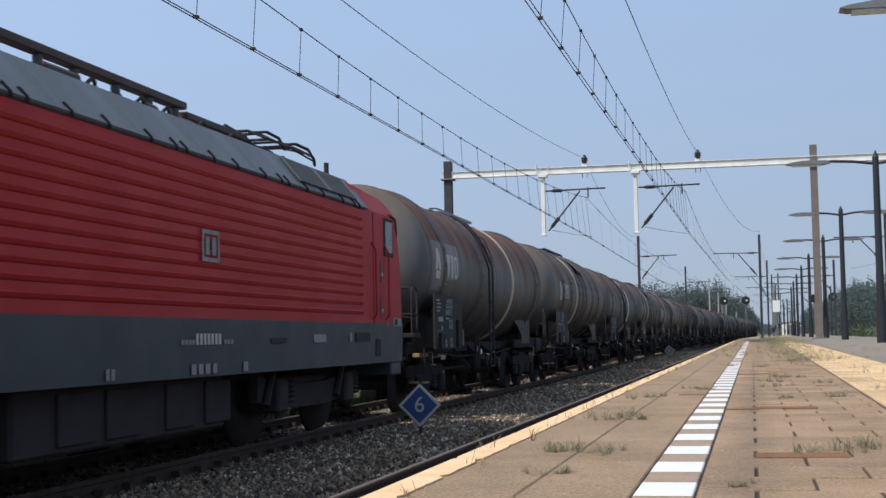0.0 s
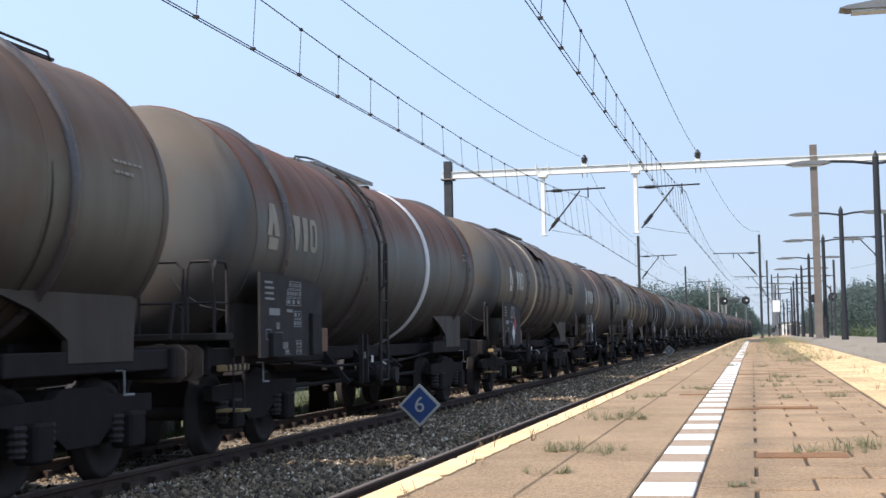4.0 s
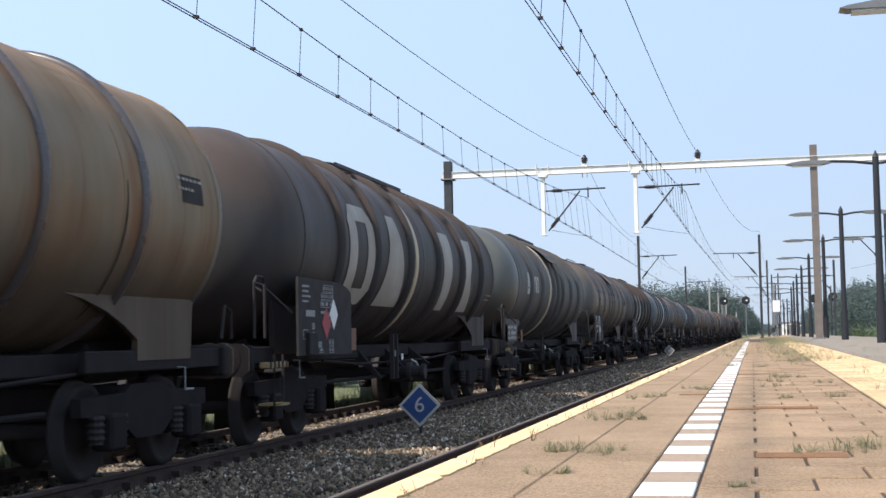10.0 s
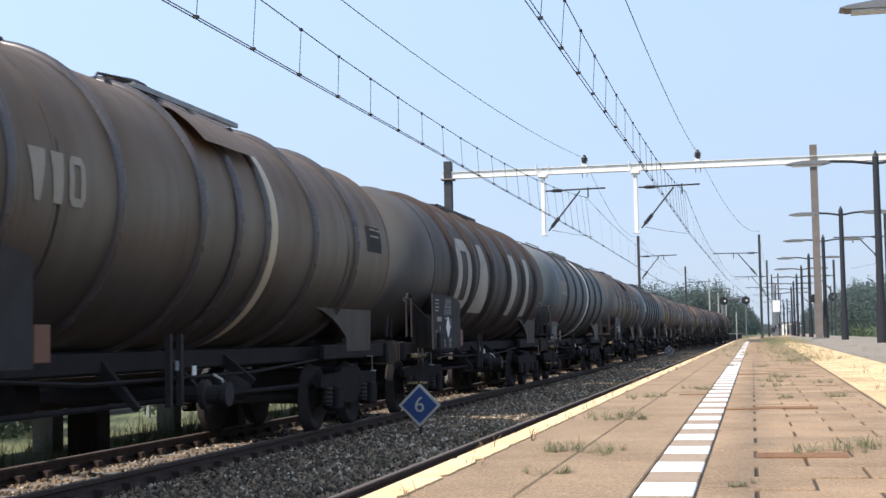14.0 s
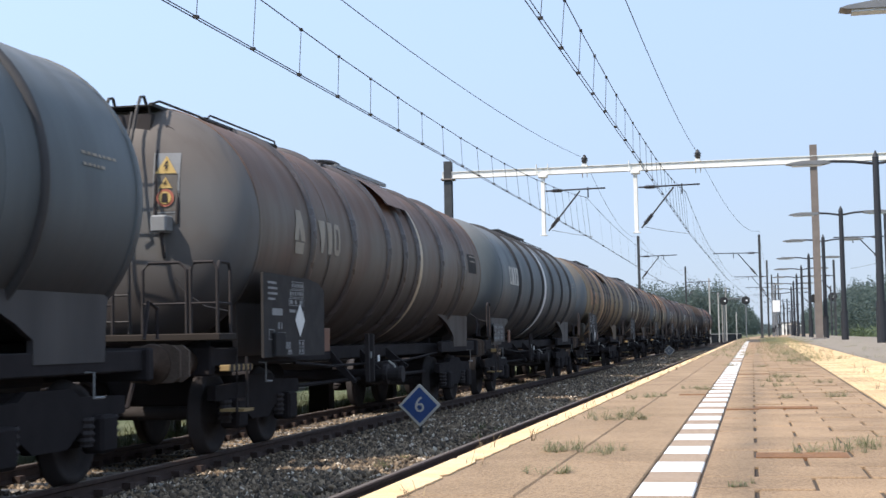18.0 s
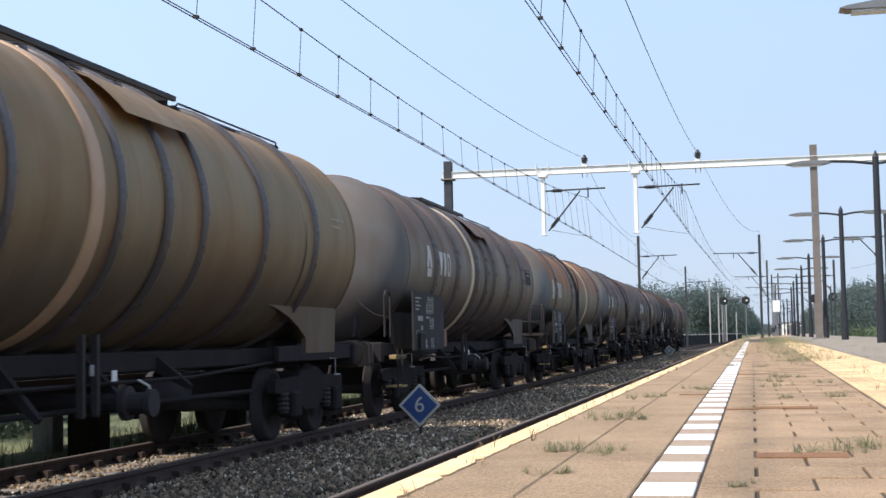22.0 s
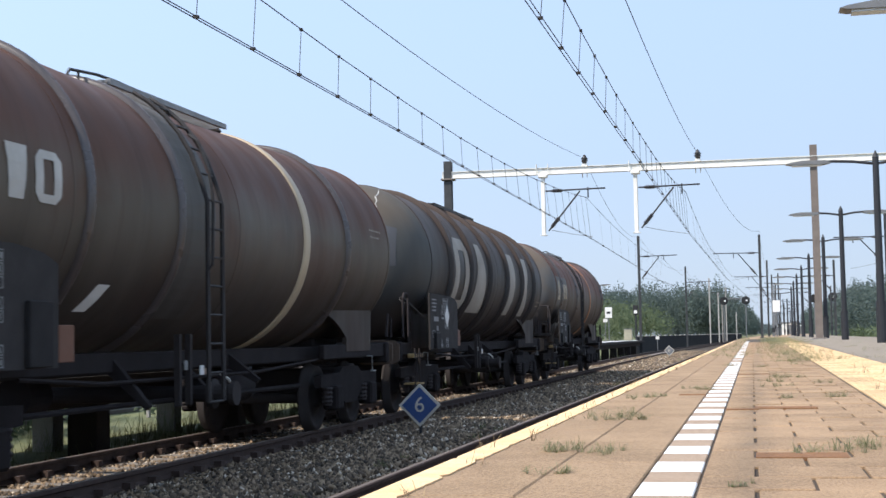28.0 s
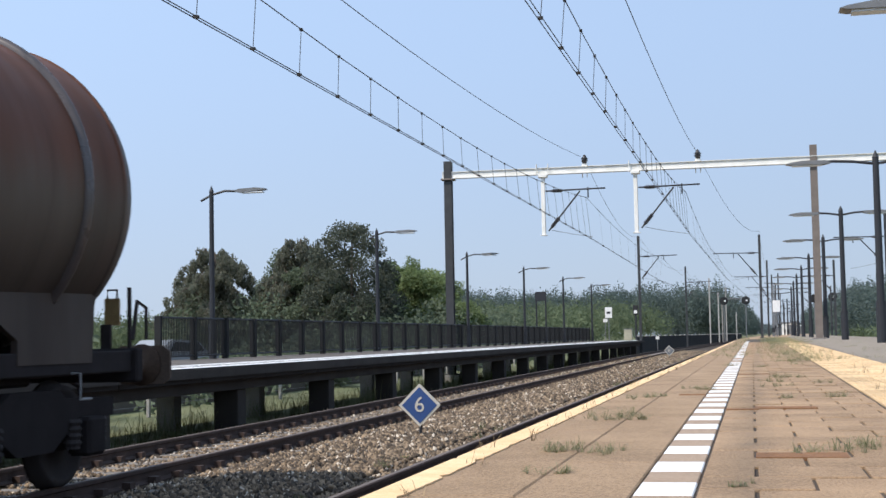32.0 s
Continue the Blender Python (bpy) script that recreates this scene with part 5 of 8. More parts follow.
def dish_patch(x0, x1, z0, z1, proud, n=6, fall=0.0, rim=0.0):
    """A thin sheet that follows the domed end; its top edge falls away along x."""
    bm = bmesh.new()
    g = []
    for k in range(n + 1):
        g.append([])
        for i in range(n + 1):
            x, z = x0 + (x1 - x0) * i / n, z0 + (z1 - fall * i / n - z0) * k / n
            g[-1].append(bm.verts.new((x, dish_y(x, z, proud, rim), z)))
    for a, b in zip(g, g[1:]):
        for i in range(n):
            bm.faces.new((a[i], a[i + 1], b[i + 1], b[i]))
    return bm


def dish_strip(points, w, rim):
    bm = bmesh.new()
    add_tube(bm, [(x, dish_y(x, z, 0.004, rim), z) for x, z in points], w / 2, 6)
    return bm


def dish_plate(outline, proud):
    """A flat plate on the domed end."""
    bm = bmesh.new()
    f = bm.faces.new([bm.verts.new((x, dish_y(x, z, proud), z)) for x, z in outline])
    bmesh.ops.solidify(bm, geom=[f], thickness=0.006)
    return bm


def end_fittings(parent, small):
    """Terminal box, pipe loop, end ladder, grated end and warning plates on the front dish."""
    part("end_ladder", stored("end_ladder", end_ladder, M_SEDGE), M_SEDGE, parent, "end ladder").location = (0, 0.03, -0.1)
    part("vent_pipe", stored("vent_pipe", lambda: tube([(0.40, -0.66, 2.68), (0.41, -0.64, 3.1), (0.40, -0.58, 3.45), (0.42, -0.46, 3.72), (0.46, -0.42, 3.80), (0.53, -0.42, 3.76), (0.60, -0.48, 3.58), (0.645, -0.56, 3.3), (0.66, -0.62, 2.9), (0.655, -0.63, 2.68)], 0.022, 6), M_DARKSTEEL), M_DARKSTEEL, parent, "dark pipe loop").location = (0, 0.03, -0.1)
    part("end_walk", stored("end_walk", end_walk, M_SEDGE), M_SEDGE, parent, "grated walkway end over the dish").location = (0, 0.03, -0.1)
    part("end_cover", stored("end_cover", lambda: prism([(-0.40, 3.62), (0.22, 3.62), (0.28, 3.76), (0.30, 3.95), (-0.48, 3.95), (-0.48, 3.76)], "y", -0.50, -0.40), M_DARKSTEEL), M_DARKSTEEL, parent, "dark perforated cover below the walkway").location = (0, 0.03, -0.1)
    j = part("junction_box", stored("junction_box", lambda: box(0.41, 0.60, -0.78, -0.58, 2.48, 2.67, 0.02), M_PATCH), M_PATCH, parent, "grey terminal box")
    part("cable_gland", stored("cable_gland", lambda: tube([(0.5, -0.68, 2.49), (0.5, -0.66, 2.36), (0.5, -0.6, 2.2)], 0.02, 6), M_DARKSTEEL), M_DARKSTEEL, j)
    part("sign_backing", stored("sign_backing", lambda: dish_patch(0.375, 0.675, 2.70, 3.38, 0.006), M_PATCH), M_PATCH, parent, "pale weathered sign backing")
    if not small:
        part("sign_strip", stored("sign_strip", lambda: dish_patch(0.385, 0.655, 2.72, 3.14, 0.010), M_BLUESTRIP), M_BLUESTRIP, parent, "faded grey-brown strip")
    x = 0.56 if small else 0.525
    for z, h, b in ((3.20 if small else 3.235, 0.085 if small else 0.12, 0.95), (3.02 if small else 3.035, 0.075, 0.95)):
        w = part("warning_plate", stored(("warning_triangle", small, h), lambda: dish_plate([(x - h, z - h * 0.75), (x + h, z - h * 0.75), (x, z + h * 0.95)], 0.022), M_WARN), M_WARN, parent, "yellow warning triangle")
        part("warning_mark", stored(("warning_mark", small, h), lambda: dish_plate([(x + h * 0.05, z + h * 0.45), (x - h * 0.25, z - h * 0.12), (x - h * 0.02, z - h * 0.12), (x - h * 0.14, z - h * 0.58), (x + h * 0.24, z + h * 0.02), (x + h * 0.02, z + h * 0.02), (x + h * 0.2, z + h * 0.42)], 0.031), M_BLACK), M_BLACK, w)
    ring = [(x + 0.1 * math.cos(k * math.pi / 10), 2.87 + 0.1 * math.sin(k * math.pi / 10)) for k in range(20)]
    d = part("warning_plate", stored(("warning_disc", small), lambda: dish_plate(ring, 0.022), M_REDPLATE), M_REDPLATE, parent, "red-ringed prohibition disc")
    part("disc_face", stored(("disc_face", small), lambda: dish_plate([(x + (p - x) * 0.72, 2.87 + (q - 2.87) * 0.72) for p, q in ring], 0.030), M_WARN), M_WARN, d)
    part("warning_mark", stored(("disc_mark", small), lambda: dish_plate([(x - 0.035, 2.82), (x + 0.035, 2.82), (x + 0.028, 2.92), (x - 0.03, 2.92)], 0.037), M_BLACK), M_BLACK, d)


def end_walk():
    bm = bmesh.new()
    add_box(bm, -0.5, 0.30, -0.55, 1.0, 4.03, 4.045)
    for x in (-0.5, 0.32):
        add_box(bm, x - 0.016, x + 0.016, -0.57, 1.0, 4.025, 4.06)
    add_tube(bm, [(0.34, -0.55, 4.05), (0.35, -0.4, 4.10), (0.36, 0.8, 4.10), (0.36, 1.05, 4.08)], 0.014, 6)
    for x in (-0.45, 0.28):
        add_tube(bm, [(x, -0.53, 4.03), (x, -0.42, 3.78)], 0.015, 6)
    return bm


def end_ladder():
    bm = bmesh.new()
    for x in (-0.16, 0.22):
        add_tube(bm, [(x, -0.92, 1.36), (x, -0.96, 3.0), (x, -0.90, 3.5), (x, -0.72, 3.95), (x, -0.62, 4.12), (x, -0.52, 4.14), (x, -0.46, 4.05)], 0.02, 6)
    add_tube(bm, [(0.12, -0.62, 3.95), (0.12, -0.8, 3.5), (0.12, -0.9, 2.9), (0.06, -0.88, 2.82)], 0.018, 6)
    for i in range(8):
        add_tube(bm, [(-0.16, -0.94, 1.6 + 0.29 * i), (0.22, -0.94, 1.6 + 0.29 * i)], 0.012, 5)
    return bm


ON_SHELL = {"rib", "weld", "band", "placard", "emblem_lobe", "emblem_block", "inspection_patch", "inspection_lettering", "worn_strip", "ladder"}
LENGTHS = {"A": 13.3, "B": 12.9, "C": 13.9, "D": 13.6}


def tank_wagon(kind, u, body, dish, look_words, ribs, ring=None, ring_mat=None, ladder=None, walkway=(4.2, 8.8), rail=False, front=False, panel=True, word="", red=False, emblem=None, emblem_mat=None, length=None, shade=False, no=0, ring_w=0.24):
    L = length or LENGTHS[kind]
    t = thing("tank_wagon", look_words, "tank wagon", "wagons of the train", (FAR, u, 0))
    rim = 0.4 if kind == "C" else 0.0   # the deep-domed tanks begin to round off before their ends
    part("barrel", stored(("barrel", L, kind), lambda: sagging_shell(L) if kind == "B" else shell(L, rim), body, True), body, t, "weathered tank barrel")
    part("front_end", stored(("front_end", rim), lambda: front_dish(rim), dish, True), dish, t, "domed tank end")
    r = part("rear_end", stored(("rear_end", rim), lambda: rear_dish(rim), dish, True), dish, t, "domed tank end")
    r.location = (0, L, 0)
    for y in ribs:
        rm = body if kind == "C" else M_RIBDARK if kind == "D" else M_RIB
        part("rib", stored("rib", (lambda: hoop(0.13, 0.085)) if kind == "C" else round_hoop, rm, True), rm, t).location = (0, y, 0)
    for y in (rim, L - rim):
        part("end_seam", stored("end_seam", lambda: hoop(0.06, 0.012), body, True), body, t).location = (0, y, 0)
    for y in (L * 0.2, L * 0.5, L * 0.83):
        part("weld", stored("weld", lambda: hoop(0.025, 0.005), body, True), body, t).location = (0, y, 0)
        if kind == "A":
            part("weld_stain", stored(("weld_stain", int(y * 3) % 3), lambda: flank_tapers([(-1.25, -0.012, 0.022, -0.2, -0.016, 0.016), (-0.2, -0.016, 0.016, 0.15 + 0.2 * (int(y * 3) % 3), -0.002, 0.006)], 0.0065), M_SADDLE), M_SADDLE, t, "dark stain along the weld").location = (0, y + 0.06, 0)
    if ring is not None:
        part("band", stored(("band", ring_w), lambda: hoop(ring_w, 0.022), ring_mat, True), ring_mat, t, "pale painted band").location = (0, ring, 0)
    underframe(t, L, kind, body)
    if ladder is not None:
        add_ladder(t, ladder, 1.5, 0.75, 4.0 if no in (16, 18) else 3.9)
    if front:
        add_walkway(t, walkway[0], walkway[1], (1.0, 3.7), (3.8, 5.0), True, M_GALV)
    elif ladder is None:
        add_walkway(t, walkway[0], walkway[1], (walkway[1] + 0.1, L - 0.15))
    else:
        add_walkway(t, walkway[0], walkway[1], wide=True, steel=M_GALV)
    if shade:
        hood(t, 5.95, body)
    if rail:
        add_railing(t, -0.62, -1)
    else:
        part("grab_rail", stored("grab_rail", lambda: tube([(1.2, -0.9, 1.3), (1.2, -0.9, 1.95), (1.2, -0.82, 2.02), (1.2, -0.62, 2.02), (1.2, -0.54, 1.95), (1.2, -0.54, 1.3)], 0.02, 6), M_BLACK), M_BLACK, t, "black grab rail")
    part("rear_grab_rail", stored(("rear_grab_rail", L), lambda: tube([(1.2, L + 0.9, 1.3), (1.2, L + 0.9, 1.6), (1.2, L + 0.7, 1.66), (1.2, L + 0.6, 1.3)], 0.02, 6), M_BLACK), M_BLACK, t)
    if kind == "C":
        part("end_pipe", stored("hooked_pipe", lambda: tube([(1.13, -0.46, 1.86), (1.04, -0.47, 1.92), (1.05, -0.45, 1.965), (1.11, -0.40, 1.94), (1.40, -0.12, 1.6)], 0.016, 6), M_SEDGE), M_SEDGE, t, "hooked pipe under the tank end")
    else:
        part("end_pipe", stored("end_pipe", lambda: tube([(0.62, -0.60, 1.98), (0.76, -0.60, 1.80), (0.95, -0.54, 1.66), (1.18, -0.40, 1.60)], 0.013, 6), M_SEDGE), M_SEDGE, t, "bent pipe under the tank end")
    if front:
        end_fittings(t, kind == "D")
    if panel:
        add_panel(t, 0.0, word, red, no in (4, 5, 6, 7, 9, 10, 12, 14, 19), kind == "B", no)
    else:
        part("data_board", stored("data_board", lambda: box(1.165, 1.175, 0.05, 1.45, 1.16, 1.58, 0.003), body), body, t, "low data board on the frame")
        bm = bmesh.new()
        rnd = random.Random(90 + no)
        for r in range(3):
            z = 1.20 + 0.125 * r
            for a in (0.1, 0.52, 0.94):
                w = rnd.uniform(0.24, 0.38)
                for c, d, e, f in ((a, a + w, z, z + 0.007), (a, a + w, z + 0.093, z + 0.1), (a, a + 0.007, z, z + 0.1), (a + w - 0.007, a + w, z, z + 0.1)):
                    add_box(bm, 1.1755, 1.179, c, d, e, f)
                c = a + 0.025
                while c < a + w - 0.05:
                    g = rnd.uniform(0.02, 0.05)
                    add_box(bm, 1.1755, 1.179, c, c + g, z + 0.025, z + 0.075)
                    c += g + 0.02
        tagged(part("lettering", bm, M_LOGO if no == 8 else M_BARS, t, "white lettering bars in thin boxes"), kind="stuff")
        part("orange_plate", stored("orange_plate", lambda: box(1.44, 1.47, 2.2, 2.46, 1.36, 1.66, 0.006), M_ORANGE), M_ORANGE, t, "rusty orange plate").location = (-0.28, -0.3, -0.22)
        part("placard", stored("flank_placard", lambda: flank_quads([(2.3, 2.56, -1.0, -0.66, 0.12)]), M_DIAWHITE), M_DIAWHITE, t, "white diamond placard")
    for nos, py, mat, words in (((1,), 2.35, M_DIAWHITE, "white diamond placard on the flank"), ((18,), 3.28, M_DIAWHITE, "white diamond placard on the flank"), ((20,), 2.18, M_DIAWHITE, "white diamond placard on the flank"),
                                ((1, 11), 1.75, M_DIARED, "faded red diamond placard on the flank"), ((16,), 2.5, M_DIARED, "faded red diamond placard on the flank"), ((16,), 3.15, M_PANEL, "dark square placard on the flank")):
        if no in nos:
            part("placard", stored("side_placard", lambda: flank_quads([(0, 0.24, -1.08, -0.78, 0.14)], 0.006), mat), mat, t, words).location = (0, py, 0)
    if emblem == "small":
        emblem_small(t, 0.32, 1.25, 2.25, emblem_mat)
    elif emblem == "offset":
        emblem_small(t, 1.7 if no == 8 else 1.2, 2.65 if no == 8 else 2.2, 3.65 if no == 8 else 3.2, emblem_mat)
    elif emblem == "wide":
        emblem_small(t, 0.25, 0.9, 2.4, emblem_mat)
    elif emblem == "large":
        emblem_large(t, emblem_mat)
    elif emblem == "medium":
        emblem_medium(t, emblem_mat)
    bm = bmesh.new()
    rnd = random.Random(50 + no)
    y = L - 1.1
    for rw in range(2 if no != 20 else 0):
        c = y + 0.05
        while c < L - 0.45 - 0.2 * rw:
            w = 0.03 + 0.07 * rnd.random()
            a0 = (-0.45 if kind == "C" else 0.28) - 0.1 * rw
            for v in (flank_quads([(c, c + w, a0, a0 + 0.028, 0)], 0.009),):
                me = bpy.data.meshes.new("tmp")
                v.to_mesh(me)
                v.free()
                bm.from_mesh(me)
                bpy.data.meshes.remove(me)
            c += w + 0.03
    if no == 6:
        part("inspection_patch", stored("small_patch", lambda: flank_quads([(-0.95, -0.42, 0.06, 0.34, 0)], 0.005), M_PANEL), M_PANEL, t, "small dark painted patch").location = (0, L, 0)
    if no in (4, 5, 9, 12, 15):
        part("inspection_patch", stored("inspection_patch", lambda: flank_quads([(-1.25, -0.45, -0.04, 0.34, 0)], 0.005), M_PANEL), M_PANEL, t, "dark painted patch").location = (0, L, 0)
    if no != 20:
        tagged(part("inspection_lettering", bm, M_LOGOOLD, t, "faded inspection lettering"), kind="stuff")
    if no in (1, 20):
        back = TP["backing"] if no == 1 else TP["strip"]
        part("emblem_backing", stored("emblem_backing", lambda: flank_quads([(0.16, 1.28 if no == 1 else 1.1, -0.46, 0.42, 0.0), (1.32 if no == 1 else 1.2, 2.4, -0.46, 0.42, 0.0)], 0.004), back), back, t, "greyer cleaned patch behind the emblem")
    if no == 5:
        part("step_rail", tube([(1.33, 6.6, 1.335), (1.33, 8.2, 1.335), (1.33, 8.2, 0.62)], 0.025, 6), M_HAZARD, t, "ochre step rail below the ladder")
    if kind == "B":   # these tanks sag towards the middle: what sits on the shell sinks with it
        for c in t.children:
            what = c.name.split(".")[0]
            if what in ON_SHELL:
                c.location.z = -sag(L - 0.8 if what == "inspection_lettering" else c.location.y, L)
    MOVING.append((t, u))
    return t


RA = (1.92, 3.83, 5.75, 6.8, 7.7, 9.55, 11.45)
RB = (1.02, 4.6, 12.05)
RC = (1.95, 3.85, 5.95, 8.05, 10.15, 12.05)
RD = (2.33, 4.22, 6.1, 8.0, 9.9, 11.85)
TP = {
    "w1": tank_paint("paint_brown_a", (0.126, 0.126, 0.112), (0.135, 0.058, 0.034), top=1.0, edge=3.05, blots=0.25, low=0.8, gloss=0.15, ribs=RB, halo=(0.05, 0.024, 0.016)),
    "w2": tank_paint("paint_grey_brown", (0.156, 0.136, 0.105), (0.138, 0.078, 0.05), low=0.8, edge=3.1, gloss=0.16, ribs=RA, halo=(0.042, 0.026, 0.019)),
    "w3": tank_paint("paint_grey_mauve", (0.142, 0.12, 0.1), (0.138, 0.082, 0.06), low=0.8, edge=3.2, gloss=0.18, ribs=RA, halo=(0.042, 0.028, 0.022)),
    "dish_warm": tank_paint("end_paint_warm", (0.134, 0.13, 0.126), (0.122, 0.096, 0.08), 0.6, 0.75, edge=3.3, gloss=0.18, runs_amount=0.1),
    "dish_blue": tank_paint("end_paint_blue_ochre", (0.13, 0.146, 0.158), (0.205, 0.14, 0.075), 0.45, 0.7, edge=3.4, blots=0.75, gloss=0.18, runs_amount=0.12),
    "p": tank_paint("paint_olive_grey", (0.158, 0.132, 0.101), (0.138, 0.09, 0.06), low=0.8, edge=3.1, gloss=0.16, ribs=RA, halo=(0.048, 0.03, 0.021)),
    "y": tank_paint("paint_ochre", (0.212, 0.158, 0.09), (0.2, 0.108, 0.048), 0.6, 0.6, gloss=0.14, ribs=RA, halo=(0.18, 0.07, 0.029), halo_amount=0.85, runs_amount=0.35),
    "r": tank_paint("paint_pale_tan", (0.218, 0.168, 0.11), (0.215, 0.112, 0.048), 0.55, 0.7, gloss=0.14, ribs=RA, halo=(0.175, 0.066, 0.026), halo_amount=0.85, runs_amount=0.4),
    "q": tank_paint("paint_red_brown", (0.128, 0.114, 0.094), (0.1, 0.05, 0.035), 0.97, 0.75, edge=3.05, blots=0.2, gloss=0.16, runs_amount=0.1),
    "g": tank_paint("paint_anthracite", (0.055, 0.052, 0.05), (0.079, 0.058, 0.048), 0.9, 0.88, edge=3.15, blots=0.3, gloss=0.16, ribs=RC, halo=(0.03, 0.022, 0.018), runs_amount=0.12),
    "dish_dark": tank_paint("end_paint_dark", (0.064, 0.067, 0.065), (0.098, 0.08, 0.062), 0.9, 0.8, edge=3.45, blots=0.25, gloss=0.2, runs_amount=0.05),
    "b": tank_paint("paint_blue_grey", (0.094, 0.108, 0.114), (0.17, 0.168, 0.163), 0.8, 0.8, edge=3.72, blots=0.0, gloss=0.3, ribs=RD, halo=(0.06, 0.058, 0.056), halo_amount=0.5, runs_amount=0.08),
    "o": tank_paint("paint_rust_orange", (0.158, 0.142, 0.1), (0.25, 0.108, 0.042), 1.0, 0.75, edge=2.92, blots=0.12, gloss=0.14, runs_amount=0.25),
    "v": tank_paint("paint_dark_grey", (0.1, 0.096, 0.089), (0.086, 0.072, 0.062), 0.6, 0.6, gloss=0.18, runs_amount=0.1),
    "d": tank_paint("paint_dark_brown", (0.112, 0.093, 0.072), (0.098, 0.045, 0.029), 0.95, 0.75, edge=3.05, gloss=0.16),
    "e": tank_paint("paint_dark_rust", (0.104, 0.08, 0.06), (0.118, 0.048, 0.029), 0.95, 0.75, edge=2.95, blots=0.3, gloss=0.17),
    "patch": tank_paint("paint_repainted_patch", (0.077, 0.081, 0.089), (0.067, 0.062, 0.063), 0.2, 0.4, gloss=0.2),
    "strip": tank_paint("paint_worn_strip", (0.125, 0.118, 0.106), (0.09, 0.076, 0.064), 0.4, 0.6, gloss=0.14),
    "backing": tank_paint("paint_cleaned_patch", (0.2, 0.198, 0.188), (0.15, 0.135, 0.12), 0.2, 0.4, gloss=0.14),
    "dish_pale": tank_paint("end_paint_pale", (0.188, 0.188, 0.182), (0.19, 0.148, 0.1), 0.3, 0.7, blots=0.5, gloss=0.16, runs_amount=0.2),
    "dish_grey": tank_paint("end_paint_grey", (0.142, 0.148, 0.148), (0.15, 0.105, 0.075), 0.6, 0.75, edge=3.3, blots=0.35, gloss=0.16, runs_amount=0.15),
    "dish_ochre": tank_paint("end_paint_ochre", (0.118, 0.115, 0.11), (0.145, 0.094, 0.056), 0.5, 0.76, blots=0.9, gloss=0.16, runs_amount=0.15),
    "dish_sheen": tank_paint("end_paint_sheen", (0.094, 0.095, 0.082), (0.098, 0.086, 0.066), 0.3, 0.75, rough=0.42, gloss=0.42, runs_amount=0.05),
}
LAB_A = "weathered brown-grey tank wagon with ribbed barrel and dark data panel"
LAB_B = "weathered brown tank wagon with a side ladder at mid-length"
LAB_C = "dark grey tank wagon with four tall white blocks on its flank"
LAB_D = "blue-grey tank wagon with ribs and one white band"
tank_wagon("B", 23.97, TP["w1"], TP["dish_ochre"], LAB_B, RB, 8.55, M_RING, 5.1, (5.2, 8.5), rail=True, emblem="small", emblem_mat=M_LOGO, no=1)
tank_wagon("A", 39.7, TP["w2"], TP["dish_ochre"], LAB_A, RA, 5.3, M_RING, None, (5.05, 9.3), word="METHANOL", emblem="offset", emblem_mat=M_LOGO, shade=True, no=2)
tank_wagon("B", 55.6, TP["w1"], TP["dish_ochre"], LAB_B, RB, 8.55, M_RINGW, 5.1, (5.2, 8.5), rail=True, emblem="small", emblem_mat=M_LOGOOLD, no=3, length=12.7)
tank_wagon("A", 71.4, TP["p"], TP["dish_ochre"], LAB_A, RA, 5.3, M_RING, None, (5.05, 9.3), red=True, emblem="offset", emblem_mat=M_LOGO, shade=True, no=4)
tank_wagon("B", 87.6, TP["q"], TP["dish_ochre"], "dark brown tank wagon with pale emblem and side ladder", (2.4, 10.8), 4.35, M_RINGTAN, 7.9, (6.2, 8.8), emblem="wide", emblem_mat=M_LOGO, no=5)
tank_wagon("A", 103.5, TP["r"], TP["dish_pale"], "ochre stained tank wagon with ribbed barrel and pale domed end", RA, 7.95, M_RINGTAN, None, (6.2, 9.3), rail=True, front=True, emblem="offset", emblem_mat=M_LOGOOLD, shade=True, no=6)
tank_wagon("C", 119.35, TP["g"], TP["g"], LAB_C, RC, 6.42, M_RING, None, (5.05, 9.3), red=True, emblem="large", emblem_mat=M_LOGODIRTY, no=7, ring_w=0.2)
tank_wagon("C", 135.95, TP["v"], TP["dish_sheen"], "dark grey tank wagon with cream band and low data board", (2.3, 4.2, 6.4, 7.3, 8.3, 10.2, 12.1), 5.85, M_RING, None, (5.05, 9.3), panel=False, emblem="offset", emblem_mat=M_LOGO, shade=True, no=8, length=14.1)
tank_wagon("A", 152.6, TP["p"], TP["dish_ochre"], "brown-grey tank wagon with yellow warning signs on its domed end", RA, 7.95, M_RING, None, (6.2, 9.3), rail=True, front=True, word="METHANOL", emblem="offset", emblem_mat=M_LOGOOLD, shade=True, no=9)
tank_wagon("C", 168.75, TP["g"], TP["v"], LAB_C, RC, None, None, None, (5.05, 9.3), emblem="large", emblem_mat=M_LOGODIRTY, no=10)
tank_wagon("D", 185.2, TP["b"], TP["b"], "blue-grey tank wagon with warning signs on its domed end", RD, 7.65, M_RINGW, None, (6.2, 9.3), rail=True, front=True, panel=False, emblem="medium", emblem_mat=M_LOGOOLD, no=11)
tank_wagon("A", 202.1, TP["w3"], TP["dish_warm"], "brown-grey tank wagon with warning signs on its domed end", RA, 7.95, M_RING, None, (6.2, 9.3), rail=True, front=True, emblem="offset", emblem_mat=M_LOGOOLD, shade=True, no=12)
tank_wagon("D", 218.1, TP["b"], TP["b"], LAB_D, RD, 6.68, M_RINGW, None, (5.05, 9.3), panel=False, emblem="medium", emblem_mat=M_LOGO, no=13)
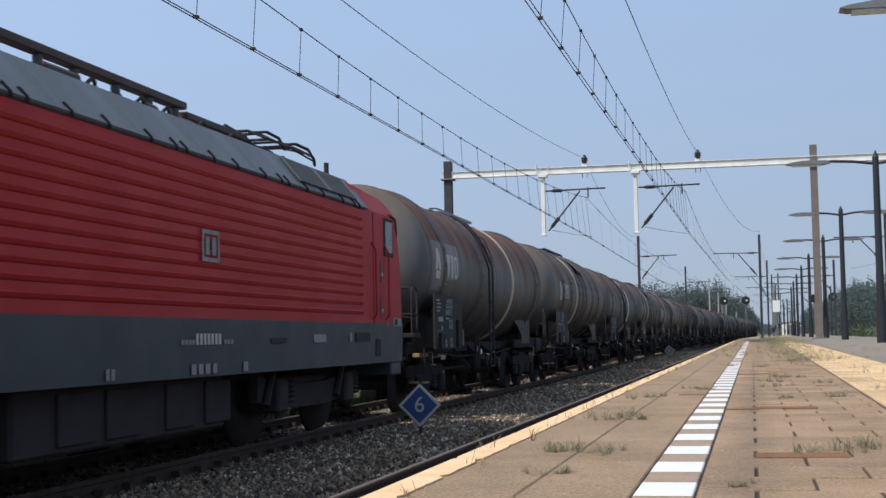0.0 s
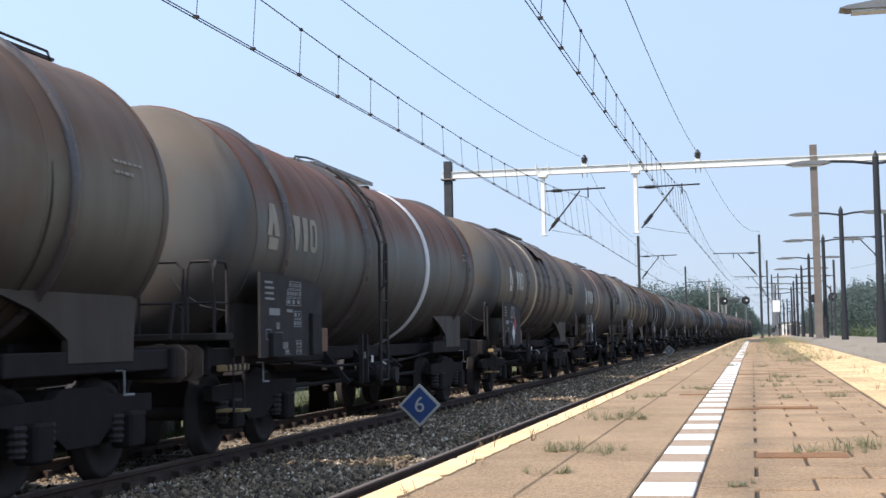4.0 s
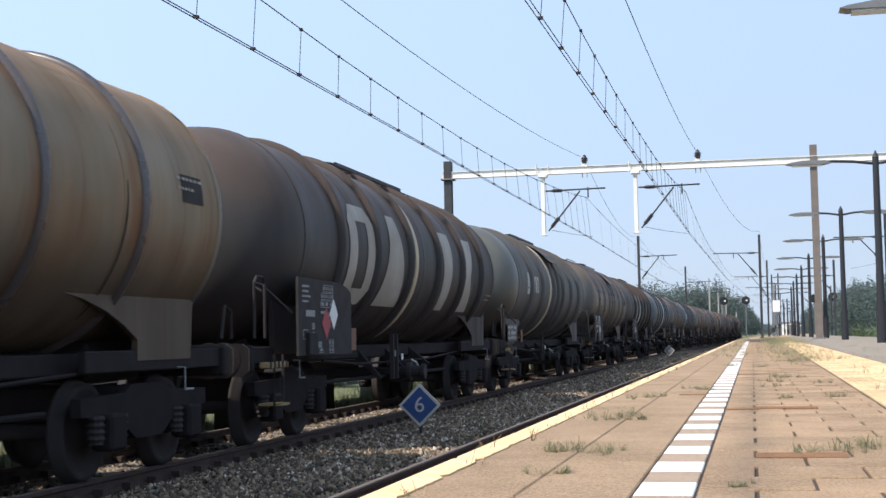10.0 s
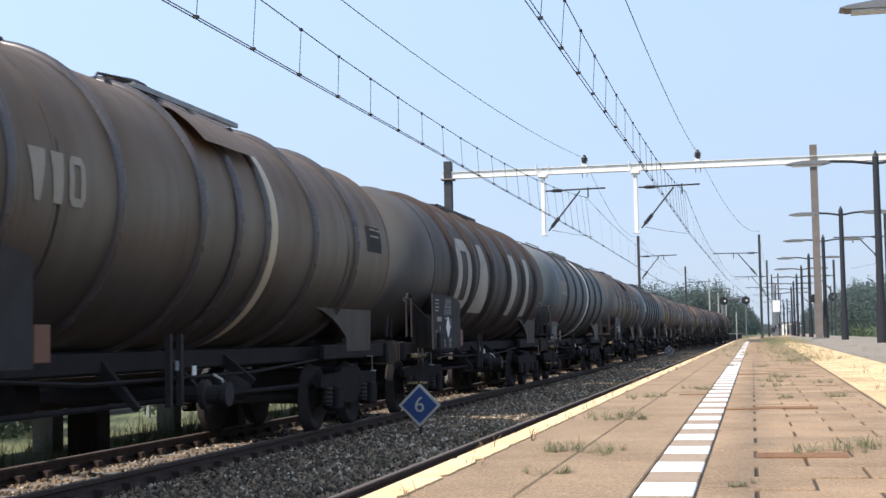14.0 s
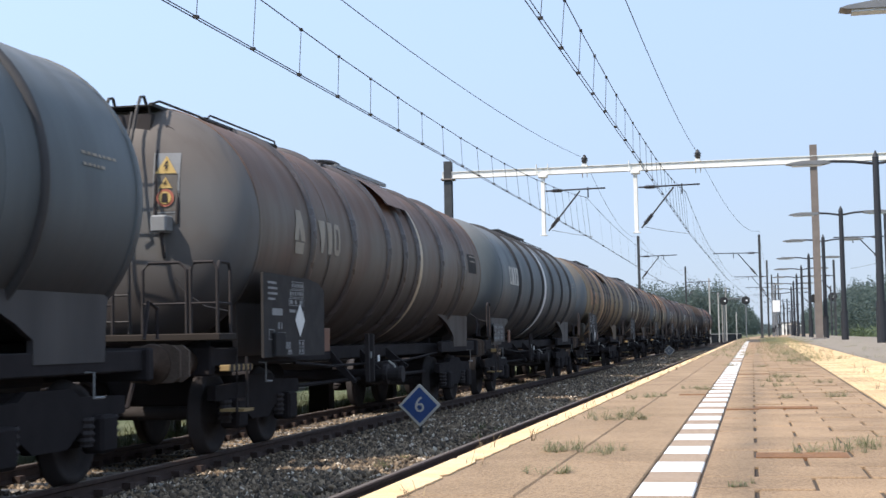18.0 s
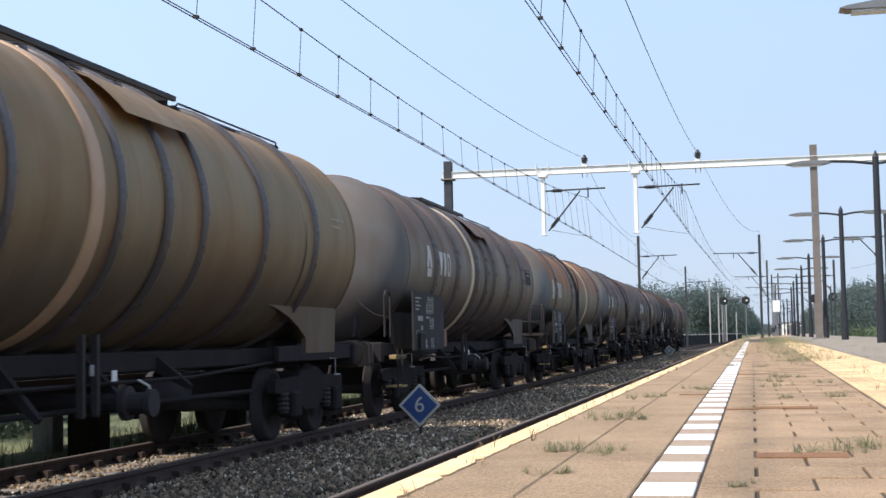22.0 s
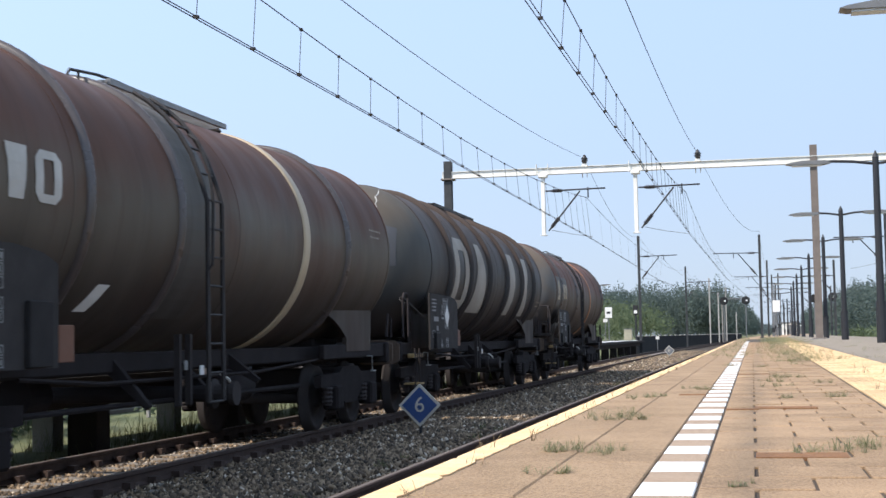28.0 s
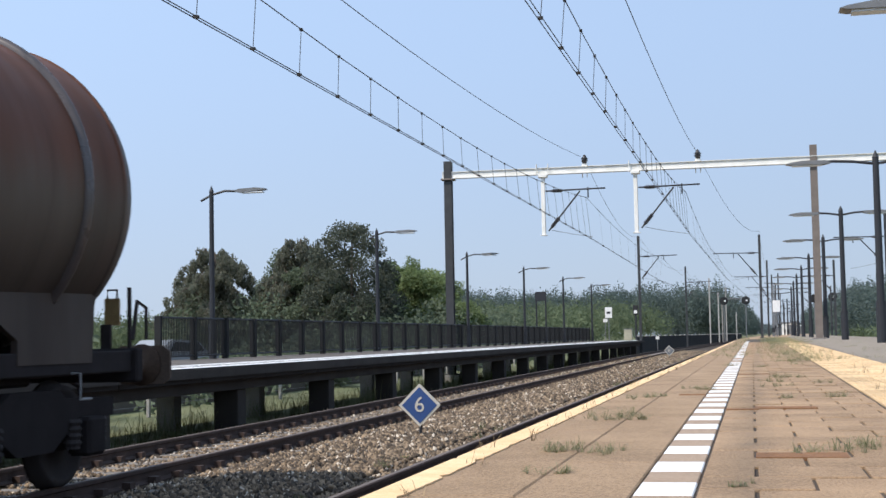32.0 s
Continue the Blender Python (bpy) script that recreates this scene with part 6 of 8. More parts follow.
tank_wagon("A", 234.7, TP["y"], TP["dish_blue"], "ochre stained tank wagon with ribbed barrel and data panel", RA, 5.3, M_RINGTAN, None, (5.05, 9.3), emblem="offset", emblem_mat=M_RINGO, shade=True, no=14)
tank_wagon("A", 251.3, TP["w2"], TP["dish_warm"], LAB_A, RA, 5.3, M_RING, None, (5.05, 9.3), emblem="offset", emblem_mat=M_LOGO, shade=True, no=15)
tank_wagon("B", 267.85, TP["o"], TP["dish_grey"], "rust-orange stained tank wagon with a side ladder", RB, 8.57, M_RING, 4.98, (5.05, 8.15), rail=True, emblem="small", emblem_mat=M_LOGO, no=16)
tank_wagon("B", 283.8, TP["d"], TP["dish_grey"], "dark brown tank wagon with a side ladder at mid-length", (0.9, 3.7, 9.3), None, None, 6.6, (5.3, 8.9), emblem="small", emblem_mat=M_LOGO, no=17)
tank_wagon("B", 299.7, TP["d"], TP["v"], "dark brown tank wagon with bright emblem and side ladder", (2.84, 4.8, 10.6), 8.8, M_RING, 5.4, (5.2, 8.5), rail=True, emblem="wide", emblem_mat=M_LOGO, no=18)
tank_wagon("C", 315.2, TP["g"], TP["dish_dark"], LAB_C, RC, None, None, None, (5.05, 9.3), emblem="large", emblem_mat=M_LOGODIRTY, no=19)
tank_wagon("B", 331.75, TP["e"], TP["dish_ochre"], "dark brown last tank wagon with rusty band and side ladder", RB, 8.55, M_RINGO, 5.1, (5.2, 8.5), rail=True, emblem="small", emblem_mat=M_RING, no=20, length=12.8)

dark_end = MOVING[18][0]
part("paint_drip", dish_strip([(0.565, 3.845), (0.60, 3.775), (0.583, 3.715), (0.627, 3.635), (0.617, 3.575), (0.672, 3.475)], 0.018, 0.4), M_LOGO, dark_end, "white run of paint on the domed end")
part("cleaned_patch", dish_patch(-0.3, 1.0, 2.5, 3.5, 0.005, 12, 0.36, 0.4), TP["patch"], dark_end, "blue-grey repainted patch")
bm = bmesh.new()
for k in range(4):
    add_box(bm, 0.27 + 0.075 * k, 0.32 + 0.075 * k, dish_y(0.42, 2.7, 0.02, 0.4), dish_y(0.42, 2.7, 0.008, 0.4), 2.64, 2.73)
part("number_bars", bm, M_LOGO, dark_end, "white number bars")

tail = MOVING[-1][0]
tp = part("tail_board", box(0.74, 0.90, 13.76, 13.78, 1.44, 1.70, 0.006), M_HAZARD, tail, "orange-yellow tail board")
part("tail_handle", tube([(0.77, 13.77, 1.70), (0.77, 13.77, 1.78), (0.87, 13.77, 1.78), (0.87, 13.77, 1.70)], 0.012, 6), M_BLACK, tp)
part("tail_bracket", box(0.72, 0.82, 13.72, 13.76, 1.1, 1.45), M_BLACK, tp)
part("rail_post", tube([(1.02, 13.72, 1.2), (1.02, 13.72, 1.8)], 0.022, 6), M_BLACK, tail)

# ---------------------------------------------------------------- locomotive (its rear end is y = 0)
loco = thing("electric_locomotive", "red electric locomotive with grey skirt and grey roof", "locomotive", at=(FAR, 21.45, 0))
LL = 18.3
bm = bmesh.new()
sec = [(-1.5, 1.5), (1.5, 1.5), (1.5, 3.12), (1.16, 3.52), (-1.16, 3.52), (-1.5, 3.12)]
add_prism(bm, sec, "y", -LL + 2.1, -2.12)
part("body", bm, M_RED, loco, "red ribbed side wall")
for k in range(11):
    z = 1.66 + 0.132 * k
    part("side_rib", stored("side_rib", lambda: prism([(1.499, -0.05), (1.512, -0.036), (1.524, -0.004), (1.499, 0.012)], "y", -LL + 2.5, -2.3), M_RED), M_RED, loco).location = (0, 0, z)
for s0, s1, name in ((-2.12, 0.0, "cab"), (-LL + 2.1, -LL, "cab")):
    d = 1 if s1 > s0 else -1
    bm = bmesh.new()
    o = [(s0, 1.5), (s1, 1.5), (s1 - d * 0.08, 2.35), (s1 - d * 0.33, 3.12), (s1 - d * 0.38, 3.28), (s1 - d * 0.52, 3.40), (s0, 3.52), (s0, 3.12)]
    vs_l, vs_r = [], []
    for y, z in o:
        w = 1.5 - max(0.0, z - 3.12) * 0.68
        vs_l.append(bm.verts.new((-w, y, z)))
        vs_r.append(bm.verts.new((w, y, z)))
    for vs in (vs_l, vs_r):   # upright wall below, sloping cheek above
        bm.faces.new([vs[k] for k in (0, 1, 2, 3, 7)])
        bm.faces.new([vs[k] for k in (7, 3, 4, 5, 6)])
    for i in range(len(o)):
        j = (i + 1) % len(o)
        bm.faces.new((vs_l[i], vs_l[j], vs_r[j], vs_r[i]))
    bmesh.ops.recalc_face_normals(bm, faces=bm.faces[:])
    bmesh.ops.bevel(bm, geom=[e for e in bm.edges if all(abs(v.co.y - s0) > 1e-4 for v in e.verts)], offset=0.03, segments=2, affect="EDGES")
    c = part("cab", bm, M_RED, loco, "red driver's cab")
    def cy(a, b):
        return sorted((s1 - d * a, s1 - d * b))
    part("cab_window", box(1.49, 1.508, *cy(1.08, 0.55), 2.50, 3.08, 0.003), M_BLACK, c, "dark side window")
    part("window_pane", box(1.506, 1.514, *cy(1.02, 0.61), 2.56, 3.03, 0.003), M_CABGLASS, c, "side window pane")
    part("cab_door", box(1.49, 1.507, *cy(1.68, 1.12), 1.52, 3.1, 0.003), M_RED, c, "red cab door")
    for q in (1.69, 1.11):
        part("door_gap", box(1.495, 1.505, *cy(q + 0.008, q - 0.008), 1.5, 3.12), M_BLACK, c)
    for q in (1.76, 1.03):
        part("handrail", tube([(1.51, s1 - d * q, 1.56), (1.56, s1 - d * q, 1.62), (1.56, s1 - d * q, 2.55), (1.51, s1 - d * (q + 0.06), 2.66)], 0.016, 6), M_RED, c)
    for z in (2.26, 1.73):
        r = part("handle_recess", prism([(s1 - d * 1.31 + 0.055 * math.cos(k * 0.524), z + 0.17 * math.sin(k * 0.524)) for k in range(12)], "x", 1.508, 1.513), M_LOCOGREY, c, "dark handle recess")
        part("door_handle", box(1.513, 1.535, *cy(1.33, 1.27), z - 0.07, z - 0.02, 0.004), M_LOGO, r, "bright door handle")
    part("step_hole", box(1.503, 1.509, *cy(1.62, 1.36), 1.02, 1.27, 0.002), M_BLACK, c, "dark step hole in the skirt")
    part("cab_plate", box(1.502, 1.512, *cy(0.6, 0.12), 1.46, 1.58, 0.003), M_BARS, c, "pale plate")
    n = part("cab_number", text_mesh("2", 0.2, M_BARS), M_BARS, c, "pale cab number")
    n.matrix_basis = pose(1.506, s1 - d * 0.95, 1.52, 90, 0, 90)
    part("plate_bar", box(1.511, 1.516, *cy(0.53, 0.36), 1.475, 1.565), M_PANEL, c)
    part("gutter", tube([(1.5, s1 - d * 0.75, 3.14), (1.5, s1 - d * 0.38, 3.1), (1.5, s1 - d * 0.30, 2.86)], 0.02, 6), M_BLACK, c)
    part("lamp_bracket", tube([(1.4, s1 + d * 0.03, 2.45), (1.4, s1 + d * 0.06, 2.2), (1.42, s1 + d * 0.03, 1.6)], 0.025, 6), M_BLACK, c)
    part("windscreen", box(-1.1, 1.1, min(s1 - d * 0.26, s1 - d * 0.22), max(s1 - d * 0.26, s1 - d * 0.22), 2.45, 3.1), M_CABGLASS, c)
bm = bmesh.new()
add_prism(bm, [(-1.49, 0.92), (1.49, 0.92), (1.505, 1.5), (-1.505, 1.5)], "y", -LL, 0.0)
part("skirt", bm, M_LOCOGREY, loco, "dark grey skirt")
for y in (-0.62, -LL + 0.02):
    part("apron", box(-1.45, 1.47, y, y + 0.6, 0.72, 0.925, 0.02), M_LOCOGREY, loco)
for i in range(9):
    y0 = -LL + 2.4 + 1.55 * i
    rp = part("roof_panel", stored("roof_panel", lambda: prism([(1.505, 3.12), (1.52, 3.14), (1.18, 3.56), (1.16, 3.53)], "y", 0.012, 1.538), M_ROOF), M_ROOF, loco, "grey sloping roof panel")
    rp.location = (0, y0, 0)
    for k in (0.22, 0.9) if i % 2 else (0.22, 0.8, 1.05):
        part("roof_hinge", stored("roof_hinge", lambda: tube([(1.525, 0.02, 3.10), (1.525, 0.0, 3.14), (1.47, -0.05, 3.215)], 0.015, 6), M_BLACK), M_BLACK, rp, "slanting black roof hinge").location = (0, k, 0)
for y0 in (-5.02, -3.72):
    g = part("louvre_panel", prism([(1.475, 3.21), (1.49, 3.225), (1.24, 3.525), (1.225, 3.51)], "y", y0, y0 + 1.24), M_GRILLE, loco, "dark roof grille")
    for a, b in ((0.0, 0.03), (1.21, 1.24)):
        part("grille_frame", prism([(1.48, 3.205), (1.50, 3.225), (1.245, 3.535), (1.23, 3.515)], "y", y0 + a, y0 + b), M_ROOF, g)
part("roof_deck", box(-1.17, 1.17, -LL + 2.0, -2.2, 3.52, 3.56, 0.02), M_ROOF, loco)
part("drip_rail", box(1.5, 1.51, -LL + 2.1, -2.1, 3.10, 3.12), M_BLACK, loco)
part("aerial", tube([(0.6, -1.0, 3.4), (0.6, -1.0, 3.95)], 0.04, 8), M_BLACK, loco)
for y in (-4.2, -14.2):
    p = part("pantograph", box(-0.75, 0.75, y - 0.95, y - 0.87, 3.74, 3.8), M_BLACK, loco, "folded dark pantograph")
    p.location = (0, -0.12, -0.05)
    part("base_beam", box(-0.75, 0.75, y + 0.85, y + 0.93, 3.74, 3.8), M_BLACK, p)
    for x in (-0.6, 0.6):
        part("base_beam", box(x - 0.03, x + 0.03, y - 0.95, y + 0.93, 3.74, 3.79), M_BLACK, p)
        part("lower_arm", tube([(x * 0.5, y - 0.9, 3.82), (x * 0.62, y + 0.1, 3.90), (x * 0.4, y + 1.25, 3.93)], 0.03, 6), M_DUCT, p)
        part("upper_arm", tube([(x * 0.4, y + 1.25, 3.95), (x * 0.75, y + 0.2, 3.98), (x * 0.9, y - 0.75, 3.99)], 0.022, 6), M_BLACK, p)
        part("spring_cylinder", tube([(x * 0.8, y - 0.6, 3.83), (x * 0.8, y + 0.2, 3.85)], 0.045, 8), M_DUCT, p)
        part("control_rod", tube([(x, y - 0.8, 3.86), (x * 0.8, y + 1.2, 3.9)], 0.013, 5), M_BLACK, p)
        part("bow_horn", tube([(x * 1.1, y + 1.0, 3.97), (x * 1.28, y + 1.35, 4.02), (x * 1.36, y + 1.75, 3.99), (x * 1.38, y + 1.98, 3.88), (x * 1.36, y + 2.05, 3.8)], 0.022, 6), M_BLACK, p)
        part("bow_horn", tube([(x * 1.1, y - 0.2, 3.97), (x * 1.25, y + 0.2, 4.03), (x * 1.33, y + 0.55, 3.99), (x * 1.36, y + 0.75, 3.86)], 0.02, 6), M_BLACK, p)
        part("bow_stay", tube([(x * 1.1, y + 1.0, 3.92), (x * 1.2, y + 1.5, 3.94), (x * 1.36, y + 1.98, 3.86)], 0.014, 5), M_BLACK, p)
    for k, yy in enumerate((-0.35, 0.05, 0.45, 0.85, 1.15, 1.45)):
        part("collector_bow", tube([(-0.95, y + yy, 3.86), (-0.7, y + yy, 3.97 + 0.02 * (k % 2)), (0.7, y + yy, 3.97 + 0.02 * (k % 2)), (0.95, y + yy, 3.86)], 0.02, 6), M_BLACK, p)
    for x in (-0.6, 0.6):
        for yy in (-0.9, 0.0, 0.88):
            part("roof_insulator", lathe([(3.56, 0.04)] + [(3.59 + 0.03 * i, 0.085 if i % 2 else 0.05) for i in range(6)] + [(3.76, 0.04)], "z", (x, y + yy, 0), 10), M_INSUL, p)
part("roof_busbar", box(0.54, 0.68, -11.3, -6.6, 3.885, 3.97, 0.01), M_DUCT, loco, "red-brown roof duct")
part("roof_busbar", tube([(0.61, -12.9, 3.78), (0.61, -12.2, 3.79), (0.61, -11.9, 3.9), (0.61, -11.3, 3.925)], 0.05, 8), M_DUCT, loco, "bent red-brown roof duct")
part("roof_busbar", box(0.54, 0.66, -6.55, -4.6, 3.80, 3.88, 0.01), M_DUCT, loco, "red-brown roof duct")
for y in (-11.1, -9.9, -9.2, -8.3, -7.5, -6.8):
    part("busbar_insulator", lathe([(3.56, 0.05)] + [(3.60 + 0.05 * i, 0.09 if i % 2 else 0.05) for i in range(5)] + [(3.88, 0.05)], "z", (0.61, y, 0), 10), M_INSUL, loco)
for y, w, h in ((-10.2, 0.7, 0.2), (-8.9, 0.5, 0.14), (-8.05, 0.3, 0.18), (-7.2, 0.45, 0.16), (-6.2, 0.4, 0.12)):
    part("roof_box", box(0.35, 0.85, y, y + w, 3.56, 3.56 + h, 0.03), M_DUCT, loco, "brown roof equipment box")
    part("roof_cable", tube([(0.8, y + w, 3.6), (0.86, y + w + 0.15, 3.74), (0.8, y + w + 0.35, 3.76), (0.74, y + w + 0.5, 3.6)], 0.02, 6), M_BLACK, loco)
# square emblem as a plain frame, and bars for the lettering
bm = bmesh.new()
y0, z0, w, h = -8.28, 2.07, 0.46, 0.32
for a, b, c, d in ((y0, y0 + w, z0, z0 + 0.04), (y0, y0 + w, z0 + h - 0.04, z0 + h), (y0, y0 + 0.04, z0, z0 + h), (y0 + w - 0.04, y0 + w, z0, z0 + h), (y0 + 0.09, y0 + 0.19, z0 + 0.07, z0 + h - 0.07), (y0 + 0.26, y0 + 0.36, z0 + 0.07, z0 + h - 0.07)):
    add_box(bm, 1.523, 1.527, a, b, c, d)
part("emblem", bm, M_BARS, loco, "pale square emblem")
for y, w, h, m in ([(-8.79 + 0.09 * i, 0.06, 0.05, M_BARS) for i in range(4)] + [(-8.42 + 0.1 * i, 0.06, 0.11, M_LOGO) for i in range(7)] + [(-7.66 + 0.09 * i, 0.06, 0.05, M_BARS) for i in range(3)]
                   + [(-4.6, 0.5, 0.1, M_BARS), (-3.0, 0.12, 0.12, M_BARS), (-2.7, 0.75, 0.12, M_PANEL), (-6.2, 0.55, 0.06, M_PANEL)]):
    part("lettering_bar", stored(("loco_bar", w, h), lambda: box(1.508, 1.512, 0, w, 0, h), m), m, loco).location = (0, y, 1.24)
for y, w in ((-8.54, 0.12), (-8.36, 0.12), (-8.18, 0.12), (-7.98, 0.1), (-7.1, 0.13), (-10.4, 0.06), (-10.3, 0.06)):
    part("plate_mark", stored(("loco_mark", w), lambda: box(1.508, 1.512, 0, w, 0, 0.1), M_BARS), M_BARS, loco).location = (0, y, 0.95)
for y in (-3.6, -LL + 3.6):
    b = part("bogie", box(-1.05, 1.05, -1.9, 1.9, 0.45, 0.8, 0.04), M_BLACK, loco, "black locomotive bogie")
    b.location = (0, y, 0)
    for s in (-1, 1):
        part("side_frame", prism([(-2.1, 0.55), (-2.1, 0.85), (-0.6, 0.72), (0.6, 0.72), (2.1, 0.85), (2.1, 0.55), (0.7, 0.42), (-0.7, 0.42)], "x", s * 1.1 - 0.06, s * 1.1 + 0.06), M_BLACK, b)
        for w in (-1.45, 1.45):
            part("axle_box", box(-0.12, 0.12, -0.2, 0.2, -0.2, 0.2, 0.03), M_DARKSTEEL, b).location = (s * 1.14, w, 0.6)
            part("coil_spring", lathe([(0, 0.1)] + [(0.03 * i, 0.12 if i % 2 else 0.09) for i in range(11)], "z", (s * 1.15, w + 0.42, 0.5), 10), M_DARKSTEEL, b)
            part("damper", tube([(s * 1.2, w - 0.5, 0.5), (s * 1.2, w - 0.2, 0.95)], 0.05, 8), M_DARKSTEEL, b)
    for w in (-1.45, 1.45):
        ws = part("wheelset", stored("loco_wheelset", lambda: lathe([(-0.82, 0), (-0.82, 0.58), (-0.72, 0.62), (-0.68, 0.66), (-0.66, 0.5), (-0.66, 0.1), (0.66, 0.1), (0.66, 0.5), (0.68, 0.66), (0.72, 0.62), (0.82, 0.58), (0.82, 0)], "x", sides=28), M_WHEEL, True), M_WHEEL, b, "steel wheelset")
        ws.location = (0, w, 0.62)
        WHEELS.append((ws, 0.62))
part("underfloor_box", box(-1.2, 1.25, -11.5, -7.0, 0.35, 0.92, 0.03), M_BLACK, loco, "black underfloor equipment box")
for y in (-10.8, -9.9, -8.6, -7.6):
    part("box_cover", box(1.25, 1.28, y, y + 0.7, 0.42, 0.86, 0.01), M_BLACK, loco)
add_buffers(loco, 0.0, 1, M_DARKSTEEL)
add_buffers(loco, -LL, -1, M_DARKSTEEL)
MOVING.append((loco, 21.45))
# ---------------------------------------------------------------- planting
def leaf_cloud(centres, count, size, mat_name, seedn, even=0.7, droop=0.0):
    """Many small leaf clumps scattered through ellipsoids (x, y, z, rx, ry, rz); each clump is a bent pair of blades."""
    rng = np.random.default_rng(seedn)
    w = np.array([c[3] * c[4] * c[5] for c in centres]) ** even
    pick = rng.choice(len(centres), count, p=w / w.sum())
    c = np.array(centres, float)[pick]
    d = rng.normal(size=(count, 3))
    d /= np.linalg.norm(d, axis=1)[:, None]
    r = rng.random(count) ** 0.45
    r *= 1 + 0.22 * np.sin(d[:, 0] * 5 + c[:, 0]) * np.sin(d[:, 2] * 6 + c[:, 1])
    o = c[:, :3] + d * r[:, None] * c[:, 3:6]
    a = rng.normal(size=(count, 3))
    a[:, 2] -= droop
    a /= np.linalg.norm(a, axis=1)[:, None]
    b = np.cross(a, rng.normal(size=(count, 3)))
    b /= np.linalg.norm(b, axis=1)[:, None]
    s = size * (0.55 + 0.9 * rng.random(count))[:, None]
    n = np.cross(a, b)
    v = np.stack([o - a * s, o + b * s * 0.5 + n * s * 0.15, o + a * s, o - b * s * 0.5 + n * s * 0.15], 1).reshape(-1, 3)
    f = np.arange(count * 4).reshape(-1, 4)
    me = bpy.data.meshes.new(mat_name)
    me.from_pydata(v.tolist(), [], f.tolist())
    return me


def tree(x, y, h, half, kind, seedn, label, base=None):
    base = GRADE if base is None else base
    rnd = random.Random(seedn)
    t = thing("tree", label, "tree", "trees behind the opposite platform", (x, y, base))
    part("trunk", tube([(0, 0, -0.2), (0.1, 0.05, h * 0.25), (0.0, 0.1, h * 0.5), (0.1, 0, h * 0.9)], 0.06 + h * 0.022, 8, 0.04), M_BARK, t, smooth=True)
    cl = []
    for i in range(11 if kind in ("dark", "light") else 0):
        a = 2.4 * i + rnd.random()
        z = h * (0.32 + 0.5 * rnd.random())
        rr = half * (0.35 + 0.5 * rnd.random()) * (1.15 - 0.6 * (z / h - 0.3))
        e = (rr * math.cos(a), rr * math.sin(a), z + h * 0.08)
        part("limb", tube([(0.05, 0.05, z * 0.75), (e[0] * 0.5, e[1] * 0.5, z * 0.92), e], 0.07, 6, 0.02), M_BARK, t)
        q = half * (0.30 + 0.2 * rnd.random())
        cl.append((*e, q * 1.15, q * 1.15, q * 0.8))
    if kind == "pine":   # tiers of needle clumps under a rounded top
        cl = [(0, 0, h * 0.5, half * 0.42, half * 0.42, h * 0.36)]
        for i in range(11):
            u = i / 10
            rr = half * (0.95 - 0.12 * (1 - u) ** 2) * math.sqrt(max(0.03, 1 - (u * 0.97) ** 2.4))
            k = 5 + int(9 * (1 - u))
            for j in range(k):
                a = 2.4 * i + 6.283 * (j + 0.5 * rnd.random()) / k
                q = half * 0.2 * (0.75 + 0.6 * rnd.random())
                g = rr * (0.72 + 0.26 * rnd.random())
                cl.append((g * math.cos(a), g * math.sin(a), h * (0.14 + 0.81 * u) + 0.35 * rnd.random(), q, q, q * 0.75))
    elif kind == "droop":   # arching boughs with hanging tufts
        cl = [(0, 0, h * 0.38, half * 0.6, half * 0.6, h * 0.26)] * 6
        for i in range(30):
            a = 2.4 * i + 0.6 * rnd.random()
            z = h * (0.5 + 0.44 * rnd.random())
            rr = half * (1.05 - 0.75 * ((z / h - 0.5) / 0.44) ** 1.5) * (0.75 + 0.35 * rnd.random())
            p0, p1, p2 = (0.05, 0.05, z * 0.72), (rr * 0.55 * math.cos(a), rr * 0.55 * math.sin(a), z), (rr * math.cos(a), rr * math.sin(a), z - 0.1 * h)
            part("limb", tube([p0, p1, p2], 0.06, 6, 0.012), M_BARK, t)
            for k in range(7):
                u = 0.35 + 0.65 * k / 6
                b, c = (p0, p1) if u < 0.6 else (p1, p2)
                v = (u - 0.35) / 0.25 if u < 0.6 else (u - 0.6) / 0.4
                d = 0.28 + 0.35 * rnd.random()
                cl.append((b[0] + (c[0] - b[0]) * v + 0.35 * rnd.uniform(-1, 1), b[1] + (c[1] - b[1]) * v + 0.35 * rnd.uniform(-1, 1), b[2] + (c[2] - b[2]) * v - d * 0.45, 0.3, 0.3, d))
    else:
        cl.append((0, 0, h * 0.6, half * 0.6, half * 0.6, h * 0.28))
        cl.append((0, 0, h * 0.88, half * 0.3, half * 0.3, h * 0.13))
    m, n, s, dr = {"pine": (M_PINE, 34000, 0.10, 0.0), "light": (M_LEAFL, 22000, 0.10, 0.2), "droop": (M_WILLOW, 26000, 0.1, 1.6), "dark": (M_LEAF, 24000, 0.11, 0.2)}[kind]
    me = leaf_cloud(cl, n, s, "crown", seedn, even=0.3 if kind == "droop" else 0.5 if kind == "pine" else 0.7, droop=dr)
    me.materials.append(m)
    part("crown", me, m, t, "leafy crown")
    return t


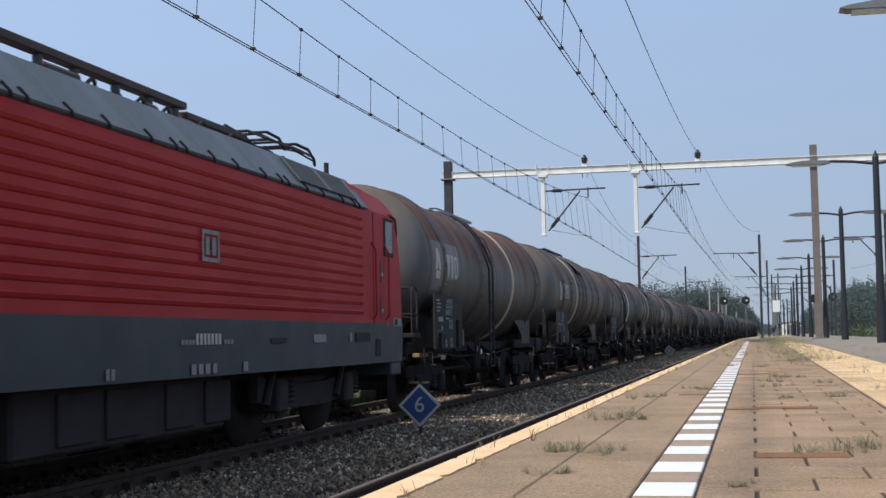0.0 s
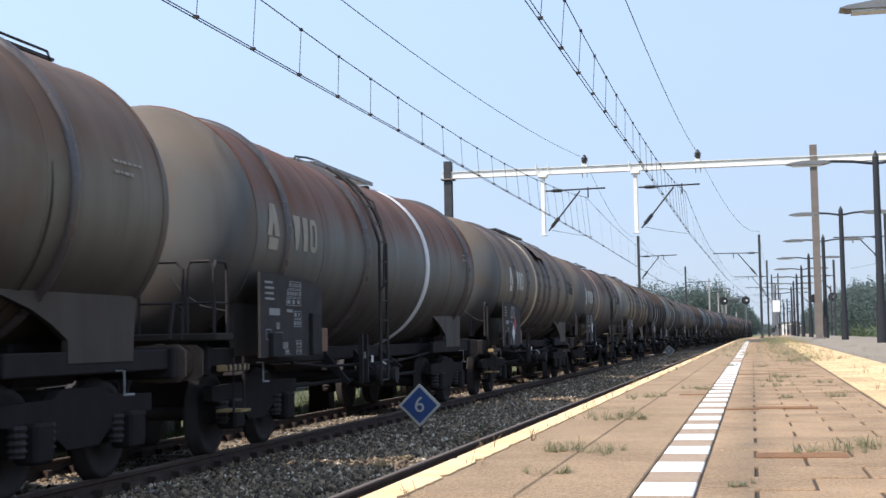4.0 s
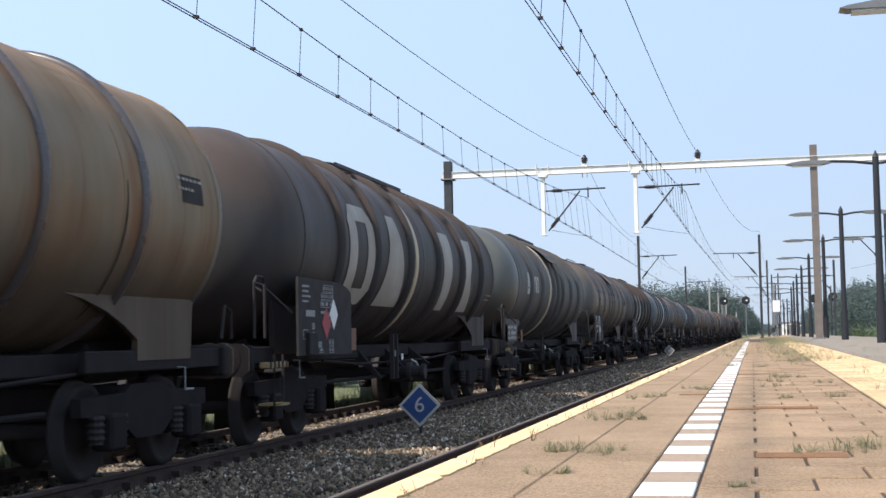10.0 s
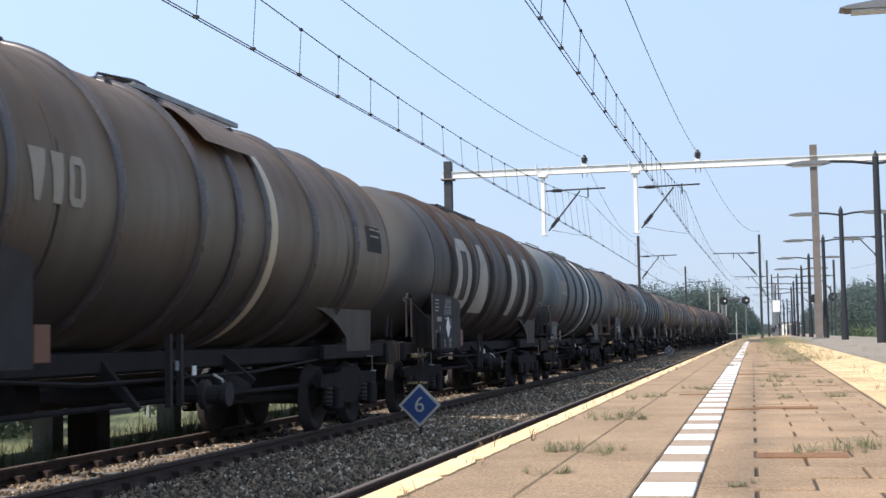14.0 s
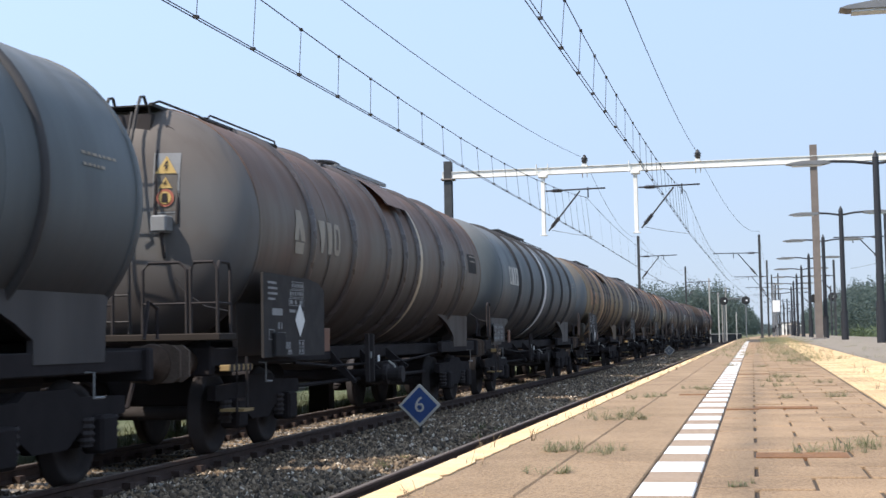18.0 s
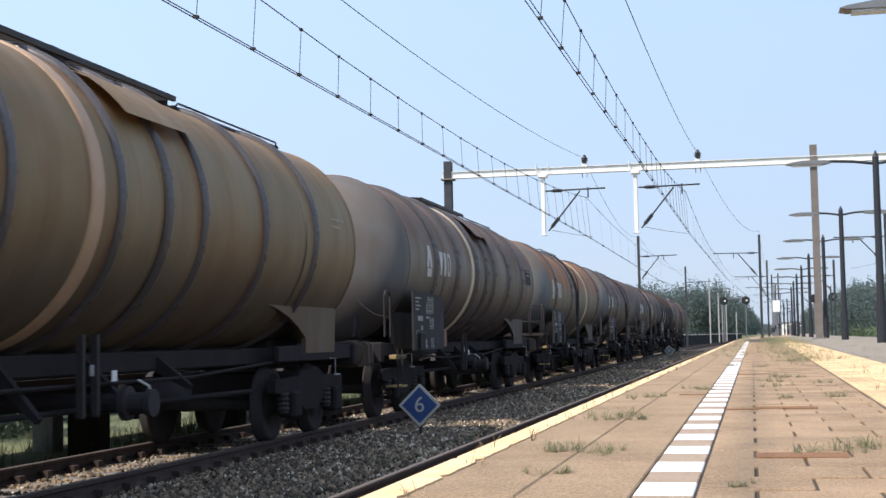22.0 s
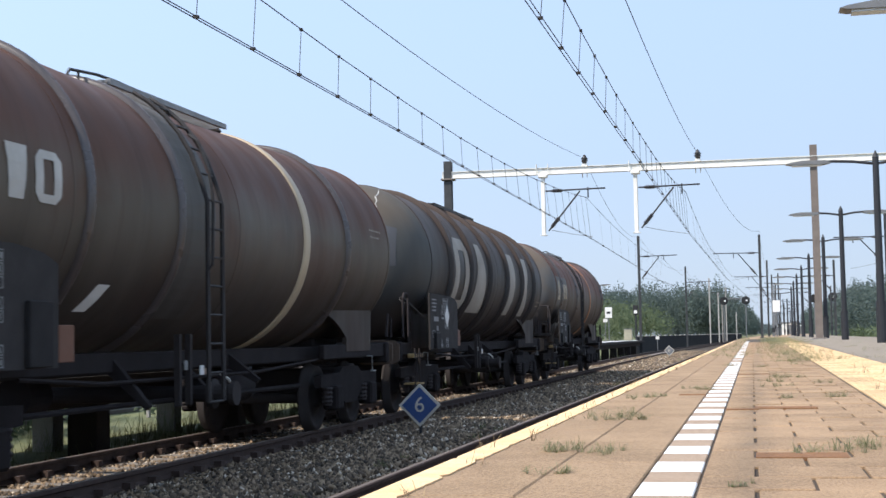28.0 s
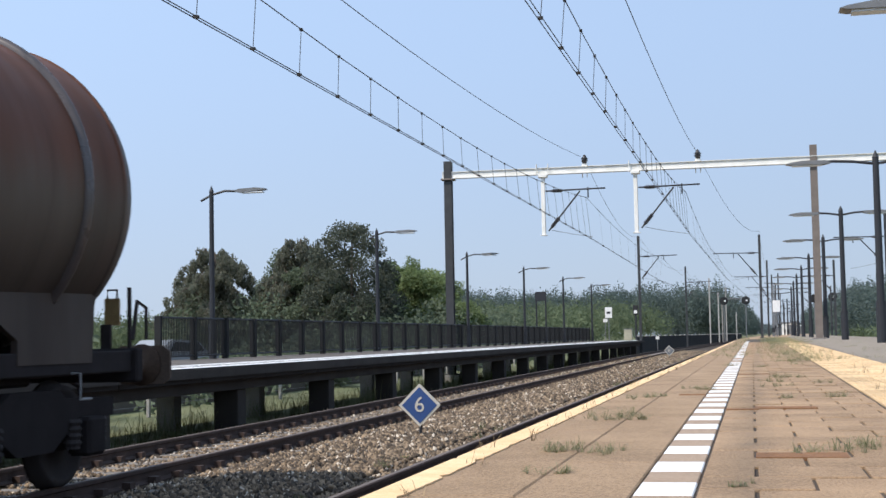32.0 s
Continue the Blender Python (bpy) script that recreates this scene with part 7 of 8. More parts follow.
tree(-37.4, 95, 9.3, 4.2, "droop", 1, "grey-green tree with drooping branches behind the platform")
tree(-39.7, 99, 8.0, 4.0, "droop", 2, "grey-green tree with drooping branches behind the platform")
tree(-33.0, 101, 10.5, 4.0, "droop", 3, "tall grey-green tree with drooping branches beside the pine")
tree(-35.4, 104, 9.0, 3.4, "dark", 9, "dark green broadleaf tree behind the platform")
tree(-28.1, 98, 10.0, 4.0, "pine", 4, "tall dark green pine tree behind the platform")
tree(-31.0, 99, 7.4, 2.3, "dark", 5, "dark green broadleaf tree behind the platform")
tree(-25.0, 104, 8.1, 2.5, "light", 6, "fresh light green tree behind the platform")
tree(-24.2, 112, 7.3, 2.9, "light", 7, "fresh light green tree behind the platform")
tree(-27.4, 118, 5.6, 2.6, "light", 8, "fresh light green tree behind the platform")

# scrub along the back of the opposite platform
rng = np.random.default_rng(5)
bush = []
for i in range(230):
    y = 12 + 128 * rng.random()
    x = -15.5 - 3.2 * rng.random() - 0.1 * max(0, y - 30) * rng.random()
    r = 0.7 + 0.9 * rng.random()
    if 34 < y < 44 or 56 < y < 66 or 74 < y < 84:   # low gaps towards the car park
        r *= 0.45
    bush.append((x, y, GRADE + r * 0.75, r * 1.1, r * 1.3, r))
me = leaf_cloud(bush, 60000, 0.12, "hedge", 11)
me.materials.append(M_LEAF)
tagged(part("hedge", me, M_LEAF), "dense dark green shrubs behind the platform railing", "hedge", kind="stuff")
bush = [(-22 - 18 * rng.random(), 92 + 50 * rng.random(), 0.6 + 2.4 * rng.random(), 2.0, 2.4, 2.0) for i in range(90)]
me = leaf_cloud(bush, 44000, 0.16, "hedge", 12)
me.materials.append(M_LEAF)
tagged(part("hedge", me, M_LEAF), "shrub belt below the trees", "hedge", kind="stuff")

# far woods: edges of forest on both sides of the line
def far_wood(crowns, n, size, seedn, mat, words):
    me = leaf_cloud(crowns, n, size, "far_woods", seedn)
    me.materials.append(mat)
    return tagged(part("far_woods", me, mat), words, "woods", kind="stuff")


wood = []
for i in range(360):
    x = -150 + 147 * rng.random()
    y = 400 + 90 * rng.random()
    h = (14.0 + 0.9 * math.sin(x * 0.06 + 2.2) + 3.0 * rng.random() ** 2) * (y / 420) * (0.72 if x > -7 else 1.0)
    wood.append((x, y, h * 0.56, 4.2, 4.2, h * 0.45))
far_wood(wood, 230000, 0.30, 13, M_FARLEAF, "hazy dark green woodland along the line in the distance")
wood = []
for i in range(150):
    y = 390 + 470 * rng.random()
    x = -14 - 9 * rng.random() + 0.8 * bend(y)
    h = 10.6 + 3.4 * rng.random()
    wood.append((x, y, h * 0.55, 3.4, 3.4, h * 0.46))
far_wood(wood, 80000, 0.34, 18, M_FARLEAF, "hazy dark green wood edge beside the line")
wood = []
for i in range(260):
    x = -120 + 102 * rng.random()
    y = 190 + 110 * rng.random()
    h = (3.6 + 3.2 * rng.random()) * y / 210
    wood.append((x, y, h * 0.5, 3.2, 3.2, h * 0.5))
far_wood(wood, 130000, 0.24, 17, M_MIDLEAF, "lighter green scrub in front of the woodland")
wood = []
for i in range(150):
    x = -70 + 73 * rng.random()
    h = 13 + 5 * rng.random() - 0.06 * max(0, x + 20)
    wood.append((x, 1080 + 200 * rng.random(), h * 0.5, 6, 6, h * 0.5))
for i in range(110):
    x = 5 + 130 * rng.random()
    h = 6 + 4 * rng.random()
    wood.append((x, 1080 + 200 * rng.random(), h * 0.5, 6, 6, h * 0.5))
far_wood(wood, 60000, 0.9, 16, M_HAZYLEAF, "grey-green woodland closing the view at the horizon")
wood = []
for i in range(170):
    y = 175 + 330 * rng.random()
    e = 11.5 + 0.02 * (y - 200)
    x = e + 16 * rng.random()
    h = (4.2 + 0.36 * (x - e) + 2.2 * rng.random()) * (0.6 + 0.4 * y / 200)
    wood.append((x, y, h * 0.52, 2.6, 2.6, h * 0.48))
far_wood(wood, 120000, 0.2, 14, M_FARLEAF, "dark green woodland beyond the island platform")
wood = [(10.5 + 5 * rng.random() + 0.012 * y, y, 0.7, 1.5, 2.0, 1.2) for y in 100 + 150 * rng.random(50)]
me = leaf_cloud(wood, 14000, 0.18, "hedge", 15)
me.materials.append(M_MIDLEAF)
tagged(part("hedge", me, M_MIDLEAF), "light green shrubs beyond the island platform", "hedge", kind="stuff")


def blades(spots, per, h, spread, seedn, mat, name, label):
    """Tufts of thin bent blades at (x, y, z)."""
    rng = np.random.default_rng(seedn)
    n = len(spots) * per
    c = np.repeat(np.array(spots, float), per, 0)
    k = c[:, 3:4] if c.shape[1] > 3 else np.ones((n, 1))
    c = c[:, :3].copy()
    sub = rng.normal(size=(len(spots) * 7, 2))   # a tuft is a handful of small rosettes
    c[:, :2] += (sub[np.repeat(np.arange(len(spots)), per) * 7 + rng.integers(0, 7, n)] + 0.12 * rng.normal(size=(n, 2))) * spread * k
    a = rng.random(n) * 6.283
    lean = np.stack([np.cos(a), np.sin(a), np.zeros(n)], 1) * (0.15 + (3.4 if h < 0.06 else 2.0) * rng.random(n) ** 1.2)[:, None]
    hh = h * (0.25 + 1.0 * rng.random(n) ** 1.7)[:, None] * k
    side = np.stack([-np.sin(a), np.cos(a), np.zeros(n)], 1) * 0.0019 * (h / 0.06) ** 0.8
    up = np.array([[0, 0, 1.0]])
    mid = c + (up * 0.6 + lean * 0.35) * hh
    tip = c + (up * np.maximum(0.12, 1.0 - 0.25 * np.linalg.norm(lean, axis=1)[:, None]) + lean * 0.95) * hh
    v = np.stack([c - side * 0.6, c + side * 0.6, mid + side * 0.5, mid - side * 0.5, tip], 1).reshape(-1, 3)
    f = []
    for i in range(n):
        b = 5 * i
        f += [(b, b + 1, b + 2, b + 3), (b + 3, b + 2, b + 4)]
    me = bpy.data.meshes.new(name)
    me.from_pydata(v.tolist(), [], f)
    me.materials.append(mat)
    return tagged(part(name, me, mat), label, "grass", kind="stuff")


# weeds in the platform's joints: x, y, z, size
weeds = [(-0.61, 6.69, DECK, 1.25), (-0.65, 6.39, DECK, 0.90), (-0.52, 6.50, DECK, 0.90), (-0.57, 4.68, DECK, 1.10), (-0.63, 4.75, DECK, 0.80), (-0.50, 4.68, DECK, 0.80), (-0.56, 3.95, DECK, 0.70), (-0.63, 8.65, DECK, 0.90), (-0.60, 8.87, DECK, 0.70), (0.25, 4.67, DECK, 0.90), (0.33, 4.78, DECK, 1.10), (0.40, 4.89, DECK, 1.10), (0.19, 8.47, DECK, 0.80), (0.13, 11.32, DECK, 1.10), (0.24, 12.43, DECK, 1.20), (0.40, 12.36, DECK, 0.90), (0.16, 10.35, DECK, 0.80), (0.50, 8.62, DECK, 0.90), (0.50, 10.94, DECK, 0.80), (-0.32, 9.87, DECK, 0.80), (-0.38, 10.09, DECK, 0.70), (-0.28, 17.03, DECK, 1.00), (0.51, 17.42, DECK, 0.90), (0.07, 16.24, DECK, 0.80), (-0.05, 3.61, DECK, 0.40)]
blades(weeds, 120, 0.05, 0.07, 21, M_WEED, "platform_weeds", "dry green weeds growing in the platform joints")
dead = [(EDGE + 0.02 + 0.12 * rng.random(), 2.6 + 0.62 * i + 0.5 * rng.random(), DECK, 0.7 + 0.8 * rng.random()) for i in range(38)]
dead += [(0.6 + 0.016 * y + 0.7 * rng.random(), y, DECK, 1.0 + 1.2 * rng.random()) for y in 9 + 50 * rng.random(60)]
blades(dead, 9, 0.06, 0.012, 24, M_STRAW, "dead_weeds", "thin dead weeds along the platform edge line")
spots = []
for i in range(420):
    y = 19 + 95 * rng.random() ** 1.3
    x = 0.42 + 0.011 * y + rng.normal() * (0.22 + 0.004 * y)
    spots.append((x, y, DECK + 0.0, 0.9 + 0.7 * rng.random()))
for i in range(260):
    y = 14 + 90 * rng.random()
    spots.append((1.9 + 2.6 * rng.random(), y, DECK + 0.03, 0.8 + 1.6 * rng.random()))
for i in range(320):
    y = 50 + 62 * rng.random()
    spots.append((0.1 + 0.006 * y + 1.9 * rng.random(), y, DECK, 1.2 + 1.0 * rng.random()))
for i in range(120):
    y = 22 + 90 * rng.random()
    spots.append((-0.75 + 0.5 * rng.random(), y, DECK, 0.8 + 0.6 * rng.random()))
blades(spots, 40, 0.065, 0.09, 22, M_GRASS, "platform_grass", "dry grass taking over the far platform surface")
spots = [(-3.75 + 0.25 * rng.normal(), 10 + 90 * rng.random(), -0.13, 0.25 + 0.35 * rng.random()) for i in range(30)]
spots += [(-8.95 - 2.6 * rng.random(), 6 + 100 * rng.random(), GRADE + 0.15, 1.2 + 2.2 * rng.random()) for i in range(520)]
blades(spots, 34, 0.24, 0.10, 23, M_LINEGRASS, "lineside_grass", "tall dry green grass beside the ballast and below the platform")

# wire fence with pale posts behind the opposite platform
wf = thing("wire_fence", "wire fence with pale concrete posts behind the platform", "fence", at=(-15.2, 0, GRADE))
for i in range(17):
    part("post", stored("wire_post", lambda: box(-0.045, 0.045, -0.045, 0.045, 0, 1.25, 0.01), M_PALEMAST), M_PALEMAST, wf).location = (0, 8 + 5.2 * i, 0)
for z in (0.3, 0.6, 0.9, 1.2):
    part("wire", tube([(0, 8, z), (0, 94, z)], 0.008, 5), M_LAMP, wf)
lot = structure("pavement_car_park", box(-34, -17.0, 25, 105, GRADE + 0.01, GRADE + 0.6), M_DECK, "grey paved car park behind the railing")


def car(x, y, rz, label):
    t = thing("car", label, "car", "parked cars", (x, y, GRADE + 0.6), rz)
    o = [(-2.1, 0.3), (2.1, 0.3), (2.15, 0.65), (1.95, 0.85), (1.0, 0.95), (0.45, 1.38), (-1.1, 1.45), (-1.85, 1.0), (-2.12, 0.9)]
    bm = prism(o, "y", -0.85, 0.85)
    bmesh.ops.bevel(bm, geom=bm.edges[:], offset=0.06, segments=2, affect="EDGES")
    part("body", bm, M_CAR, t, smooth=False)
    for s in (-1, 1):
        part("side_window", prism([(-1.3, 1.0), (0.75, 0.98), (0.4, 1.3), (-1.0, 1.36)], "y", s * 0.852 - 0.004, s * 0.852 + 0.004), M_GLASS, t, "dark side glass")
        for w in (-1.3, 1.3):
            wl_ = part("wheel", lathe([(-0.1, 0), (-0.1, 0.31), (0.1, 0.31), (0.1, 0)], "y", (0, 0, 0), 20), M_BLACK, t)
            wl_.location = (w, s * 0.78, 0.31)
            part("rim", lathe([(-0.105, 0), (-0.105, 0.19), (0.105, 0.19), (0.105, 0)], "y", (0, 0, 0), 14), M_LAMP, wl_)
    return t


car(-22.1, 52, 72, "silver-grey parked car behind the platform railing")
car(-21.0, 75.5, 76, "silver-grey parked car behind the platform railing")
car(-20.6, 95, 75, "silver-grey parked car behind the platform railing")

# dark barrier with pale caps along the line beyond the platform
br = thing("barrier", "low dark barrier with pale caps beside the line", "barrier", at=(-10.6, 0, GRADE))
for i in range(36):
    y = 128 + 7 * i
    p = part("barrier_panel", stored("barrier_panel", lambda: box(-0.06, 0.06, 0.02, 6.98, 0, 1.75), M_MESH), M_MESH, br)
    p.matrix_basis = pose(bend(y), y, 0, 0, 0, -math.degrees(math.atan2(bend(y + 7) - bend(y), 7)))
    part("cap", stored("barrier_cap", lambda: box(-0.1, 0.1, 1.6, 4.2, 1.75, 1.88, 0.02), M_PALEMAST), M_PALEMAST, p, "pale cap")
for x, y, z, w in ((6.3, 250, GRADE + 1.2, 2.4), (4.9, 262, GRADE + 1.0, 1.6), (8.6, 270, GRADE + 1.0, 1.8)):
    b = thing("platform_hut", "pale grey equipment hut far along the platform", "hut", "huts", (x, y, z))
    part("wall", box(-w / 2, w / 2, 0, 4, 0, 2.3, 0.02), M_BEAM, b)
    part("plinth", box(-w / 2 - 0.1, w / 2 + 0.1, -0.1, 4.1, -1.3, 0.0, 0.02), M_CONC, b)
    part("roof", box(-w / 2 - 0.15, w / 2 + 0.15, -0.15, 4.15, 2.3, 2.45, 0.02), M_LAMP, b)
    part("door", box(-0.45, 0.45, -0.03, 0.0, 0.02, 2.0), M_LAMP, b, "grey door")
t = thing("station_sign", "dark station name board on two dark posts", "sign", at=(-12.3, 84, DECK))
for s in (-0.28, 0.28):
    part("post", tube([(s, 0, 0), (s, 0, 3.1)], 0.05, 8), M_POST, t)
part("board", box(-0.34, 0.34, -0.06, -0.02, 2.55, 3.1, 0.01), M_POST, t, "dark blue board")
for y, x, h in ((105, -10.6, 1.6), (122, -7.9, 1.5), (118, -9.6, 1.2)):
    t = thing("marker_post", "small white plate on a thin post beside the line", "marker", "marker posts", (x, y, DECK if y < 114 else GRADE + 0.2))
    part("post", tube([(0, 0, 0), (0, 0, h)], 0.03, 6), M_LAMP, t)
    part("plate", box(-0.16, 0.16, -0.03, -0.01, h - 0.2, h + 0.05), M_DIAWHITE, t)

# ---------------------------------------------------------------- ballast, sleepers
def stones(zones, seedn, name, label):
    rng = np.random.default_rng(seedn)
    base = np.array([(1, 0, 0), (-1, 0, 0), (0, 1, 0), (0, -1, 0), (0, 0, 1), (0, 0, -1)], float)
    tri = np.array([(0, 2, 4), (2, 1, 4), (1, 3, 4), (3, 0, 4), (2, 0, 5), (1, 2, 5), (3, 1, 5), (0, 3, 5)])
    vs, fs, off = [], [], 0
    for x0, x1, y0, y1, z, n, s in zones:
        o = np.stack([rng.uniform(x0, x1, n), rng.uniform(y0, y1, n), z + rng.uniform(-0.012, 0.02, n)], 1)
        q = base[None] * (s * (0.6 + 0.8 * rng.random((n, 1, 3)))) + rng.normal(size=(n, 6, 3)) * s * 0.22
        a = rng.random(n) * 6.283
        e = rng.random(n) * 1.2 - 0.6
        ca, sa, ce, se = np.cos(a)[:, None], np.sin(a)[:, None], np.cos(e)[:, None], np.sin(e)[:, None]
        x, y, zz = q[..., 0], q[..., 1], q[..., 2]
        y, zz = y * ce - zz * se, y * se + zz * ce
        q = np.stack([x * ca - y * sa, x * sa + y * ca, zz], -1) + o[:, None]
        vs.append(q.reshape(-1, 3))
        fs.append((tri[None] + (np.arange(n) * 6)[:, None, None]).reshape(-1, 3) + off)
        off += n * 6
    v, f = np.concatenate(vs), np.concatenate(fs)
    me = bpy.data.meshes.new(name)
    me.vertices.add(len(v))
    me.vertices.foreach_set("co", v.ravel())
    me.loops.add(len(f) * 3)
    me.loops.foreach_set("vertex_index", f.ravel())
    me.polygons.add(len(f))
    me.polygons.foreach_set("loop_start", np.arange(len(f)) * 3)
    me.update(calc_edges=True)
    me.materials.append(M_STONE)
    return tagged(part(name, me, M_STONE), label, "ballast", kind="stuff")


stones([(-5.5, -3.95, 8, 16, -0.152, 6200, 0.036), (-6.05, -5.45, 8, 30, -0.192, 6500, 0.036), (-4.0, -3.40, 8, 30, -0.192, 6500, 0.036), (-5.5, -3.95, 16, 30, -0.152, 10500, 0.039),
        (-5.5, -3.95, 30, 60, -0.15, 10000, 0.046), (-6.05, -5.4, 30, 60, -0.19, 4500, 0.045), (-4.05, -3.4, 30, 60, -0.19, 4500, 0.045), (-6.0, -3.4, 60, 120, -0.165, 7000, 0.075),
        (-7.5, -6.15, 9, 40, -0.2, 14000, 0.036), (-7.5, -6.15, 40, 100, -0.2, 6000, 0.055), (-8.6, -7.65, 12, 70, -0.2, 8000, 0.042)], 31, "ballast_stones", "loose grey-brown crushed ballast stones between the rails")

track = tagged(new("sleepers"), "weathered sleepers under the far track", "sleepers", kind="structure")
for i in range(200):
    s = part("sleeper", stored("sleeper", lambda: box(-1.26, 1.26, -0.125, 0.125, -0.32, -0.165, 0.012), M_SLEEPER), M_SLEEPER, track)
    s.location = (FAR + bend(6.3 + 0.6 * i), 6.3 + 0.6 * i, 0)
bm = bmesh.new()
for i in range(130):
    y = 6.3 + 0.6 * i
    for r in (-0.7525, 0.7525):
        for k in (-0.1, 0.1):
            add_box(bm, FAR + r + k - 0.045, FAR + r + k + 0.045, y - 0.06, y + 0.06, -0.15, -0.085)
tagged(part("rail_clips", bm, M_RAIL, track, "rusty rail fastenings"), kind="stuff")

# ---------------------------------------------------------------- near platform paving, pieces last
structure("joint_bed", box(EDGE + 0.02, 1.5, -8, 92, DECK - 0.0115, DECK - 0.007), M_JOINT, "dark sand in the paving joints")
pave = tagged(new("paving"), "sandy brown concrete paving tiles laid in half bond", "paving", kind="structure")
W, D = 0.29, 0.3
ROW0 = 3.85


def strip_left(y):
    return 0.565 + 0.0105 * y


def tile_mesh():
    return box(-W / 2 + 0.005, W / 2 - 0.005, 0.0008, D - 0.0008, -0.03, 0.0, 0.003)


loose = bmesh.new()
made = 0
for k in range(-42, 190):
    y = ROW0 + D * k
    x = -0.145
    cuts = []
    first = 0.145 if k % 2 == 0 else 0.29
    while x < strip_left(y) - 0.03:
        e = min(x + (first if not cuts else W), strip_left(y) - 0.01)
        cuts.append((x, e))
        x = e
    for a, b in cuts:
        full = abs(b - a - W) < 1e-4
        drop = random.uniform(-0.0025, 0.0025)
        gap = 0.004 + 0.004 * (random.random() < 0.3)
        if made < 296 and k >= -5:
            made += 1
            me = stored("tile", tile_mesh, M_TILE) if full else to_mesh("tile", box(-(b - a) / 2 + 0.005, (b - a) / 2 - 0.005, 0.0008, D - 0.0008, -0.03, 0.0, 0.003), M_TILE)
            o = part("tile", me, M_TILE, pave)
            o.location = ((a + b) / 2, y, DECK + drop)
        else:
            add_box(loose, a + gap * 0.8, b - gap * 0.8, y + 0.001, y + D - 0.001, DECK - 0.03, DECK + drop)
tagged(part("far_tiles", loose, M_TILE, pave, "sandy brown paving tiles"), kind="stuff")

edge = tagged(new("platform_edge"), "worn concrete edge slabs with a cream safety line", "edge slabs", kind="structure")
for i in range(-4, 40):
    y = 1.0 + 2.4 * i
    part("edge_slab", stored("edge_slab", lambda: box(0.0, 0.355, 0.004, 2.396, -0.14, 0.0, 0.005), M_SLAB), M_SLAB, edge).location = (EDGE, y, DECK - 0.001)
    part("inner_slab", stored("inner_slab", lambda: box(0.0, 0.272, 0.004, 2.396, -0.06, 0.0, 0.004), M_SLAB), M_SLAB, edge).location = (-0.570, y + 0.9, DECK)
rnd = random.Random(8)
for i in range(-9, 60):
    y0 = 2.0 + 1.2 * i
    ch = 0.012 * rnd.random()
    pts = [(EDGE + ch, y0), (EDGE - 0.003, y0 + 0.05), (EDGE - 0.003, y0 + 1.13), (EDGE + 0.01 * rnd.random(), y0 + 1.19)]
    pts += [(EDGE + 0.09 + rnd.uniform(-0.003, 0.003) - (0.022 * rnd.random() if rnd.random() < 0.12 else 0), y0 + 1.19 * (26 - k) / 26) for k in range(27)]
    part("edge_line", prism(pts, "z", DECK + 0.0, DECK + 0.004), M_YELLOW, edge, "worn cream edge line")
for i in range(-18, 110):
    y = 3.563 - 0.15 + 0.5985 * (i - 2)
    worn = y > 17 and rnd.random() < 0.3
    part("grey_tile" if worn else "white_tile", stored("white_tile", lambda: box(0.0, 0.142, 0.0, 0.296, -0.03, 0.0, 0.003), M_GREYTILE if worn else M_WHITE), M_GREYTILE if worn else M_WHITE, edge, "greyish marking tile" if worn else "white marking tile").location = (-0.291, y, DECK + 0.001)
    part("grey_tile", stored("grey_tile", lambda: box(0.0, 0.142, 0.003, 0.2965, -0.03, 0.0, 0.003), M_GREYTILE), M_GREYTILE, edge, "greyish marking tile").location = (-0.291, y + 0.298, DECK)
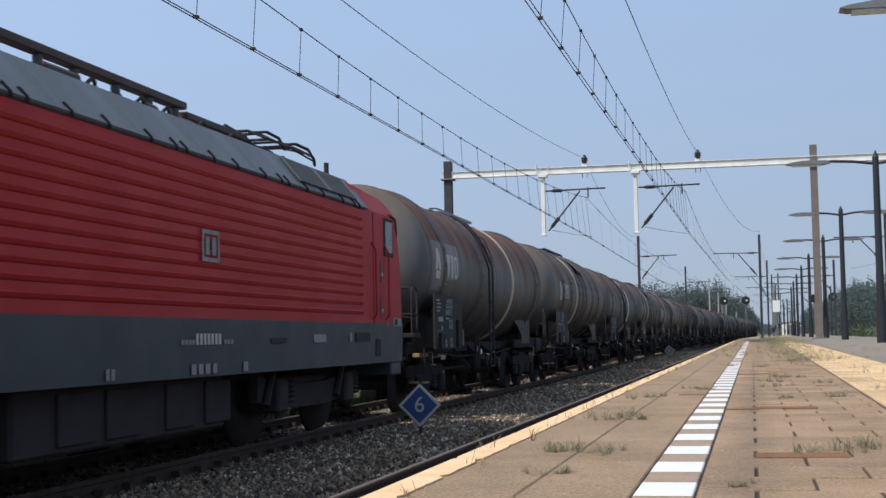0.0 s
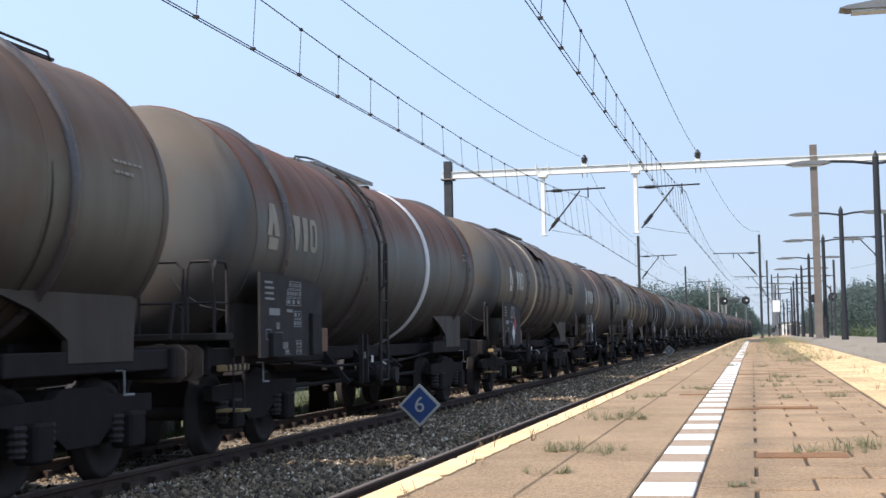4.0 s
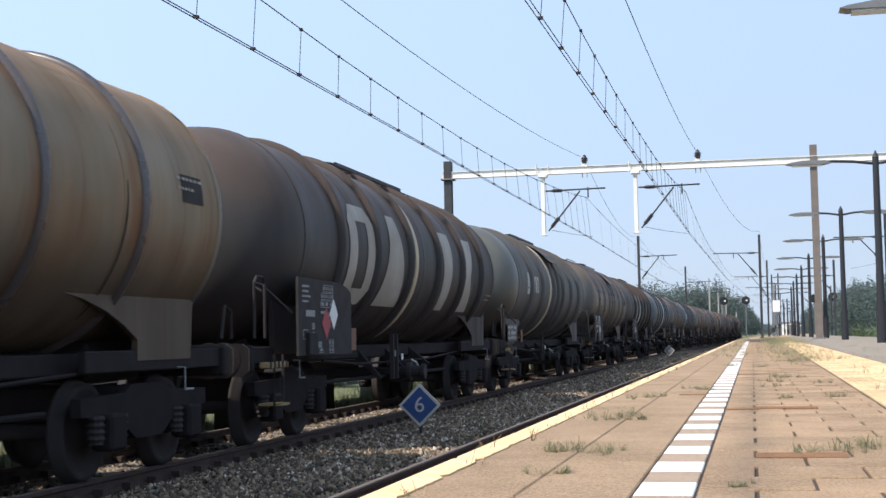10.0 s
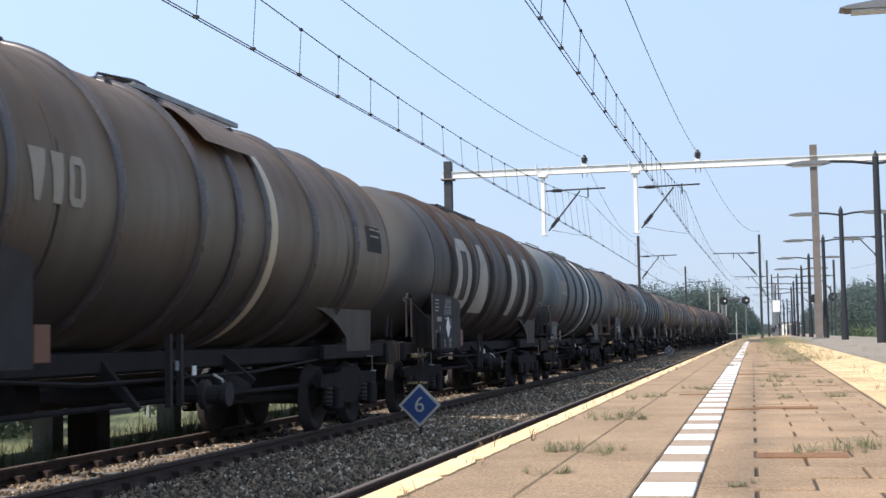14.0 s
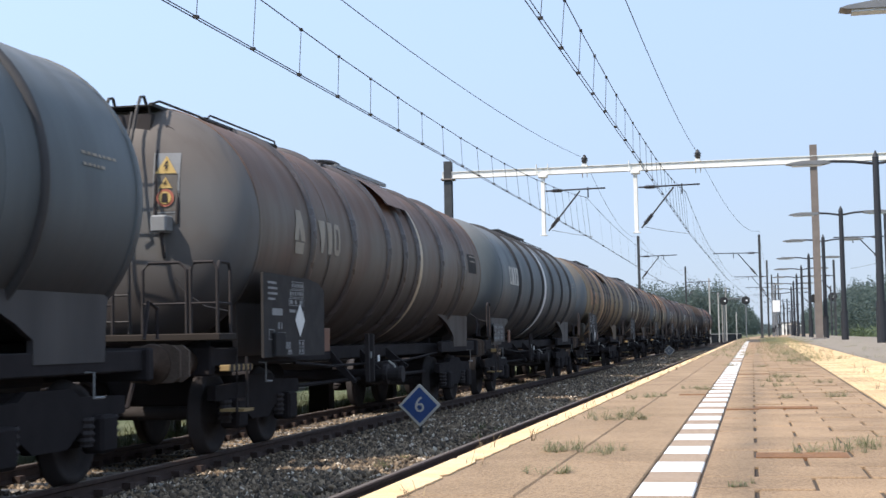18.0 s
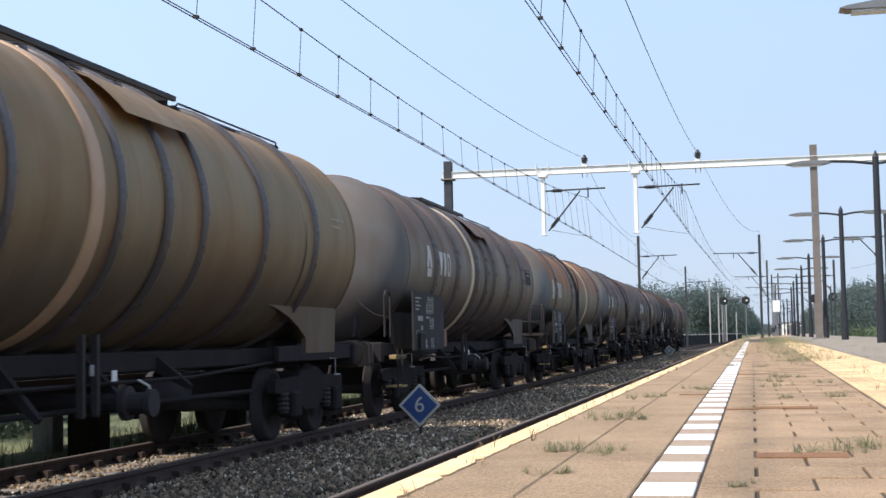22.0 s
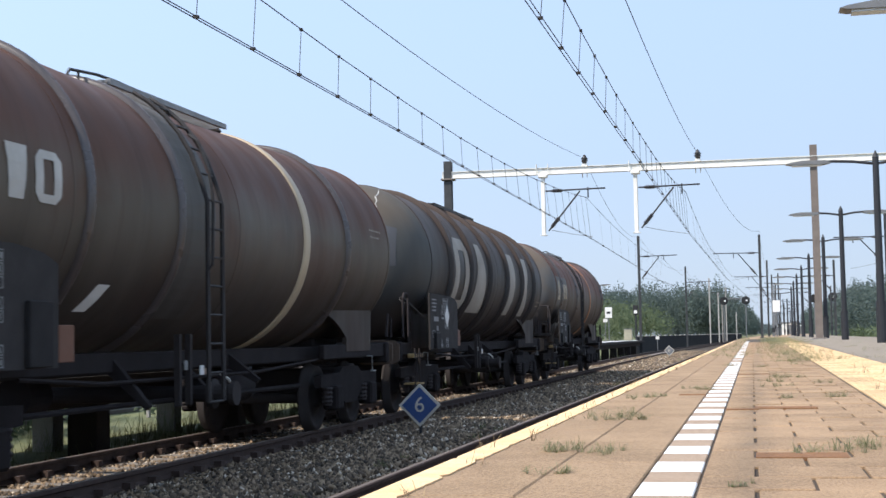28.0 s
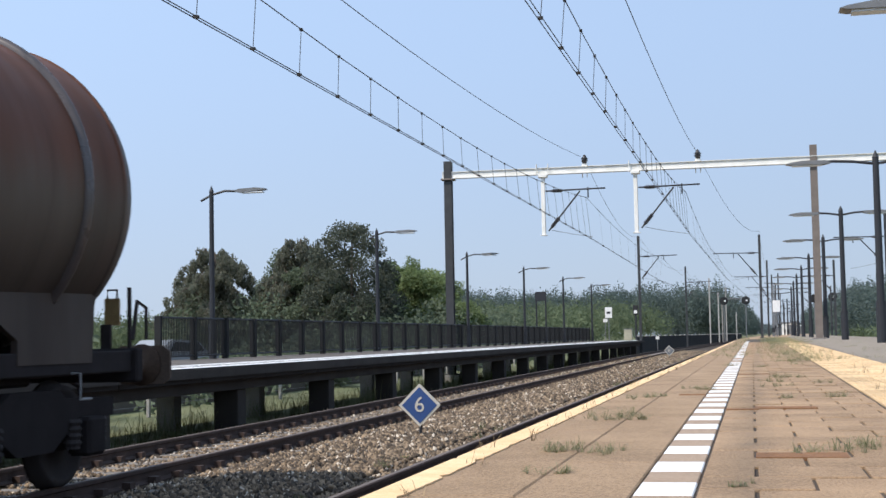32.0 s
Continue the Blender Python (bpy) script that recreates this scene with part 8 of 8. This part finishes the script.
for k, x0, x1, d in ((9.0, -0.46, -0.295, 0.1), (4.42, 0.0, 0.275, 0.17), (7.2, -0.14, 0.02, 0.11), (7.3, 0.0, 0.31, 0.16), (13.4, -0.14, 0.2, 0.1)):
    part("red_tile", box(x0, x1, k, k + d, DECK - 0.02, DECK + 0.0045), M_RUSTTILE, edge, "rust-red strip")

tact = tagged(new("tactile_strip"), "cream ribbed guide tiles along the platform", "guide tiles", kind="structure")


def ribbed():
    bm = box(0.005, 0.245, 0.006, 0.294, -0.03, 0.0, 0.002)
    for r in range(4):
        add_prism(bm, [(0.03 + 0.055 * r, 0.0), (0.055 + 0.055 * r, 0.0), (0.05 + 0.055 * r, 0.005), (0.035 + 0.055 * r, 0.005)], "y", 0.01, 0.29)
    return bm


far_tact = bmesh.new()
n = 0
for k in range(-41, 330):
    y = 4.0 + 0.3 * k
    x0 = strip_left(y)
    for c in range(3):
        x = x0 + 0.25 * c
        z = DECK + 0.001 + rnd.uniform(-0.002, 0.003)
        if k >= 0 and n < 297:
            n += 1
            part("guide_tile", stored("guide_tile", ribbed, M_TACT), M_TACT, tact).location = (x, y, z)
        elif rnd.random() > 0.04:
            add_box(far_tact, x + 0.004, x + 0.246, y + 0.004, y + 0.296, DECK - 0.03, z)
tagged(part("far_guide_tiles", far_tact, M_TACT, tact, "cream guide tiles"), kind="stuff")


def motions():
    """The whole train runs towards the camera's end along the far track, and its wheels roll."""
    for t, u in MOVING:
        rows = []
        for k in range(0, 65):
            y = u - travelled(k / 2)
            far_end = -13.0 if t is loco else 13.0
            turn = math.atan2(bend(y + far_end) - bend(y), far_end)
            rows.append((k / 2, pose(FAR + bend(y), y, 0, 0, 0, -math.degrees(turn) if far_end > 0 else 0)))
        walk(t, rows)
    steps = 480
    for ws, r in WHEELS:
        x, y, z = ws.location
        rows = []
        for k in range(steps + 1):
            s = 32.0 * k / steps
            rows.append((s, pose(x, y, z, math.degrees(travelled(s) / r))))
        walk(ws, rows)


motions()
